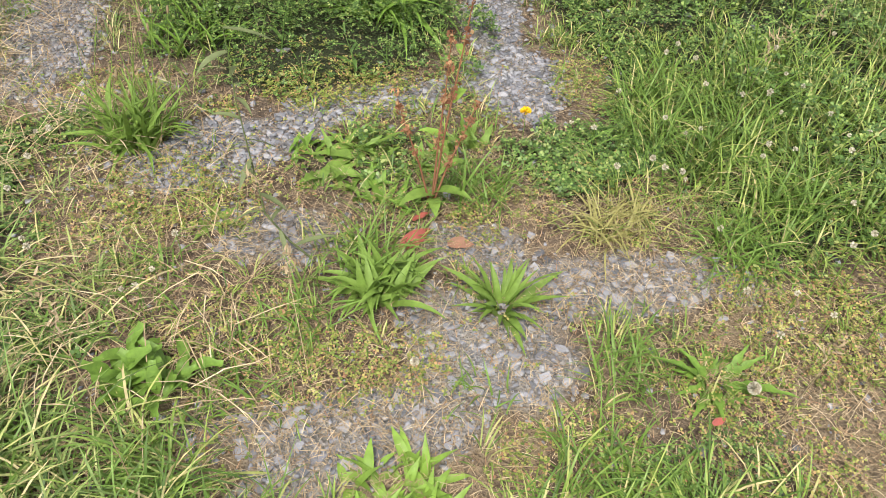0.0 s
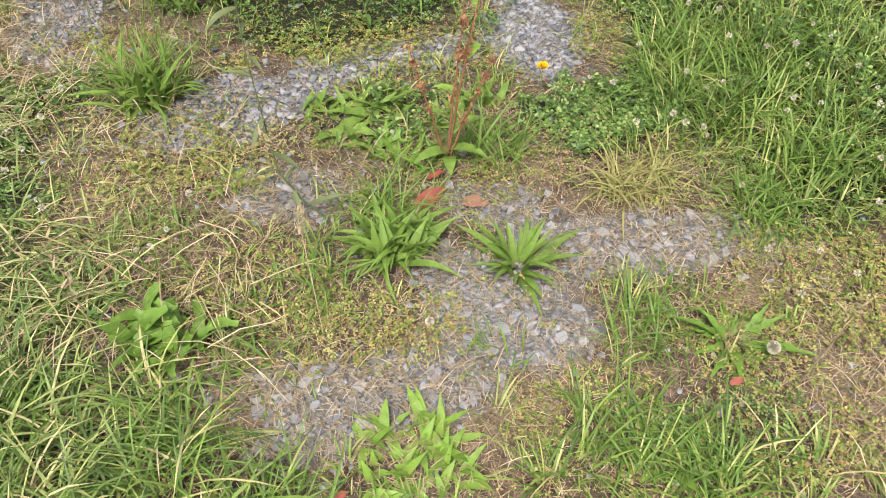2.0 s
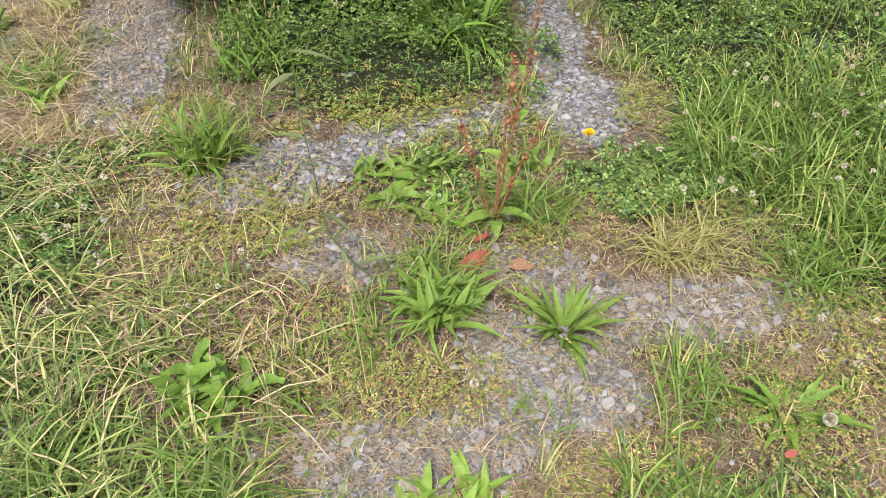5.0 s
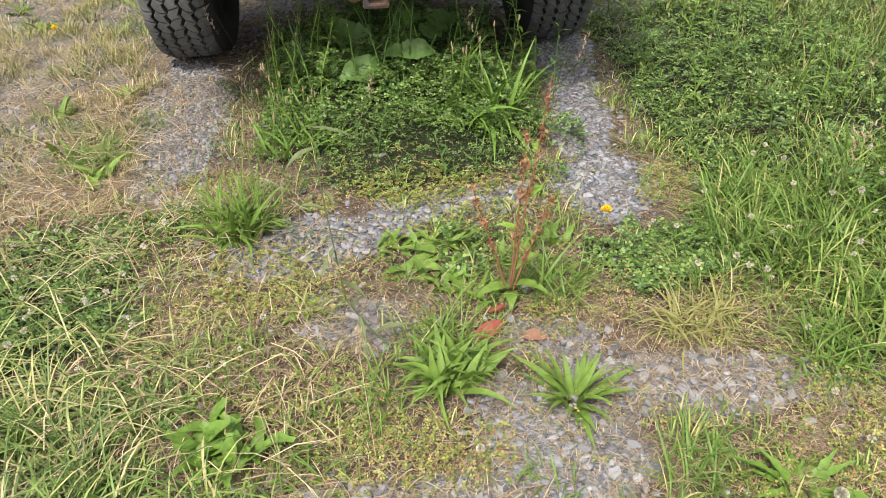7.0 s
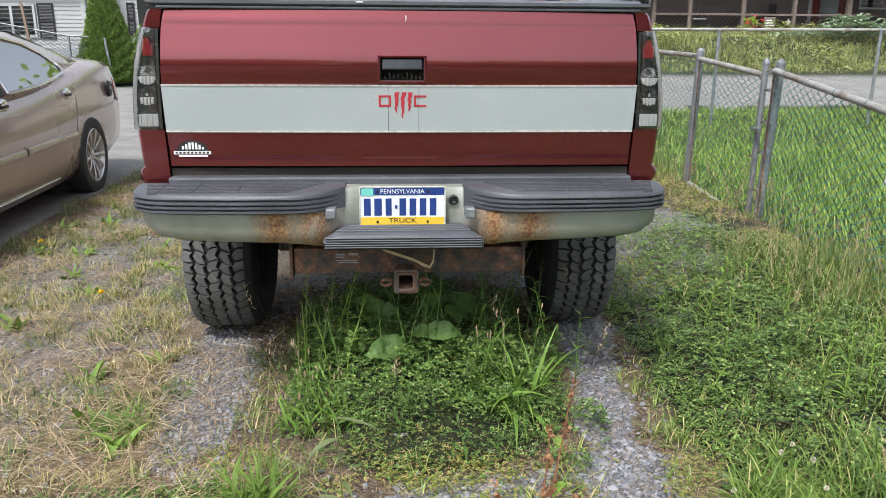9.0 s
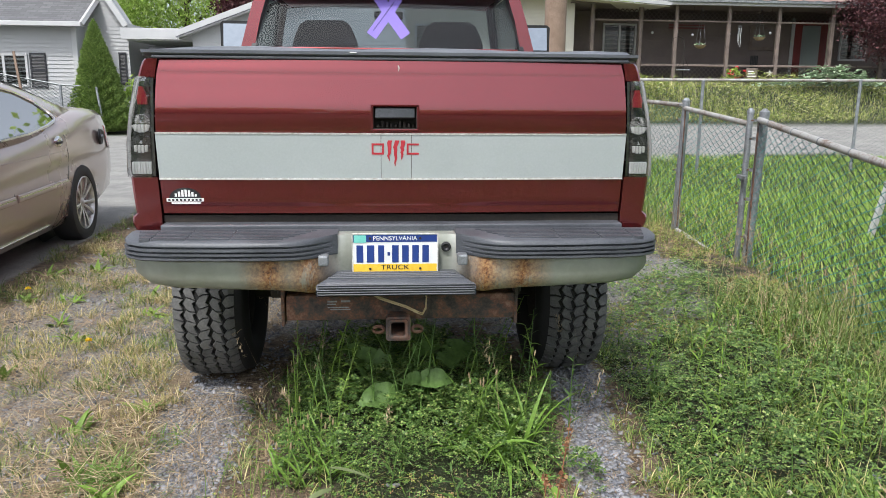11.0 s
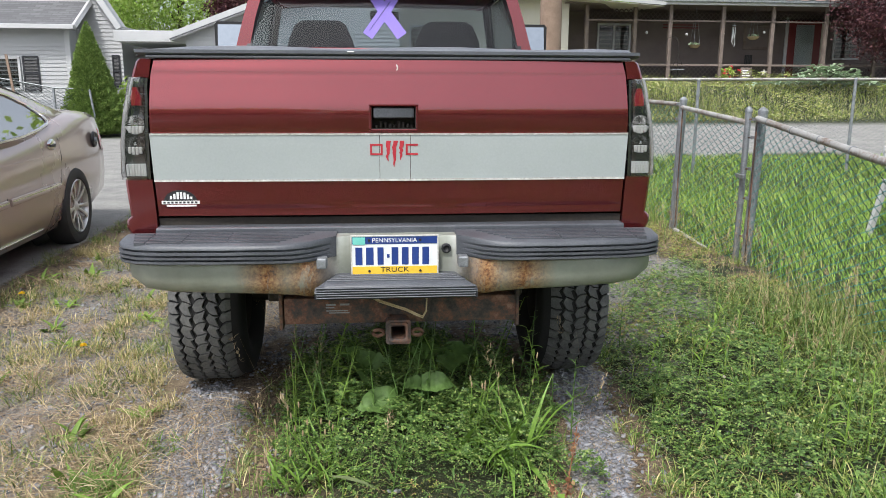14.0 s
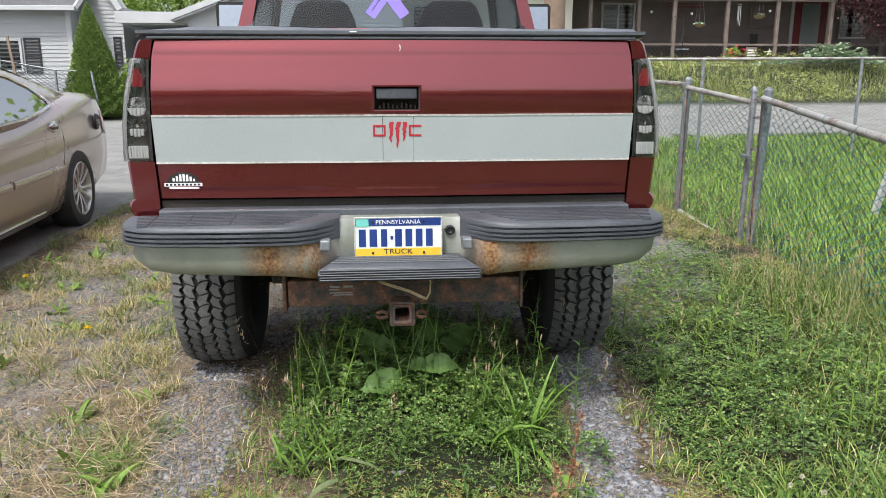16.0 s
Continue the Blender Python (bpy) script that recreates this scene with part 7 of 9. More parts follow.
post("leaning_post", -7.0, 18.9, -0.1, 1.25, 0.03, side, -6)

hostas = root("hosta_clump", "large pale hosta clump on the bank below the porch", "plant", pose(15.1, 21.4, float(land(15.1, 21.4))))


def hosta_leaves():
    rng = np.random.default_rng(31)
    n = 620
    c = np.stack([rng.normal(scale=0.95, size=n), rng.normal(scale=0.35, size=n), np.zeros(n)], 1)
    c[:, 2] = 0.15 + 0.62 * np.exp(-(c[:, 0] / 1.1) ** 2) * rng.random(n)
    ang = rng.random(n) * 6.283
    d = np.stack([np.cos(ang), np.sin(ang), rng.uniform(-0.3, 0.5, n)], 1)
    s = np.cross(d, np.array([0, 0, 1.0]))
    L = rng.uniform(0.15, 0.27, n)[:, None]
    v = np.stack([c, c + d * L * 0.5 + s * L * 0.36 + [0, 0, 0.03], c + d * L - np.array([0, 0, 0.03]), c + d * L * 0.5 - s * L * 0.36 + [0, 0, 0.03]], 1).reshape(-1, 3)
    pydata("leaves", v, np.arange(n * 4).reshape(-1, 4), HOSTA_LEAF, hostas)


hosta_leaves()
gera = root("potted_geranium", "red-flowering geranium below the porch rail", "plant", pose(12.3, 22.5, float(land(12.3, 22.5))))
part("pot", lathe([(0, 0.12), (0.22, 0.17), (0.24, 0.17), (0.22, 0.14), (0.22, 0.001)], 14, "Z"), WOOD_BROWN, gera)
leaf_cloud("leaves", (0, 0, 0.36), (0.36, 0.2, 0.24), 420, 0.05, TREE_LEAF, gera, 91, 0.2)
leaf_cloud("blooms", (0.05, -0.08, 0.46), (0.34, 0.18, 0.17), 60, 0.045, RED_BLOOM, gera, 92, 0.2)


def lawn_chair():
    """A moulded garden chair on the lawn beyond the fence."""
    z = float(land(4.9, 3.75))
    c = root("lawn_chair", "white moulded plastic chair standing on the lawn", "chair", pose(5.17, 3.78, z, 0, 0, 12))
    part("seat", loft([[(-0.24, y, h), (0.24, y, h), (0.24, y, h + 0.025), (-0.24, y, h + 0.025)] for y, h in ((-0.26, 0.36), (0.0, 0.345), (0.22, 0.34))]), TRIM_WHITE, c, smooth=True)
    for k in range(5):
        x = -0.20 + 0.10 * k
        part("back_slat", loft([[(x - 0.035, y, h), (x + 0.035, y, h), (x + 0.035, y + 0.02, h), (x - 0.035, y + 0.02, h)] for y, h in ((0.21, 0.36), (0.27, 0.58), (0.35, 0.86 - 0.02 * abs(k - 2)))]), TRIM_WHITE, c)
    part("back_rail", boxed((-0.25, 0.33, 0.82), (0.25, 0.36, 0.88), 0.01), TRIM_WHITE, c)
    for s in (-1, 1):
        part("armrest", boxed((s * 0.25, -0.27, 0.545), (s * 0.31, 0.28, 0.570), 0.008), TRIM_WHITE, c)
        part("front_leg", loft([[(s * 0.33 - 0.03, -0.28, 0.0), (s * 0.33 + 0.03, -0.28, 0.0), (s * 0.33 + 0.03, -0.24, 0.0), (s * 0.33 - 0.03, -0.24, 0.0)], [(s * 0.28 - 0.025, -0.26, 0.55), (s * 0.28 + 0.025, -0.26, 0.55), (s * 0.28 + 0.025, -0.22, 0.55), (s * 0.28 - 0.025, -0.22, 0.55)]]), TRIM_WHITE, c)
        part("rear_leg", loft([[(s * 0.32 - 0.03, 0.33, 0.0), (s * 0.32 + 0.03, 0.33, 0.0), (s * 0.32 + 0.03, 0.37, 0.0), (s * 0.32 - 0.03, 0.37, 0.0)], [(s * 0.27 - 0.025, 0.24, 0.55), (s * 0.27 + 0.025, 0.24, 0.55), (s * 0.27 + 0.025, 0.28, 0.55), (s * 0.27 - 0.025, 0.28, 0.55)]]), TRIM_WHITE, c)


lawn_chair()
stake = root("wooden_stake", "pale wooden stake leaning by the neighbour's fence", "stake", pose(-9.10, 19.05, 0))
part("shaft", loft([[(x - 0.03, -0.02, z), (x + 0.03, -0.02, z), (x + 0.03, 0.02, z), (x - 0.03, 0.02, z)] for x, z in ((0.06, -0.1), (0.0, 1.2), (-0.09, 2.15))]), POLE_WOOD, stake)

# ---- vegetation ----
RNG = np.random.default_rng(11)


def scatter(n, x0, x1, y0, y1, chance):
    """n tries over a rectangle, kept by chance(x, y)."""
    x, y = RNG.uniform(x0, x1, n), RNG.uniform(y0, y1, n)
    keep = RNG.random(n) < chance(x, y)
    return x[keep], y[keep]


def blades(name, x, y, z, length, width, elev, droop, azim, material, label, category, parent=None, seg=3):
    """Curved tapering blades, one strip each."""
    n = len(x)
    p = np.stack([x, y, z], 1)
    h = np.stack([np.cos(azim), np.sin(azim), np.zeros(n)], 1)
    s = np.stack([-np.sin(azim), np.cos(azim), np.zeros(n)], 1)
    rows = []
    ang = np.array(elev, dtype=float).copy()
    step = (np.asarray(length) / seg)
    for k in range(seg + 1):
        t = k / seg
        w = np.asarray(width) * (0.75 if k == 0 else 1.0 if k < seg else 0.08) * (1 - 0.35 * t)
        rows.append(np.stack([p - s * w[:, None] * 0.5, p + s * w[:, None] * 0.5], 1))
        d = h * np.cos(ang)[:, None] + np.array([0, 0, 1.0]) * np.sin(ang)[:, None]
        p = p + d * step[:, None]
        ang = ang - np.asarray(droop) / seg
    v = np.stack(rows, 1)
    v[:, 1:, :, 2] = np.maximum(v[:, 1:, :, 2], land(v[:, 1:, :, 0], v[:, 1:, :, 1]) + 0.004)
    m = 2 * (seg + 1)
    base = (np.arange(n) * m)[:, None]
    f = np.concatenate([base + np.array([2 * k, 2 * k + 1, 2 * k + 3, 2 * k + 2]) for k in range(seg)], 0)
    ob = pydata(name, v.reshape(-1, 3), f, material, parent, smooth="all")
    return tagged(ob, label, category, kind="stuff")


def tufts(cx, cy, per, spread, rnd=RNG):
    """Blade bases grouped about tuft centres."""
    i = np.repeat(np.arange(len(cx)), per)
    a = rnd.random(len(i)) * 6.283
    r = spread[i] * np.sqrt(rnd.random(len(i)))
    return cx[i] + r * np.cos(a), cy[i] + r * np.sin(a), a, i


def not_track(x, y):
    wheel = ((np.abs(np.abs(x) - 0.85) < 0.24) & (y > 0.60) & (y < 1.30))
    return ~wheel


def lush_zone(x, y):
    """Tall grass: the right verge close by, and the long sward at the left."""
    r = verge_zone(x, y) * (1 - 0.85 * smoothstep(-0.85, -0.45, y) * (1 - smoothstep(1.5, 1.9, x)))
    l_ = np.maximum(patches(x, y, ((-0.62, -1.95, 0.38, 0.26, 0, 1.0), (-1.05, -1.70, 0.35, 0.50, 0, 0.9), (-0.85, -1.42, 0.30, 0.25, 0, 0.6), (0.40, -2.16, 0.20, 0.10, 0, 0.6), (0.62, -2.18, 0.18, 0.12, 0, 0.6))), 0.5 * smoothstep(-2.25, -2.6, y) * (1 - smoothstep(-2.7, -3.4, y)))
    return np.maximum(r, l_)


def bare_spots(x, y):
    """Where single plants, the moss and the gravel keep the grass away."""
    keep = 1 - 0.97 * np.clip(gravel_zone(x, y) * 1.35, 0, 1)
    keep = keep * (1 - 0.75 * patches(x, y, MOSSES)) * (1 - 0.95 * patches(x, y, ((-0.47, -1.68, 0.13, 0.11, 0, 1.0), (0.07, -1.53, 0.17, 0.13, 0, 1.0), (0.0, -2.08, 0.14, 0.10, 0, 0.9))))
    return keep


def grass_chance(x, y):
    g = 0.10 + 0.42 * smoothstep(0.35, 0.75, value_noise(x, y, 5, 21)) + 0.20 * value_noise(x, y, 12, 22)
    g = g + 0.60 * lush_zone(x, y)
    g = g * bare_spots(x, y) * (1 - 0.6 * straw_zone(x, y)) * (1 - 0.68 * patches(x, y, LEAFY))
    g = g * (1 - 0.80 * smoothstep(-0.60, -0.90, x) * smoothstep(-0.75, -0.45, y))
    return np.clip(g, 0, 1) * not_track(x, y) * ~((np.abs(x) < 1.0) & (y > 0.75))


def lay_grass():
    # the near sward in tufts
    x, y = scatter(10500, -2.4, 2.7, -4.2, 1.7, lambda u, v: grass_chance(u, v) * (1 - 0.75 * smoothstep(-2.5, -4.0, v)))
    n = len(x)
    per = RNG.integers(8, 20, n)
    bx, by, a, i = tufts(x, y, per, RNG.uniform(0.012, 0.05, n))
    lush = lush_zone(x, y)
    tall = (0.050 + 0.045 * value_noise(x, y, 3, 31) + 0.085 * lush * (0.6 + 0.7 * value_noise(x, y, 6, 32)))[i]
    m = len(bx)
    L = tall * RNG.uniform(0.5, 1.5, m)
    lay = np.where((bx < -0.3) & (by < -0.7), 0.55, 0.28)
    el = np.where(RNG.random(m) < lay, RNG.uniform(0.1, 0.8, m), RNG.uniform(0.8, 1.45, m))
    wide = RNG.uniform(0.0024, 0.0050, m) * (1 + 0.35 * lush[i])
    az = a + RNG.normal(scale=0.5, size=m)
    left = bx < -0.55
    for sel, mt, nm, lb in ((~left, GRASS, "grass", "mixed green grass over the gravel"), (left, GRASS_DULL, "left_grass", "dull blue-green grass beside the clover")):
        blades(nm, bx[sel], by[sel], land(bx[sel], by[sel]) - 0.003, L[sel], wide[sel], el[sel], RNG.uniform(0.4, 2.0, sel.sum()), az[sel], mt, lb, "grass", seg=4)
    # long windrowed blades lying over one another on the left
    x, y = scatter(6200, -2.0, -0.1, -3.2, -0.65, lambda u, v: np.clip(0.9 * np.maximum(lush_zone(u, v), 0.45 * patches(u, v, LEAFY)) * bare_spots(u, v) * smoothstep(-0.15, -0.4, u), 0, 1))
    m = len(x)
    blades("long_grass", x, y, land(x, y) + RNG.uniform(0.0, 0.06, m), RNG.uniform(0.08, 0.24, m), RNG.uniform(0.003, 0.0058, m), RNG.uniform(0.1, 0.9, m), RNG.uniform(0.3, 1.5, m), RNG.choice([0.3, 2.9, 3.5, 5.6], m) + RNG.normal(scale=0.6, size=m), GRASS_DULL, "long flattened green grass", "grass", seg=4)
    # verge along the fence: taller and paler
    x, y = scatter(5200, 1.2, 3.0, -2.6, 6.0, lambda u, v: 0.8 * smoothstep(1.75, 2.4, u) * (0.25 + 0.75 * value_noise(u, v, 3, 41)) * (1 - 0.9 * gravel_zone(u, v)) * (1 - 0.85 * smoothstep(1.6, 2.4, v) * (1 - smoothstep(2.5, 2.75, u))))
    n = len(x)
    bx, by, a, i = tufts(x, y, RNG.integers(5, 13, n), RNG.uniform(0.02, 0.07, n))
    m = len(bx)
    blades("verge_grass", bx, by, land(bx, by) - 0.003, RNG.uniform(0.10, 0.34, m) * (1 - 0.72 * smoothstep(1.2, 2.2, by) * (1 - smoothstep(4.2, 5.0, by))), RNG.uniform(0.0022, 0.0048, m), RNG.uniform(0.9, 1.5, m), RNG.uniform(0.2, 1.2, m), a + RNG.normal(scale=0.6, size=m), GRASS_PALE, "tall pale grass along the fence", "grass")
    # lawn behind the fence
    x, y = scatter(64000, 2.9, 14, 0.2, 12.3, lambda u, v: 0.9 * smoothstep(0, 3.0, v + 0.8 * (u - 2.9)) * (1 - smoothstep(9, 14, u)))
    m = len(x)
    blades("lawn_grass", x, y, land(x, y) - 0.003, RNG.uniform(0.05, 0.17, m), RNG.uniform(0.006, 0.012, m), RNG.uniform(0.35, 1.4, m), RNG.uniform(0.2, 1.2, m), RNG.random(m) * 6.283, LAWN, "bright unmown lawn behind the fence", "grass", seg=2)
    x, y = scatter(26000, 2.75, 7.0, -1.5, 7.0, lambda u, v: smoothstep(2.75, 3.05, u) * (0.5 + 0.5 * value_noise(u, v, 3, 44)))
    m = len(x)
    blades("lawn_grass", x, y, land(x, y) - 0.003, RNG.uniform(0.06, 0.20, m), RNG.uniform(0.004, 0.008, m), RNG.uniform(0.4, 1.5, m), RNG.uniform(0.2, 1.2, m), RNG.random(m) * 6.283, LAWN, "bright unmown lawn just behind the fence", "grass", seg=2)
    # bank below the porch
    x, y = scatter(42000, 3.0, 24, 18.7, 22.9, lambda u, v: 0.55 + 0.45 * value_noise(u, v, 1.2, 43))
    m = len(x)
    blades("bank_grass", x, y, land(x, y) - 0.01, RNG.uniform(0.15, 0.55, m) * (0.35 + 1.1 * value_noise(x, y, 0.9, 46)) * np.where(y > 21.4, 0.75, 1.0), RNG.uniform(0.007, 0.016, m), RNG.uniform(0.3, 1.5, m), RNG.uniform(0.2, 2.0, m), RNG.random(m) * 6.283, BANK, "tall straggling grass on the bank", "grass", seg=2)
    # yard and lawn going on behind the walker
    x, y = scatter(5200, -2.5, 3.0, -10.0, -3.2, lambda u, v: np.clip(0.15 + 0.85 * value_noise(u, v, 1.5, 47) - 0.05 * (-3.2 - v), 0, 1))
    n = len(x)
    bx, by, a, i = tufts(x, y, RNG.integers(5, 12, n), RNG.uniform(0.03, 0.10, n))
    m = len(bx)
    blades("back_yard_grass", bx, by, land(bx, by) - 0.003, RNG.uniform(0.06, 0.18, m), RNG.uniform(0.004, 0.008, m), RNG.uniform(0.5, 1.5, m), RNG.uniform(0.3, 1.6, m), a, GRASS, "patchy grass further back in the yard", "grass", seg=2)
    x, y = scatter(17000, 2.75, 12.0, -10.0, 1.5, lambda u, v: 0.3 + 0.7 * value_noise(u, v, 1.5, 48))
    m = len(x)
    blades("lawn_grass", x, y, land(x, y) - 0.003, RNG.uniform(0.08, 0.24, m), RNG.uniform(0.007, 0.014, m), RNG.uniform(0.8, 1.5, m), RNG.uniform(0.2, 1.2, m), RNG.random(m) * 6.283, LAWN, "unmown lawn further along the fence", "grass", seg=2)
    # flattened dead strands over the green on the left
    x, y = scatter(4200, -2.0, -0.25, -2.4, -0.55, lambda u, v: np.clip(1.3 * value_noise(u, v, 2.5, 49) - 0.3 + 0.5 * blob(u, v, -1.05, -0.80, 0.4, 0.3), 0, 1))
    m = len(x)
    blades("dead_grass", x, y, land(x, y) + RNG.uniform(0.02, 0.07, m), RNG.uniform(0.06, 0.19, m), RNG.uniform(0.0018, 0.0038, m), RNG.uniform(-0.1, 0.5, m), RNG.uniform(0.1, 1.1, m), RNG.normal(0.6, 0.9, m) + 3.14159 * RNG.integers(0, 2, m), STRAW, "pale dead grass lying over the sward", "straw", seg=2)
    # sprigs of grass in loose drifts along the asphalt and the dry verge
    x, y = scatter(5600, -3.0, -0.85, -0.6, 9.0, lambda u, v: np.clip(2.6 * (value_noise(u, v, 2.6, 51) - 0.40) + 1.2 * (value_noise(u, v, 7, 52) - 0.55), 0, 1) * (1 - asphalt_zone(u, v)) * not_track(u, v) * (1 - 0.8 * blob(u, v, -0.80, 0.35, 0.22, 1.0, 4)))
    n = len(x)
    bx, by, a, i = tufts(x, y, RNG.integers(7, 18, n), RNG.uniform(0.015, 0.06, n))
    m = len(bx)
    blades("roadside_grass", bx, by, land(bx, by) - 0.003, RNG.uniform(0.03, 0.11, m), RNG.uniform(0.003, 0.006, m), RNG.uniform(0.3, 1.3, m), RNG.uniform(0.3, 1.4, m), a, GRASS_PALE, "short roadside grass and weeds", "grass", seg=2)
    # olive stubble in tight standing tufts on the dry verge
    x, y = scatter(2600, -2.5, -0.9, -0.6, 4.5, lambda u, v: smoothstep(0.52, 0.78, 0.6 * value_noise(u, v, 2.9, 54) + 0.4 * value_noise(u, v, 9, 55)) * (1 - asphalt_zone(u, v)) * not_track(u, v))
    n = len(x)
    bx, by, a, i = tufts(x, y, RNG.integers(14, 32, n), RNG.uniform(0.015, 0.05, n))
    m = len(bx)
    blades("stubble", bx, by, land(bx, by) - 0.003, RNG.uniform(0.025, 0.10, m), RNG.uniform(0.0022, 0.0042, m), RNG.uniform(0.5, 1.45, m), RNG.uniform(0.3, 1.6, m), a + RNG.normal(scale=0.4, size=m), STUBBLE, "olive and straw-coloured stubble on the dry verge", "grass", seg=2)
    # dry straw lying flat
    x, y = scatter(60000, -2.4, 1.9, -2.7, 2.2, lambda u, v: np.clip(0.75 * straw_zone(u, v) ** 1.5 + 0.12 * (1 - green_zone(u, v)) + 0.12 * blob(u, v, -0.9, -1.5, 0.9, 1.0), 0, 1) * (0.2 + 0.8 * smoothstep(0.3, 0.7, value_noise(u, v, 6, 61))) * not_track(u, v))
    m = len(x)
    blades("straw", x, y, land(x, y) + RNG.uniform(0.003, 0.035, m), RNG.uniform(0.025, 0.11, m) * (1 - 0.35 * gravel_zone(x, y)), RNG.uniform(0.0009, 0.0022, m), RNG.uniform(-0.2, 0.7, m), RNG.uniform(0.2, 1.4, m), RNG.random(m) * 6.283, STRAW, "dry cut straw lying on the ground", "straw", seg=3)

    def mat(u, v):
        """Drifts of hay over the left verge."""
        return smoothstep(0.42, 0.70, 0.65 * value_noise(u, v, 2.2, 63) + 0.35 * value_noise(u, v, 6, 66) + 0.22 * blob(u, v, -1.25, -0.30, 0.55, 0.35)) * (1 - asphalt_zone(u, v)) * not_track(u, v) * (1 - 0.6 * blob(u, v, -0.80, 0.35, 0.20, 1.0, 4)) * smoothstep(-0.68, -0.52, v + 0.12 * (u + 1))
    x, y = scatter(14000, -2.5, -0.6, -0.75, 4.0, mat)
    m = len(x)
    way = 2.9 + 1.6 * (value_noise(x, y, 1.6, 67) - 0.5) + RNG.normal(scale=0.9, size=m)
    blades("straw_bundle", x, y, land(x, y) + RNG.uniform(0.005, 0.05, m), RNG.uniform(0.05, 0.20, m), RNG.uniform(0.0018, 0.0040, m), RNG.uniform(-0.1, 0.45, m), RNG.uniform(0.0, 0.9, m), way, STRAW, "long swathes of dry hay", "straw", seg=3)
    x, y = scatter(9500, -2.5, -0.75, -0.6, 4.5, lambda u, v: np.clip(0.10 + 0.9 * value_noise(u, v, 3.5, 65), 0, 1) * (1 - asphalt_zone(u, v)) * (1 - 0.75 * blob(u, v, -0.80, 0.35, 0.22, 1.0, 4)) * not_track(u, v))
    m = len(x)
    blades("dry_thatch", x, y, land(x, y) + RNG.uniform(0.003, 0.030, m), RNG.uniform(0.04, 0.15, m), RNG.uniform(0.0018, 0.0040, m), RNG.uniform(-0.1, 0.4, m), RNG.uniform(0.0, 0.6, m), RNG.random(m) * 6.283, LITTER, "tan thatch and dead grass on the verge", "straw", seg=2)
    # fine litter over all the bare ground
    x, y = scatter(75000, -2.0, 1.5, -2.6, 1.0, lambda u, v: (0.85 - 0.6 * green_zone(u, v) - 0.35 * patches(u, v, BARE[2:7])) * not_track(u, v))
    m = len(x)
    blades("litter", x, y, land(x, y) + RNG.uniform(0.002, 0.012, m), RNG.uniform(0.008, 0.045, m), RNG.uniform(0.0012, 0.0034, m), RNG.uniform(-0.1, 0.7, m), RNG.uniform(0.0, 0.5, m), RNG.random(m) * 6.283, LITTER, "fine dry plant litter on the ground", "litter", seg=1)
    # bleached fibres matted over the near gravel
    x, y = scatter(30000, -0.7, 1.2, -2.35, -0.95, lambda u, v: np.clip(0.25 + 0.75 * value_noise(u, v, 5, 64), 0, 1) * (1 - 0.7 * blob(u, v, -0.25, -0.90, 0.32, 0.19, 20)))
    m = len(x)
    blades("thatch", x, y, land(x, y) + RNG.uniform(0.003, 0.016, m), RNG.uniform(0.012, 0.05, m), RNG.uniform(0.0008, 0.0018, m), RNG.uniform(-0.1, 0.6, m), RNG.uniform(0.0, 1.2, m), RNG.random(m) * 6.283, STRAW, "bleached plant fibres matted over the gravel", "straw", seg=2)
    # green and tan stems with seed heads
    x, y = scatter(1100, -2.2, 2.9, -2.4, 4.0, lambda u, v: 0.08 + 0.8 * smoothstep(1.3, 2.2, u) + 0.9 * blob(u, v, -0.48, 0.1, 0.22, 0.6) + 0.6 * blob(u, v, 0.55, 0.3, 0.2, 0.4))
    m = len(x)
    hh = RNG.uniform(0.22, 0.50, m)
    az = RNG.random(m) * 6.283
    blades("seed_stems", x, y, land(x, y), hh, RNG.uniform(0.0016, 0.0026, m), RNG.uniform(1.15, 1.5, m), RNG.uniform(0.1, 0.5, m), az, SEED_TAN, "thin tan grass stems gone to seed", "grass")
    i = np.repeat(np.arange(m), 24)
    t = RNG.uniform(0.78, 1.0, len(i))
    px = x[i] + np.cos(az[i]) * hh[i] * t * 0.30 + RNG.normal(scale=0.006, size=len(i))
    py = y[i] + np.sin(az[i]) * hh[i] * t * 0.30 + RNG.normal(scale=0.006, size=len(i))
    pz = land(x[i], y[i]) + hh[i] * t * 0.93
    blades("seed_heads", px, py, pz, RNG.uniform(0.010, 0.026, len(i)), RNG.uniform(0.003, 0.006, len(i)), RNG.uniform(0.2, 1.4, len(i)), RNG.uniform(0, 0.5, len(i)), RNG.random(len(i)) * 6.283, SEED_TAN, "tan grass seed heads", "grass", seg=2)


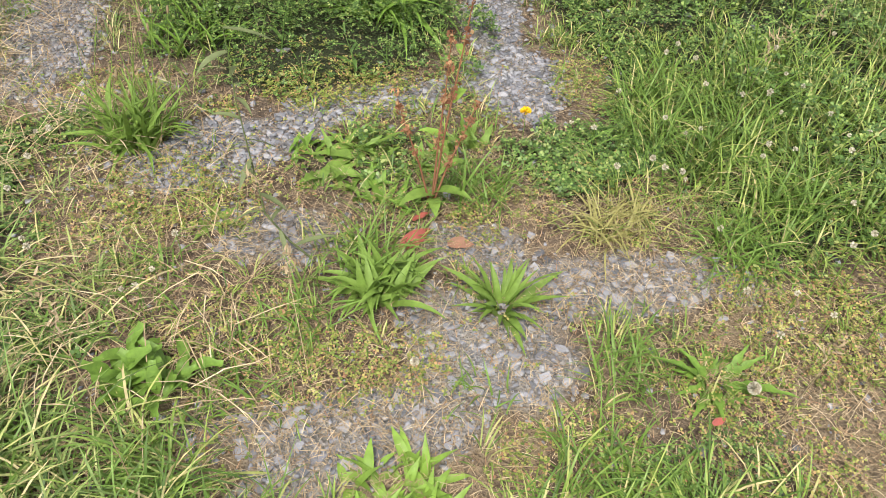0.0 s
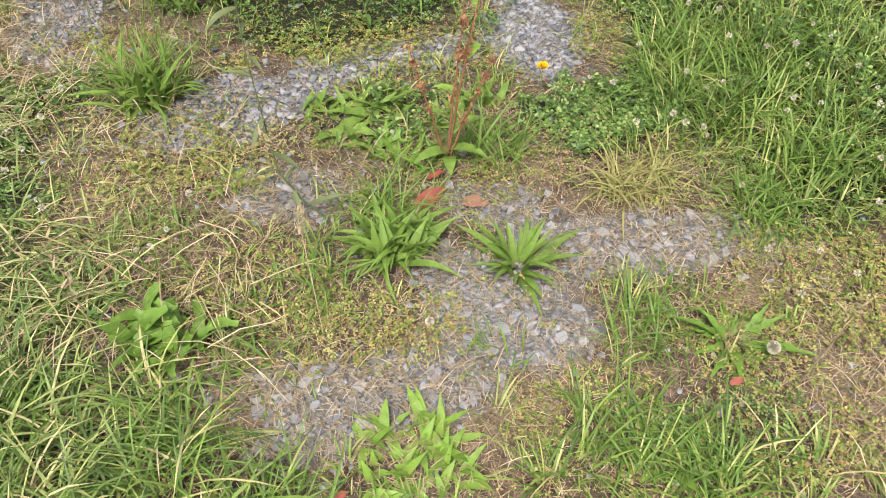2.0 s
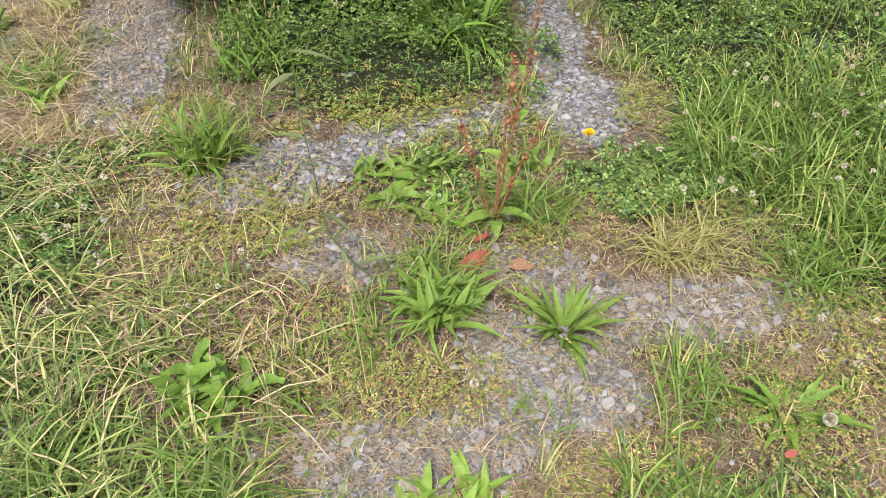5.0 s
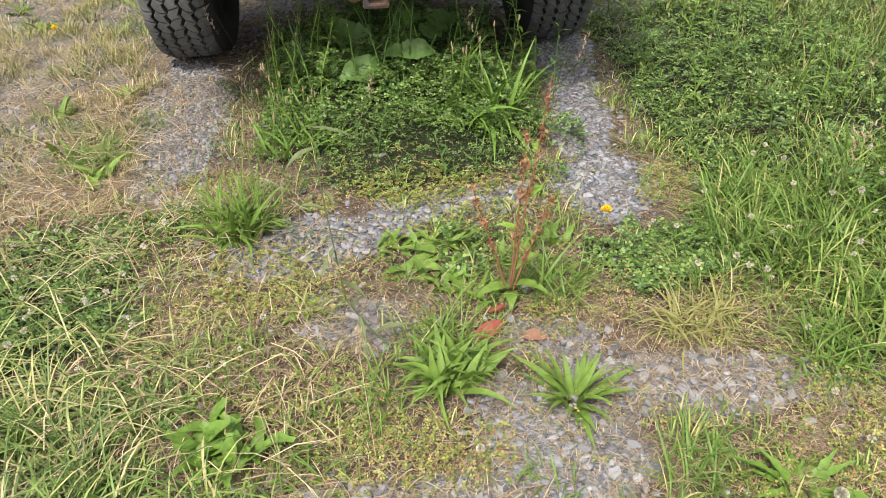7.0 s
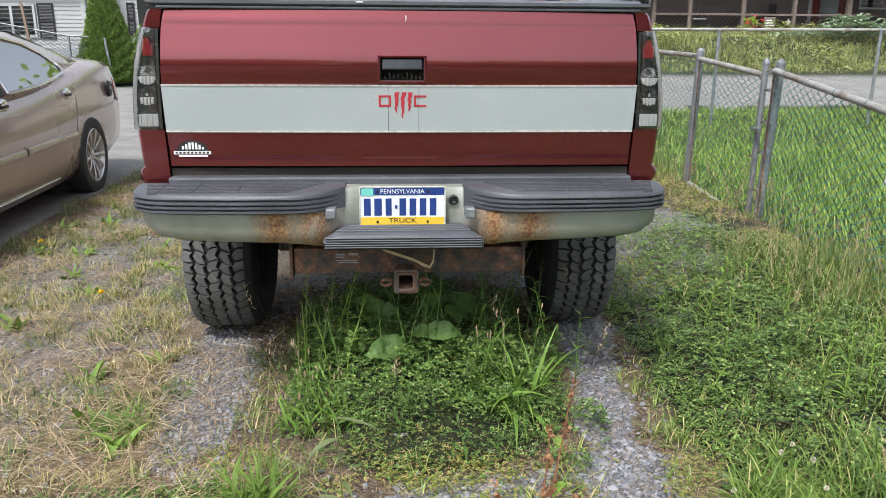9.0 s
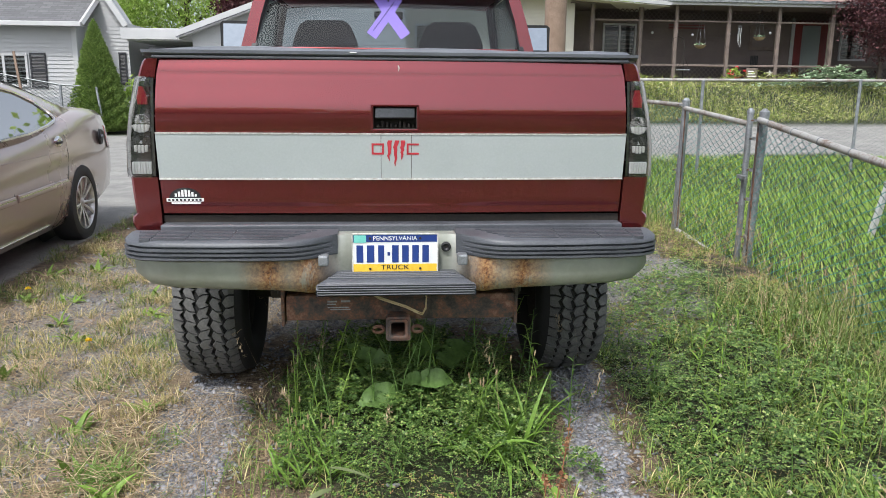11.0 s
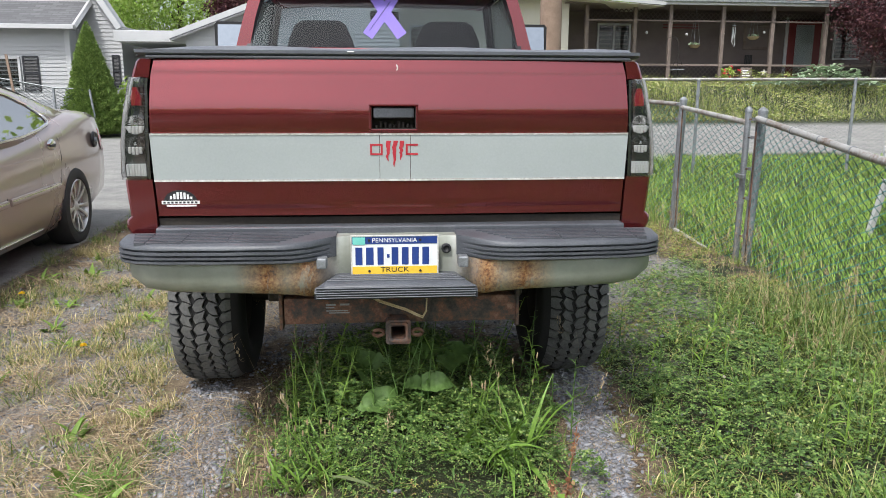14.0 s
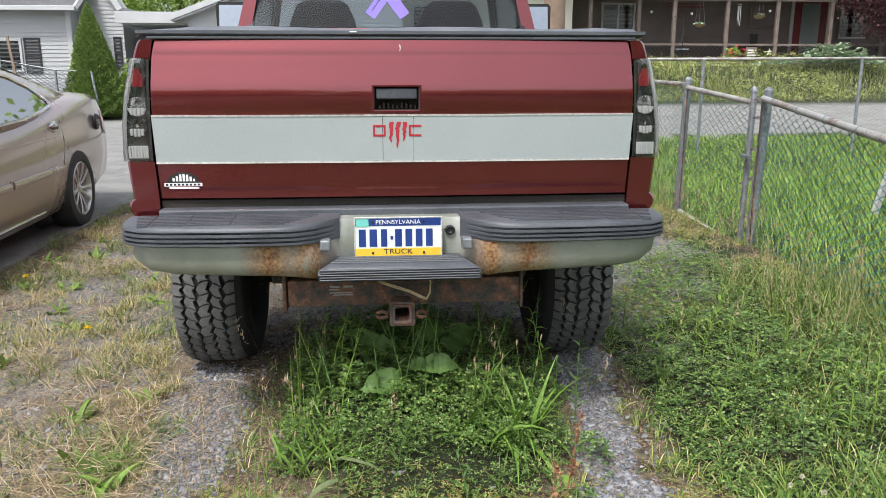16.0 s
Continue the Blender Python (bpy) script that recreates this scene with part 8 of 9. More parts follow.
def trefoils(name, x, y, z, size, material, label, category):
    """Three rounded leaflets, cupped about a whorl, for each place."""
    n = len(x)
    c = np.stack([x, y, z], 1)
    a0 = RNG.random(n) * 6.283
    tilt = RNG.normal(scale=0.38, size=(n, 2))
    nz = np.stack([tilt[:, 0], tilt[:, 1], np.ones(n)], 1)
    nz /= np.linalg.norm(nz, axis=1)[:, None]
    vs = []
    for k in range(3):
        a = a0 + k * 2.094
        d = np.stack([np.cos(a), np.sin(a), np.zeros(n)], 1)
        d -= nz * np.sum(d * nz, 1)[:, None]
        s = np.cross(nz, d)
        q = size[:, None]
        lift = nz * q * 0.22
        vs.append(np.stack([c, c + d * q * 0.62 + s * q * 0.44 + lift, c + d * q * 1.02 + s * q * 0.24 + lift * 0.6, c + d * q * 1.02 - s * q * 0.24 + lift * 0.6, c + d * q * 0.62 - s * q * 0.44 + lift], 1))
    v = np.stack(vs, 1).reshape(-1, 3)
    ob = pydata(name, v, np.arange(len(v)).reshape(-1, 5), material)
    return tagged(ob, label, category, kind="stuff")


def lay_clover():
    def chance(u, v):
        return np.clip(green_zone(u, v) * (0.15 + 1.1 * value_noise(u, v, 7, 71)), 0, 1) * (1 - 0.8 * smoothstep(2.0, 2.8, u)) * (1 - 0.6 * smoothstep(1.4, 3, v)) * not_track(u, v) * (1 - 0.5 * lush_zone(u, v) * (u > 0))
    lots = [scatter(n, *b, chance) for n, b in ((64000, (-0.7, 0.9, -0.8, 1.5)), (36000, (0.9, 2.4, -0.8, 2.4)), (17000, (-1.6, -0.45, -1.6, -0.4)), (7000, (0.1, 1.0, -1.4, -0.8)), (9000, (0.9, 2.2, -1.9, -0.8)), (3500, (0.3, 0.8, -2.3, -2.0)), (9000, (-2.4, 2.8, -5.0, -2.3)))]
    x, y = np.concatenate([q[0] for q in lots]), np.concatenate([q[1] for q in lots])
    n = len(x)
    deep = blob(x, y, 0.10, 0.25, 0.60, 0.85) * 0.17 + smoothstep(1.1, 1.5, x) * 0.15 + 0.04
    lump = 0.15 + 0.65 * value_noise(x, y, 7, 73) + 0.55 * value_noise(x, y, 17, 74)
    z = land(x, y) + deep * (1 - 0.7 * RNG.random(n) ** 1.6) * lump
    small = patches(x, y, ((0.10, -0.42, 0.46, 0.22, 6, 1.0),))
    trefoils("clover", x, y, z, RNG.uniform(0.0065, 0.0150, n) * (1 - 0.35 * small) * (1 - 0.4 * smoothstep(-1.5, -2.0, y)), CLOVER, "dense dark green clover and low weeds", "clover")
    x, y = scatter(135000, -1.0, 1.45, -2.4, -0.35, lambda u, v: np.clip(0.75 * patches(u, v, MOSSES) * (0.1 + 1.05 * value_noise(u, v, 12, 75)) + 0.16 * smoothstep(0.35, 0.8, value_noise(u, v, 6, 76)) * (1 - 0.7 * gravel_zone(u, v)), 0, 1))
    n = len(x)
    px_, py_ = scatter(30000, 0.95, 2.85, 0.8, 5.0, lambda u, v: np.clip(1.5 * value_noise(u, v, 4, 77) - 0.35, 0, 1) * (1 - 0.85 * blob(u, v, 1.75, 3.0, 0.55, 1.3, -12)) * not_track(u, v))
    trefoils("low_weed", px_, py_, land(px_, py_) + RNG.uniform(0.004, 0.07, len(px_)) * value_noise(px_, py_, 3, 78), RNG.uniform(0.007, 0.016, len(px_)), MOSSY, "low yellow-green weeds beside the gravel", "weed")
    trefoils("creeping_weed", x, y, land(x, y) + RNG.uniform(0.003, 0.030, n), RNG.uniform(0.0035, 0.0085, n), MOSSY, "low yellow-green creeping weed", "weed")


def lay_bank_weeds():
    """Leafy weeds and pale flowers among the grass of the bank, crowding up to the porch rail."""
    x, y = scatter(16000, 3.0, 20, 19.0, 22.9, lambda u, v: smoothstep(0.35, 0.75, value_noise(u, v, 0.8, 81)))
    n = len(x)
    high = 0.12 + 0.45 * value_noise(x, y, 1.3, 82) * RNG.random(n)
    trefoils("bank_weeds", x, y, land(x, y) + high, RNG.uniform(0.025, 0.06, n), BANK, "leafy yellow-green weeds on the bank", "weed")
    x, y = scatter(500, 3.0, 20, 19.5, 22.5, lambda u, v: smoothstep(0.5, 0.8, value_noise(u, v, 0.7, 83)))
    n = len(x)
    trefoils("bank_flowers", x, y, land(x, y) + RNG.uniform(0.35, 0.6, n), RNG.uniform(0.02, 0.04, n), FLOWER_WHITE, "small pale flowers among the bank grass", "flower")


lay_grass()
lay_clover()
lay_bank_weeds()

# ---- single plants ----


def leaf_mesh(name, length, width, elev, droop, fold, material, seg=7, tip=1.4, base=0.35, lobes=0.0, seed=0, wave=0.06, blunt=0.02):
    """A leaf along +x: two half-blades folded along the midrib, arching as it goes."""
    rng = random.Random(seed)
    bm = bmesh.new()
    x = z = 0.0
    ang = elev
    rows = []
    for k in range(seg + 1):
        t = k / seg
        w = width * 0.5 * (math.sin(math.pi * min(1, base * 0.35 + t * (1 - base * 0.35)) ** (1 / tip)) if k < seg else blunt)
        w = max(w, width * 0.07 if t < 0.25 else 0.0005)
        if lobes and 0 < k < seg:
            w *= 1 - lobes * (k % 2)
        up = fold * w + rng.uniform(-wave, wave) * width
        rows.append([bm.verts.new((x - math.sin(ang) * up, w, z + math.cos(ang) * up)), bm.verts.new((x, 0, z)), bm.verts.new((x - math.sin(ang) * up, -w, z + math.cos(ang) * up))])
        x += math.cos(ang) * length / seg
        z += math.sin(ang) * length / seg
        ang -= droop / seg
    for r0, r1 in zip(rows, rows[1:]):
        for i in (0, 1):
            bm.faces.new((r0[i], r0[i + 1], r1[i + 1], r1[i]))
    me = bpy.data.meshes.new(name)
    bm.to_mesh(me)
    bm.free()
    me.materials.append(material)
    me.polygons.foreach_set("use_smooth", [True] * len(me.polygons))
    return me


def rosette(name, label, category, x, y, n, length, width, elev, droop, material, seed, fold=0.35, tip=1.4, lobes=0.0, spread=0.015, lift=0.0, fan=None, group="", blunt=0.02):
    """A plant of separate leaves about one crown."""
    rng = random.Random(seed)
    p = root(name, label, category, pose(x, y, float(land(x, y)) - 0.004 + lift), group)
    kinds = [leaf_mesh("leaf", rng.uniform(*length), rng.uniform(*width), rng.uniform(*elev), rng.uniform(*droop), fold, material, tip=tip, lobes=lobes, seed=seed + k, blunt=blunt) for k in range(min(n, 9))]
    for k in range(n):
        o = from_mesh("leaf", kinds[k % len(kinds)], material, p)
        a = 2 * math.pi * k * 0.381966 + rng.uniform(-0.3, 0.3) if fan is None else radians(rng.uniform(*fan))
        r = spread * math.sqrt(rng.random())
        q = rng.uniform(0, 6.283) if spread > 0.04 else a
        s = rng.uniform(0.75, 1.15)
        o.matrix_basis = Matrix.Translation((r * math.cos(q), r * math.sin(q), 0)) @ Euler((rng.uniform(-0.35, 0.35), rng.uniform(-0.25, 0.25), a + rng.uniform(-0.4, 0.4))).to_matrix().to_4x4() @ Matrix.Scale(s, 4)
    return p


def stalks(p, spots, heads, head_len=0.022, seed=0):
    """Thin leafless stalks with a small brown head."""
    rng = random.Random(seed)
    for k in range(spots):
        a, h = rng.uniform(0, 6.28), rng.uniform(0.75, 1.1) * heads
        lean = rng.uniform(0.05, 0.22) * h
        bx, by = rng.uniform(-0.13, 0.13), rng.uniform(-0.10, 0.10)
        tip = (bx + lean * math.cos(a), by + lean * math.sin(a), h)
        part("stalk", tube([(bx, by, 0), (bx + (tip[0] - bx) * 0.4, by + (tip[1] - by) * 0.4, h * 0.55), tip], 0.0010, 4), BROADLEAF, p)
        part("seed_head", tube([tip, (tip[0] * 1.01, tip[1] * 1.01, h + head_len * 0.5), (tip[0] * 1.02, tip[1] * 1.02, h + head_len)], [0.0022, 0.0038, 0.0015], 6), SEED_TAN, p)


rosette("ribwort_plantain", "large lance-leaved plantain clump on bare gravel", "plant", 0.07, -1.50, 96, (0.10, 0.22), (0.013, 0.025), (0.6, 1.5), (0.7, 2.3), BROADLEAF, 1, spread=0.06)
rosette("ribwort_plantain", "small spiky plantain clump on bare gravel", "plant", 0.345, -1.61, 40, (0.08, 0.17), (0.011, 0.020), (0.5, 1.5), (0.5, 1.7), BROADLEAF, 2, spread=0.03)
pt = rosette("tall_plantain_tuft", "tall bright green strap-leaved tuft beside the track", "plant", -0.50, -0.79, 130, (0.14, 0.27), (0.009, 0.016), (0.6, 1.5), (0.4, 1.6), BROADLEAF, 3, spread=0.07)
stalks(pt, 16, 0.34, seed=3)
rosette("broadleaf_plantain", "round-leaved lime green plantain in the grass", "plant", -0.46, -1.67, 44, (0.06, 0.095), (0.028, 0.040), (0.3, 1.3), (0.4, 1.5), PLANTAIN, 4, fold=0.45, tip=0.8, spread=0.08, lift=0.02, blunt=0.5)
pr = rosette("strap_leaved_weed", "long arching strap-leaved weed behind the bumper", "plant", 0.345, -0.17, 100, (0.16, 0.36), (0.009, 0.020), (0.4, 1.5), (0.8, 2.3), PLANTAIN, 5, spread=0.14, lift=0.01)
stalks(pr, 9, 0.36, seed=5)
pl = rosette("strap_leaved_weed", "narrow-leaved weed with brown seed heads on the hump", "plant", -0.34, -0.25, 56, (0.10, 0.22), (0.007, 0.014), (0.7, 1.3), (0.6, 1.5), PLANTAIN, 6, spread=0.13, lift=0.02)
stalks(pl, 12, 0.24, seed=6)
rosette("milk_thistle_weed", "lobed-leaved green weed in the middle patch", "plant", 0.09, -0.95, 22, (0.09, 0.16), (0.028, 0.042), (0.2, 0.9), (0.4, 1.2), BROADLEAF, 7, lobes=0.35, spread=0.06)
rosette("milk_thistle_weed", "lobed-leaved green weed beside the dock", "plant", 0.02, -1.06, 16, (0.08, 0.14), (0.03, 0.05), (0.3, 0.9), (0.4, 1.2), BROADLEAF, 8, lobes=0.3, spread=0.05)
for k, (x, y) in enumerate(((0.16, -0.90), (-0.02, -0.93), (0.22, -1.02), (0.12, -1.12), (0.36, -1.05), (0.20, -1.20), (0.42, -0.95))):
    rosette("lobed_weed", "small lobed-leaved green weed about the dock", "plant", x, y, 18, (0.05, 0.10), (0.018, 0.032), (0.3, 1.3), (0.4, 1.4), (BROADLEAF, PLANTAIN)[k % 2], 140 + k, lobes=0.3, spread=0.07, group="weeds about the dock")
rosette("lime_weed", "soft lime green leafy weed at the gravel's edge", "plant", -0.01, -2.06, 110, (0.05, 0.11), (0.014, 0.024), (0.3, 1.4), (0.4, 1.4), LIME_LEAF, 9, spread=0.11)
rosette("lime_weed", "small lime green weed in the grass", "plant", 0.47, -2.15, 20, (0.05, 0.09), (0.018, 0.026), (0.2, 1.0), (0.3, 0.9), LIME_LEAF, 10, spread=0.03)
rosette("dandelion_rosette", "flat dark green dandelion rosette", "plant", 0.74, -1.93, 40, (0.07, 0.14), (0.016, 0.028), (0.15, 0.9), (0.3, 1.0), PLANTAIN, 11, lobes=0.45, spread=0.03)
rosette("dandelion_rosette", "low dandelion rosette in yellow-green weeds", "plant", -0.30, -1.18, 8, (0.06, 0.10), (0.024, 0.036), (0.1, 0.5), (0.2, 0.6), BROADLEAF, 12, lobes=0.2, spread=0.02)
for k, (x, y) in enumerate(((-1.32, 0.25), (-1.75, 1.45), (-1.55, 2.3), (-2.15, 3.1), (-1.9, 0.9), (-1.05, -0.35), (-2.3, 2.2), (1.02, 0.95), (1.05, 1.9), (-2.5, 4.3), (-1.89, 2.72), (-2.05, 2.22), (-1.18, -0.15), (-1.12, 0.44), (-2.25, 3.6), (-1.45, 1.9), (-1.95, 1.75), (-2.4, 2.9))):
    rosette("verge_weed", "small leafy rosette on the dry verge", "plant", x, y, 14, (0.06, 0.14), (0.016, 0.03), (0.3, 1.2), (0.3, 1.2), (BROADLEAF, LIME_LEAF)[k % 2], 30 + k, spread=0.05, group="verge weeds")
for k, (x, y, n, L) in enumerate(((1.00, -1.58, 100, 0.20), (0.57, -1.86, 60, 0.14), (0.42, -2.08, 60, 0.16), (0.55, -2.20, 60, 0.16), (-0.49, -1.96, 80, 0.23), (-0.72, -1.80, 60, 0.22), (0.06, -1.40, 50, 0.20), (-0.13, -1.57, 50, 0.13), (0.41, -1.21, 60, 0.18), (0.73, -1.40, 110, 0.17), (0.99, -1.05, 80, 0.25), (1.22, -1.14, 80, 0.28), (1.10, -0.86, 70, 0.26), (1.38, -0.92, 70, 0.30), (1.24, -1.45, 80, 0.24), (-0.45, -1.34, 40, 0.13), (-0.32, -1.74, 40, 0.14), (-0.66, -1.52, 50, 0.17), (-0.98, -1.62, 60, 0.20), (-0.74, -2.05, 60, 0.22), (-0.25, -2.10, 50, 0.18), (0.30, -1.12, 40, 0.12), (0.90, -0.66, 20, 0.08), (0.93, 0.42, 24, 0.09), (-1.08, -0.20, 130, 0.15), (-0.92, 0.12, 30, 0.10), (-1.15, -0.05, 30, 0.09), (0.20, -1.86, 16, 0.10))):
    rosette("grass_tussock", "fine-bladed green grass tussock", "grass", x, y, int(n * 1.4), (L * 0.6, L * 1.2), (0.0030, 0.0058), (0.5, 1.45), (0.7, 2.4), STUBBLE if k == 9 else GRASS, 60 + k, fold=0.2, spread=0.085, group="grass tussocks")


def burdock():
    b = root("burdock", "broad-leaved burdock growing under the tow hitch", "plant", pose(0.08, -0.08, float(land(0.08, -0.08))))
    for k, (tx, ty, tz, yaw, roll, el, dr, L, W) in enumerate(((-0.09, 0.06, 0.14, 196, -42, 0.15, 0.5, 0.30, 0.23), (0.01, 0.07, 0.20, -4, 44, 0.20, 0.5, 0.24, 0.18), (0.01, 0.07, 0.19, 170, -30, 0.5, 0.8, 0.15, 0.14), (-0.10, 0.38, 0.05, 112, -30, 1.35, 0.6, 0.48, 0.30), (-0.16, 0.46, 0.10, 150, -15, 1.1, 0.8, 0.38, 0.27), (0.14, 0.44, 0.12, 50, 20, 1.0, 0.9, 0.36, 0.26), (0.0, 0.34, 0.20, 20, 15, 0.7, 0.9, 0.28, 0.22), (-0.05, 0.20, 0.10, 230, -20, 0.9, 1.2, 0.20, 0.15))):
        me = leaf_mesh("leaf", L * 0.54, W * 0.50, el * 0.7, dr, 0.45, BURDOCK, 14, 0.85, 0.9, 0.08, 80 + k, 0.11)
        o = from_mesh("leaf", me, BURDOCK, b)
        o.matrix_basis = Matrix.Translation((tx, ty, tz)) @ Euler((radians(roll), 0, radians(yaw))).to_matrix().to_4x4()
        part("leaf_stalk", tube([(0, 0, 0), (tx * 0.5, ty * 0.5, tz * 0.7), (tx, ty, tz)], 0.0035, 5), BURDOCK, b)


burdock()


def dock():
    d = root("curly_dock", "dried rust-red dock with seed spikes", "plant", pose(0.265, -1.225, float(land(0.265, -1.225))))
    rng = random.Random(17)
    for k, (tx, ty, h) in enumerate(((0.11, 0.10, 0.62), (-0.10, 0.02, 0.36), (0.10, -0.01, 0.33), (0.05, 0.08, 0.48))):
        pts = [(0, 0, 0), (tx * 0.35, ty * 0.35, h * 0.4), (tx * 0.75, ty * 0.7, h * 0.75), (tx, ty, h)]
        part("stem", tube(pts, [0.0032, 0.0026, 0.0018, 0.0009], 6), RUST_SEED, d, "rust-red stem")
        vs, fs = [], []
        for j in range(330):
            t = rng.uniform(0.3, 1.0)
            i = min(int(t * 3), 2)
            f = t * 3 - i
            c = [pts[i][q] + (pts[i + 1][q] - pts[i][q]) * f for q in range(3)]
            if rng.random() > (0.4 + 0.6 * math.sin(t * 31 + k)):
                continue
            q = 0.0052
            a = [rng.gauss(0, 1) for _ in range(3)]
            w = [rng.gauss(0, 1) for _ in range(3)]
            o = [c[e] + rng.gauss(0, 0.006) for e in range(3)]
            n = len(vs)
            vs += [tuple(o[e] - a[e] * q * 0.6 for e in range(3)), tuple(o[e] + w[e] * q * 0.6 for e in range(3)), tuple(o[e] + a[e] * q * 0.6 for e in range(3)), tuple(o[e] - w[e] * q * 0.6 for e in range(3))]
            fs.append((n, n + 1, n + 2, n + 3))
        tagged(pydata("seed_spike", vs, fs, RUST_SEED, d, "rusty dry seeds"), kind="stuff")
    for k, (yaw, z, L, W, mt) in enumerate(((40, 0.30, 0.07, 0.03, LIME_LEAF), (150, 0.20, 0.08, 0.028, LIME_LEAF), (-40, 0.05, 0.12, 0.035, BROADLEAF), (200, 0.04, 0.12, 0.04, BROADLEAF), (-100, 0.03, 0.10, 0.035, BROADLEAF), (90, 0.42, 0.05, 0.022, LIME_LEAF), (20, 0.10, 0.10, 0.032, BROADLEAF))):
        o = from_mesh("leaf", leaf_mesh("leaf", L, W, 0.6, 1.2, 0.3, mt, 6, 1.2, 0.3, 0.0, 90 + k), mt, d)
        t = z / 0.62
        o.matrix_basis = pose(0.11 * t, 0.10 * t, z, 0, 0, yaw)


dock()


def knotweed():
    d = root("dark_stemmed_weed", "tall dull purple weed with drooping narrow leaves", "plant", pose(-0.075, -1.36, float(land(-0.075, -1.36))))
    pts = [(0, 0, 0), (-0.05, 0.01, 0.06), (-0.10, 0.03, 0.14), (-0.115, 0.05, 0.28), (-0.13, 0.06, 0.44), (-0.135, 0.07, 0.60)]
    part("stem", tube(pts, [0.0028, 0.0026, 0.0024, 0.002, 0.0016, 0.001], 6), DARK_LEAF, d, "dark reddish stem")
    rng = random.Random(23)
    for k in range(14):
        t = 0.15 + 0.85 * k / 13
        i = min(int(t * 5), 4)
        f = t * 5 - i
        c = [pts[i][q] + (pts[i + 1][q] - pts[i][q]) * f for q in range(3)]
        o = from_mesh("leaf", leaf_mesh("leaf", rng.uniform(0.06, 0.11), rng.uniform(0.010, 0.016), rng.uniform(-0.5, 0.5), rng.uniform(0.5, 1.3), 0.4, DARK_LEAF, 6, 1.2, 0.3, 0.0, 110 + k), DARK_LEAF, d)
        o.matrix_basis = pose(c[0], c[1], c[2], rng.uniform(-20, 20), 0, k * 137.5)


knotweed()


def leafy_stem(x, y, h, seed, mat_, leaf=(0.05, 0.10), width=(0.010, 0.018), group="upright weeds by the fence"):
    rng = random.Random(seed)
    z0 = float(land(x, y))
    d = root("upright_weed", "upright green weed with narrow alternate leaves", "plant", pose(x, y, z0), group)
    lx, ly = rng.uniform(-0.35, 0.35) * h, rng.uniform(-0.35, 0.25) * h
    pts = [(0, 0, 0), (lx * 0.32, ly * 0.32, h * 0.5), (lx, ly, h)]
    part("stem", tube(pts, [0.003, 0.0025, 0.0012], 5), mat_, d)
    kinds = [leaf_mesh("leaf", rng.uniform(*leaf), rng.uniform(*width), rng.uniform(0.2, 0.9), rng.uniform(0.4, 1.2), 0.35, mat_, 5, 1.2, 0.3, 0.0, seed + j) for j in range(3)]
    n = int(h / 0.022)
    for k in range(n):
        t = 0.15 + 0.85 * k / max(1, n - 1)
        o = from_mesh("leaf", kinds[k % 3], mat_, d)
        o.matrix_basis = pose(lx * (t * 0.64 if t < 0.5 else 0.32 + 1.36 * (t - 0.5)), ly * (t * 0.64 if t < 0.5 else 0.32 + 1.36 * (t - 0.5)), h * t, 0, 0, k * 137.5 + rng.uniform(-20, 20)) @ Matrix.Scale(1.15 - 0.5 * t, 4)


for k, (x, y, h) in enumerate(((1.22, -0.20, 0.34), (1.38, 0.10, 0.36), (1.18, 0.35, 0.30), (1.55, -0.35, 0.40), (1.48, 0.55, 0.34), (1.30, -0.62, 0.30), (1.70, 0.2, 0.42), (0.62, 0.18, 0.40), (0.70, 0.02, 0.36), (-0.22, 0.12, 0.40), (-0.30, 0.30, 0.45), (-0.05, -0.42, 0.24), (1.42, -0.9, 0.32), (1.8, -0.6, 0.40), (0.18, -0.55, 0.16))):
    leafy_stem(x, y, h, 200 + 7 * k, (BROADLEAF, LIME_LEAF, CLOVER)[k % 3])


rng_stem = random.Random(404)
for k in range(44):
    # stems crowding up round the hitch
    leafy_stem(rng_stem.uniform(-0.46, 0.64), rng_stem.uniform(-0.15, 0.70), rng_stem.uniform(0.24, 0.52), 500 + 9 * k, (CLOVER, BROADLEAF, CLOVER)[k % 3], (0.03, 0.07), (0.007, 0.014), "weeds under the hitch")
for k in range(14):
    # lime shoots in the dark clover of the verge
    leafy_stem(rng_stem.uniform(1.12, 2.0), rng_stem.uniform(-0.75, 1.1), rng_stem.uniform(0.20, 0.36), 800 + 9 * k, (LIME_LEAF, BROADLEAF, CLOVER)[k % 3], (0.04, 0.085), (0.007, 0.013))


def single_leaf(name, label, x, y, z, L, W, yaw, roll, seed, mat_=None):
    me = leaf_mesh(name, L, W, 0.25, 0.5, 0.3, mat_ or RED_LEAF, 7, 1.1, 0.3, 0.0, seed)
    o = from_mesh(name, me, mat_ or RED_LEAF)
    o.matrix_basis = pose(x, y, float(land(x, y)) + z, roll, 0, yaw)
    tagged(o, label, "leaf", "fallen red leaves")


single_leaf("fallen_leaf", "curled red dock leaf lying on the gravel", 0.145, -1.38, 0.014, 0.11, 0.042, 32, 22, 1)
single_leaf("fallen_leaf", "small red dock leaf under the stems", 0.20, -1.29, 0.02, 0.06, 0.025, 20, -15, 2)
single_leaf("fallen_leaf", "brownish red leaf lying on the gravel", 0.27, -1.38, 0.010, 0.07, 0.036, -15, 16, 3, BROWN_LEAF)
single_leaf("fallen_leaf", "small pink leaf in the grass", 0.665, -2.04, 0.03, 0.035, 0.016, 10, 20, 4)
single_leaf("fallen_leaf", "small pink leaf in the weeds", -0.175, -2.11, 0.02, 0.04, 0.018, 15, 10, 5)


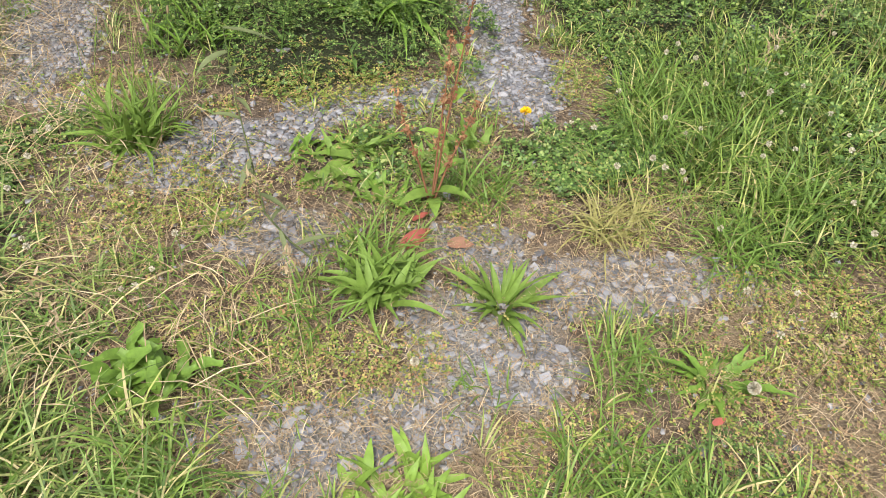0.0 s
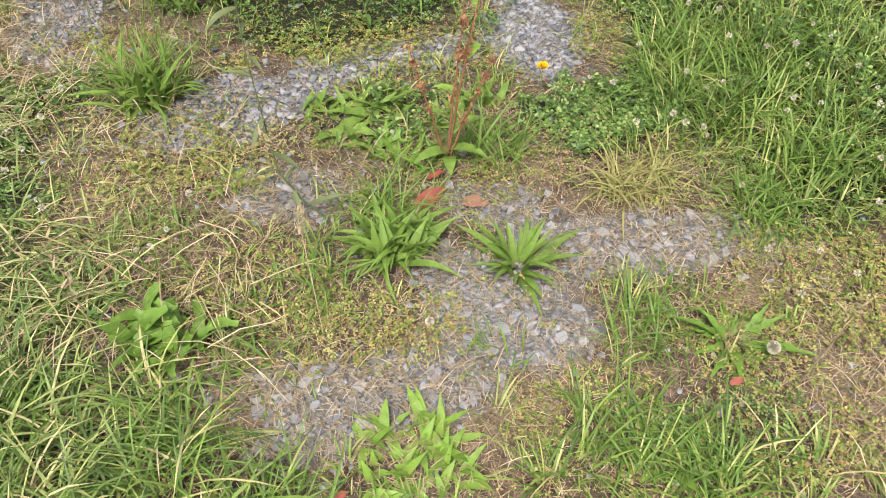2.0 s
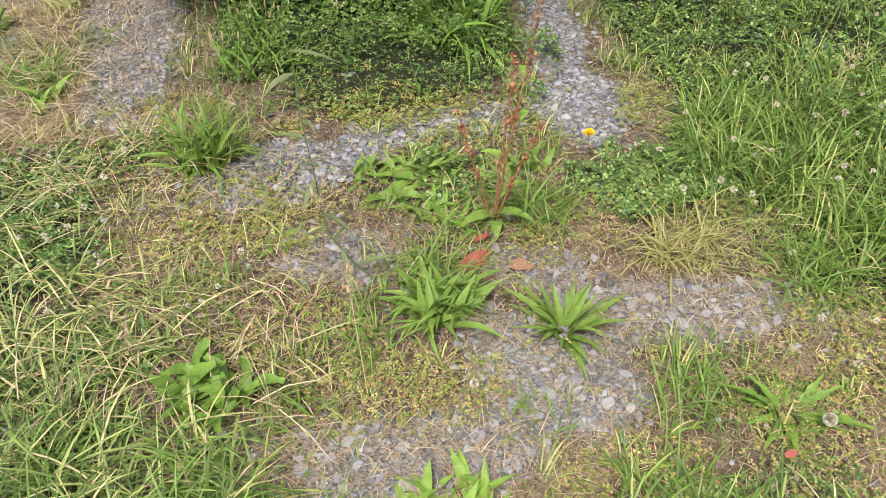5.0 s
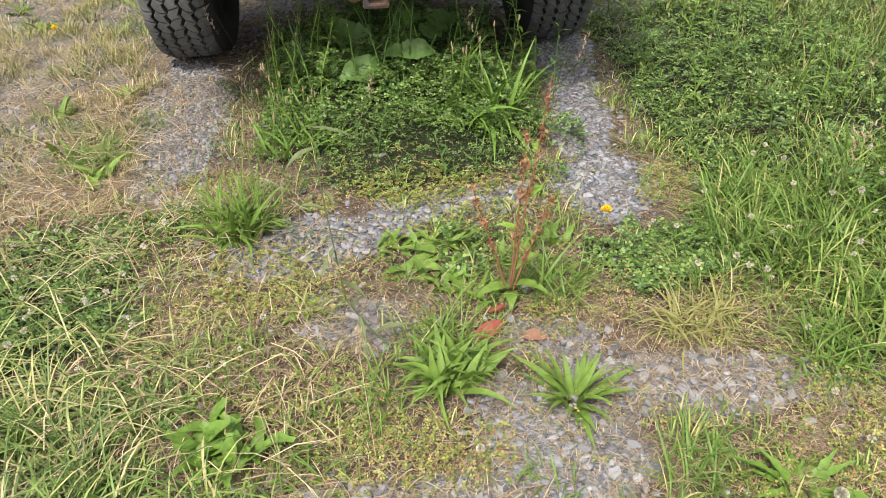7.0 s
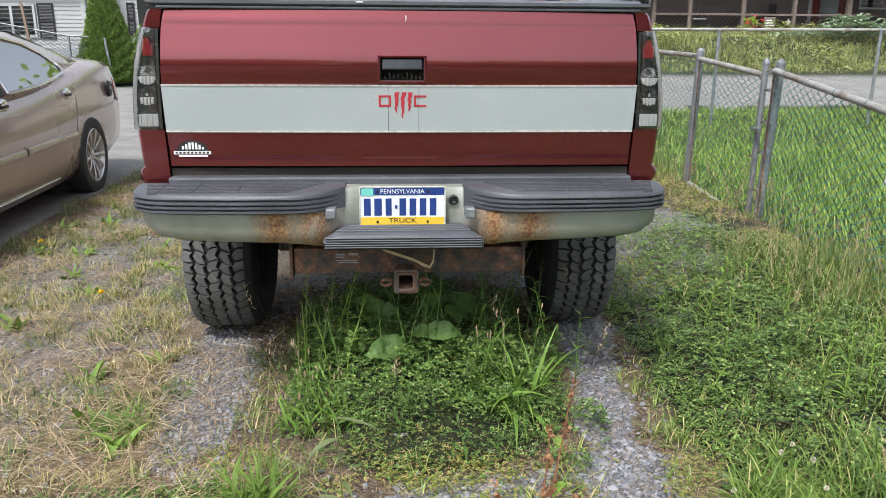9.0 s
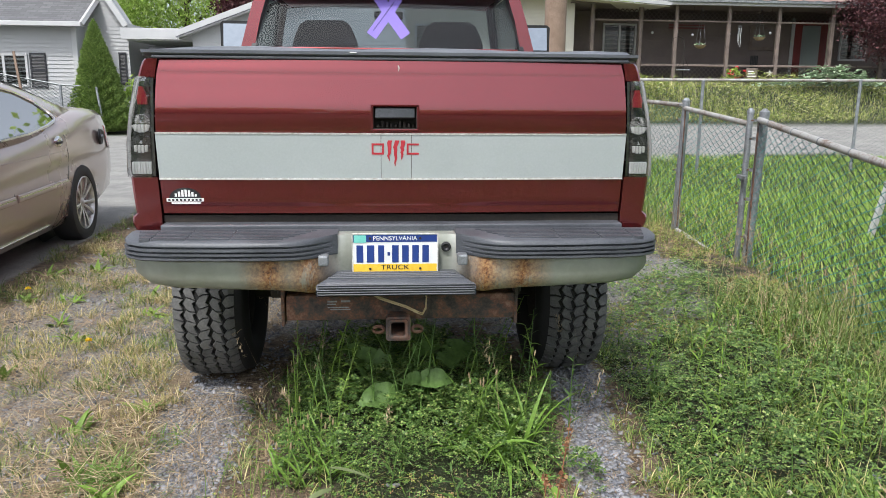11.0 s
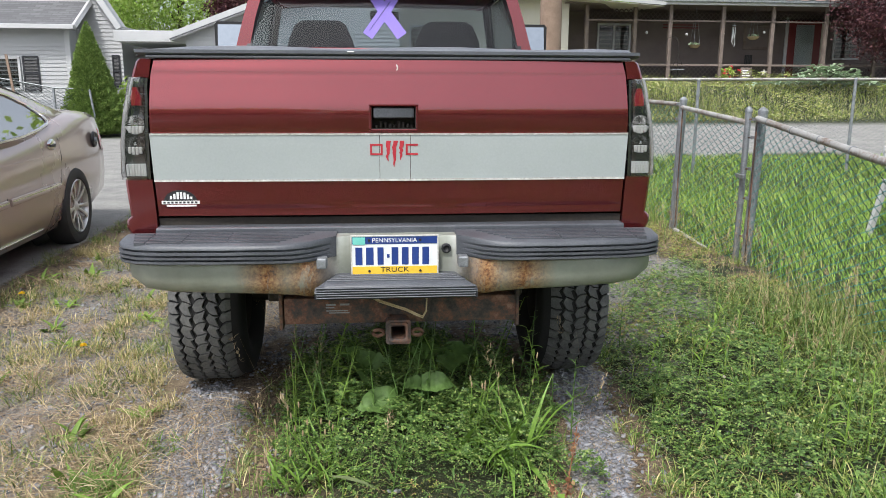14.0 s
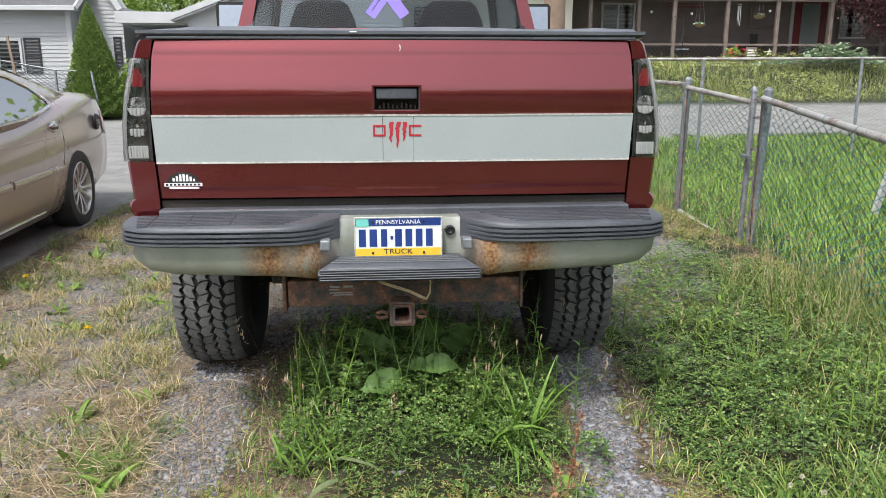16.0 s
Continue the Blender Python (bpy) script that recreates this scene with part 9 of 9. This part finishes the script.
def bloom(name, label, x, y, z, r, mat_, cat, group, petals=0):
    """A stem and a head: a round tuft, or a flat disc of petals."""
    g = float(land(x, y))
    p = root(name, label, cat, pose(x, y, g), group)
    part("stem", tube([(0, 0, -0.003), (0.004, 0.002, z * 0.6), (0, 0, z)], 0.0013, 4), GRASS, p)
    rng = np.random.default_rng(int(abs(x * 1000) + abs(y * 977)))
    n = petals or (190 if name == "dandelion_clock" else 46)
    d = rng.normal(size=(n, 3))
    if petals:
        d[:, 2] = np.abs(d[:, 2]) * 0.35 + 0.25
    d /= np.linalg.norm(d, axis=1)[:, None]
    s = np.cross(d, rng.normal(size=(n, 3)))
    s /= np.linalg.norm(s, axis=1)[:, None]
    c = np.array([0, 0, z])
    v = np.stack([c + d * r * 0.25 - s * r * 0.10, c + d * r - s * r * 0.22, c + d * r * 1.05 + s * r * 0.22, c + d * r * 0.25 + s * r * 0.10], 1).reshape(-1, 3)
    pydata("head", v, np.arange(n * 4).reshape(-1, 4), mat_, p)


bloom("dandelion_flower", "yellow dandelion flower on a short stem", 0.60, -1.0, 0.13, 0.017, FLOWER_YELLOW, "flower", "", 60)
bloom("dandelion_clock", "white dandelion seed head", 0.775, -2.0, 0.065, 0.014, FLOWER_WHITE, "flower", "")
bloom("dandelion_clock", "small white seed head beside the plantain", 0.096, -1.75, 0.034, 0.010, FLOWER_WHITE, "flower", "")
bloom("dandelion_flower", "small yellow flower on the dry verge", -1.62, 1.30, 0.05, 0.018, FLOWER_YELLOW, "flower", "", 60)
bloom("dandelion_flower", "small yellow flower by the asphalt edge", -2.35, 2.35, 0.05, 0.018, FLOWER_YELLOW, "flower", "", 60)


def clover_blooms():
    rng = random.Random(77)
    spots = [(-1.02, -0.98, 0.32, 0.34, 46), (0.80, -1.1, 0.25, 0.25, 10), (1.25, -1.15, 0.25, 0.35, 20), (1.05, -1.75, 0.2, 0.25, 10), (-0.62, -1.35, 0.25, 0.25, 6), (1.5, -0.4, 0.35, 0.5, 8)]
    for cx, cy, rx, ry, n in spots:
        for _ in range(n):
            x, y = cx + rng.uniform(-rx, rx), cy + rng.uniform(-ry, ry)
            bloom("clover_flower", "white clover flower above the grass", x, y, rng.uniform(0.06, 0.12) + (0.10 if x > 1.1 or (abs(x) < 0.6 and y > -0.5) else 0), rng.uniform(0.0062, 0.0098), FLOWER_WHITE, "flower", "white clover flowers")


clover_blooms()

# ---- slate chips: the largest of the near stretch one by one, the rest joined ----


def chip_material(per_object):
    m, nt, b = blank("slate_chip_single" if per_object else "slate_chip", 0.92)
    if per_object:
        src = nt.nodes.new("ShaderNodeObjectInfo").outputs["Random"]
    else:
        src = nt.nodes.new("ShaderNodeNewGeometry").outputs["Random Per Island"]
    r = ramp_node(nt, src, [(0.0, (0.125, 0.128, 0.142)), (0.4, (0.225, 0.229, 0.25)), (0.8, (0.305, 0.308, 0.33)), (1.0, (0.36, 0.355, 0.36))])
    n = noise_node(nt, 120, 4, 0.6, coords(nt))
    nt.links.new(mix_node(nt, 1.0, r.outputs[0], ramp_node(nt, n.outputs[0], [(0.3, (0.75, 0.75, 0.75)), (0.7, (1.15, 1.15, 1.15))]).outputs[0], "MULTIPLY"), b.inputs["Base Color"])
    add_bump(nt, b, n.outputs[0], 0.4, 0.002)
    return m


CHIP, CHIP_ONE = chip_material(False), chip_material(True)


def chip_kinds(count=10):
    out = []
    rng = random.Random(99)
    for _ in range(count):
        bm = bmesh.new()
        k = rng.randint(4, 5)
        for i in range(k):
            a = 2 * math.pi * (i + rng.uniform(-0.3, 0.3)) / k
            rx, ry = 1.0, rng.uniform(0.55, 0.9)
            bm.verts.new((rx * math.cos(a), ry * math.sin(a), rng.uniform(-0.28, -0.12)))
            bm.verts.new((rx * 0.95 * math.cos(a + 0.05), ry * 0.95 * math.sin(a + 0.05), rng.uniform(0.06, 0.30)))
        bmesh.ops.convex_hull(bm, input=bm.verts)
        bmesh.ops.triangulate(bm, faces=bm.faces)
        me = bpy.data.meshes.new("stone")
        bm.to_mesh(me)
        bm.free()
        out.append(me)
    return out


def lay_stones():
    kinds = chip_kinds()
    arr = []
    for me in kinds:
        v = np.zeros(len(me.vertices) * 3)
        me.vertices.foreach_get("co", v)
        arr.append((v.reshape(-1, 3), np.array([list(p.vertices) for p in me.polygons])))
        me.materials.append(CHIP_ONE)

    def spots(n, smin, smax, box_, thr):
        x, y = scatter(n, *box_, lambda u, v: np.clip(gravel_zone(u, v) ** 1.3 * thr + 0.07, 0, 1) * (1 - 0.95 * np.clip(2 * patches(u, v, LEAFY[:2]), 0, 1)))
        return x, y, smin + (smax - smin) * RNG.random(len(x)) ** 2.2
    sets = [spots(5200, 0.010, 0.019, (-0.7, 1.1, -1.1, 0.6), 1.0), spots(34000, 0.003, 0.010, (-1.3, 1.25, -2.4, 1.2), 0.9), spots(15000, 0.007, 0.017, (-1.4, 1.3, -2.5, 1.5), 0.8), spots(15000, 0.008, 0.020, (-2.7, 2.4, -0.6, 6.0), 0.95)]
    vs, fs, off = [], [], 0
    for x, y, s in sets:
        z = land(x, y)
        for k in range(len(x)):
            v, f = arr[k % len(arr)]
            m = np.array(Euler((random.gauss(0, 0.32), random.gauss(0, 0.32), random.uniform(0, 6.28))).to_matrix())
            vs.append((v * s[k]) @ m.T + np.array([x[k], y[k], z[k] + 0.22 * s[k]]))
            fs.append(f + off)
            off += len(v)
    g = pydata("gravel", np.concatenate(vs), np.concatenate(fs), CHIP)
    tagged(g, "grey-blue slate gravel chips", "gravel", kind="stuff")
    x, y = scatter(1500, -0.65, 1.0, -2.2, -0.45, lambda u, v: np.clip(gravel_zone(u, v) * 1.2 + 0.015, 0, 1))
    for k in range(min(300, len(x))):
        o = new("stone", kinds[k % len(kinds)])
        o.parent = ground
        s = RNG.uniform(0.011, 0.020)
        o.matrix_basis = Matrix.Translation((x[k], y[k], float(land(x[k], y[k])) + 0.18 * s)) @ Euler((RNG.normal(0, 0.2), RNG.normal(0, 0.2), RNG.uniform(0, 6.28))).to_matrix().to_4x4() @ Matrix.Scale(s, 4)


lay_stones()
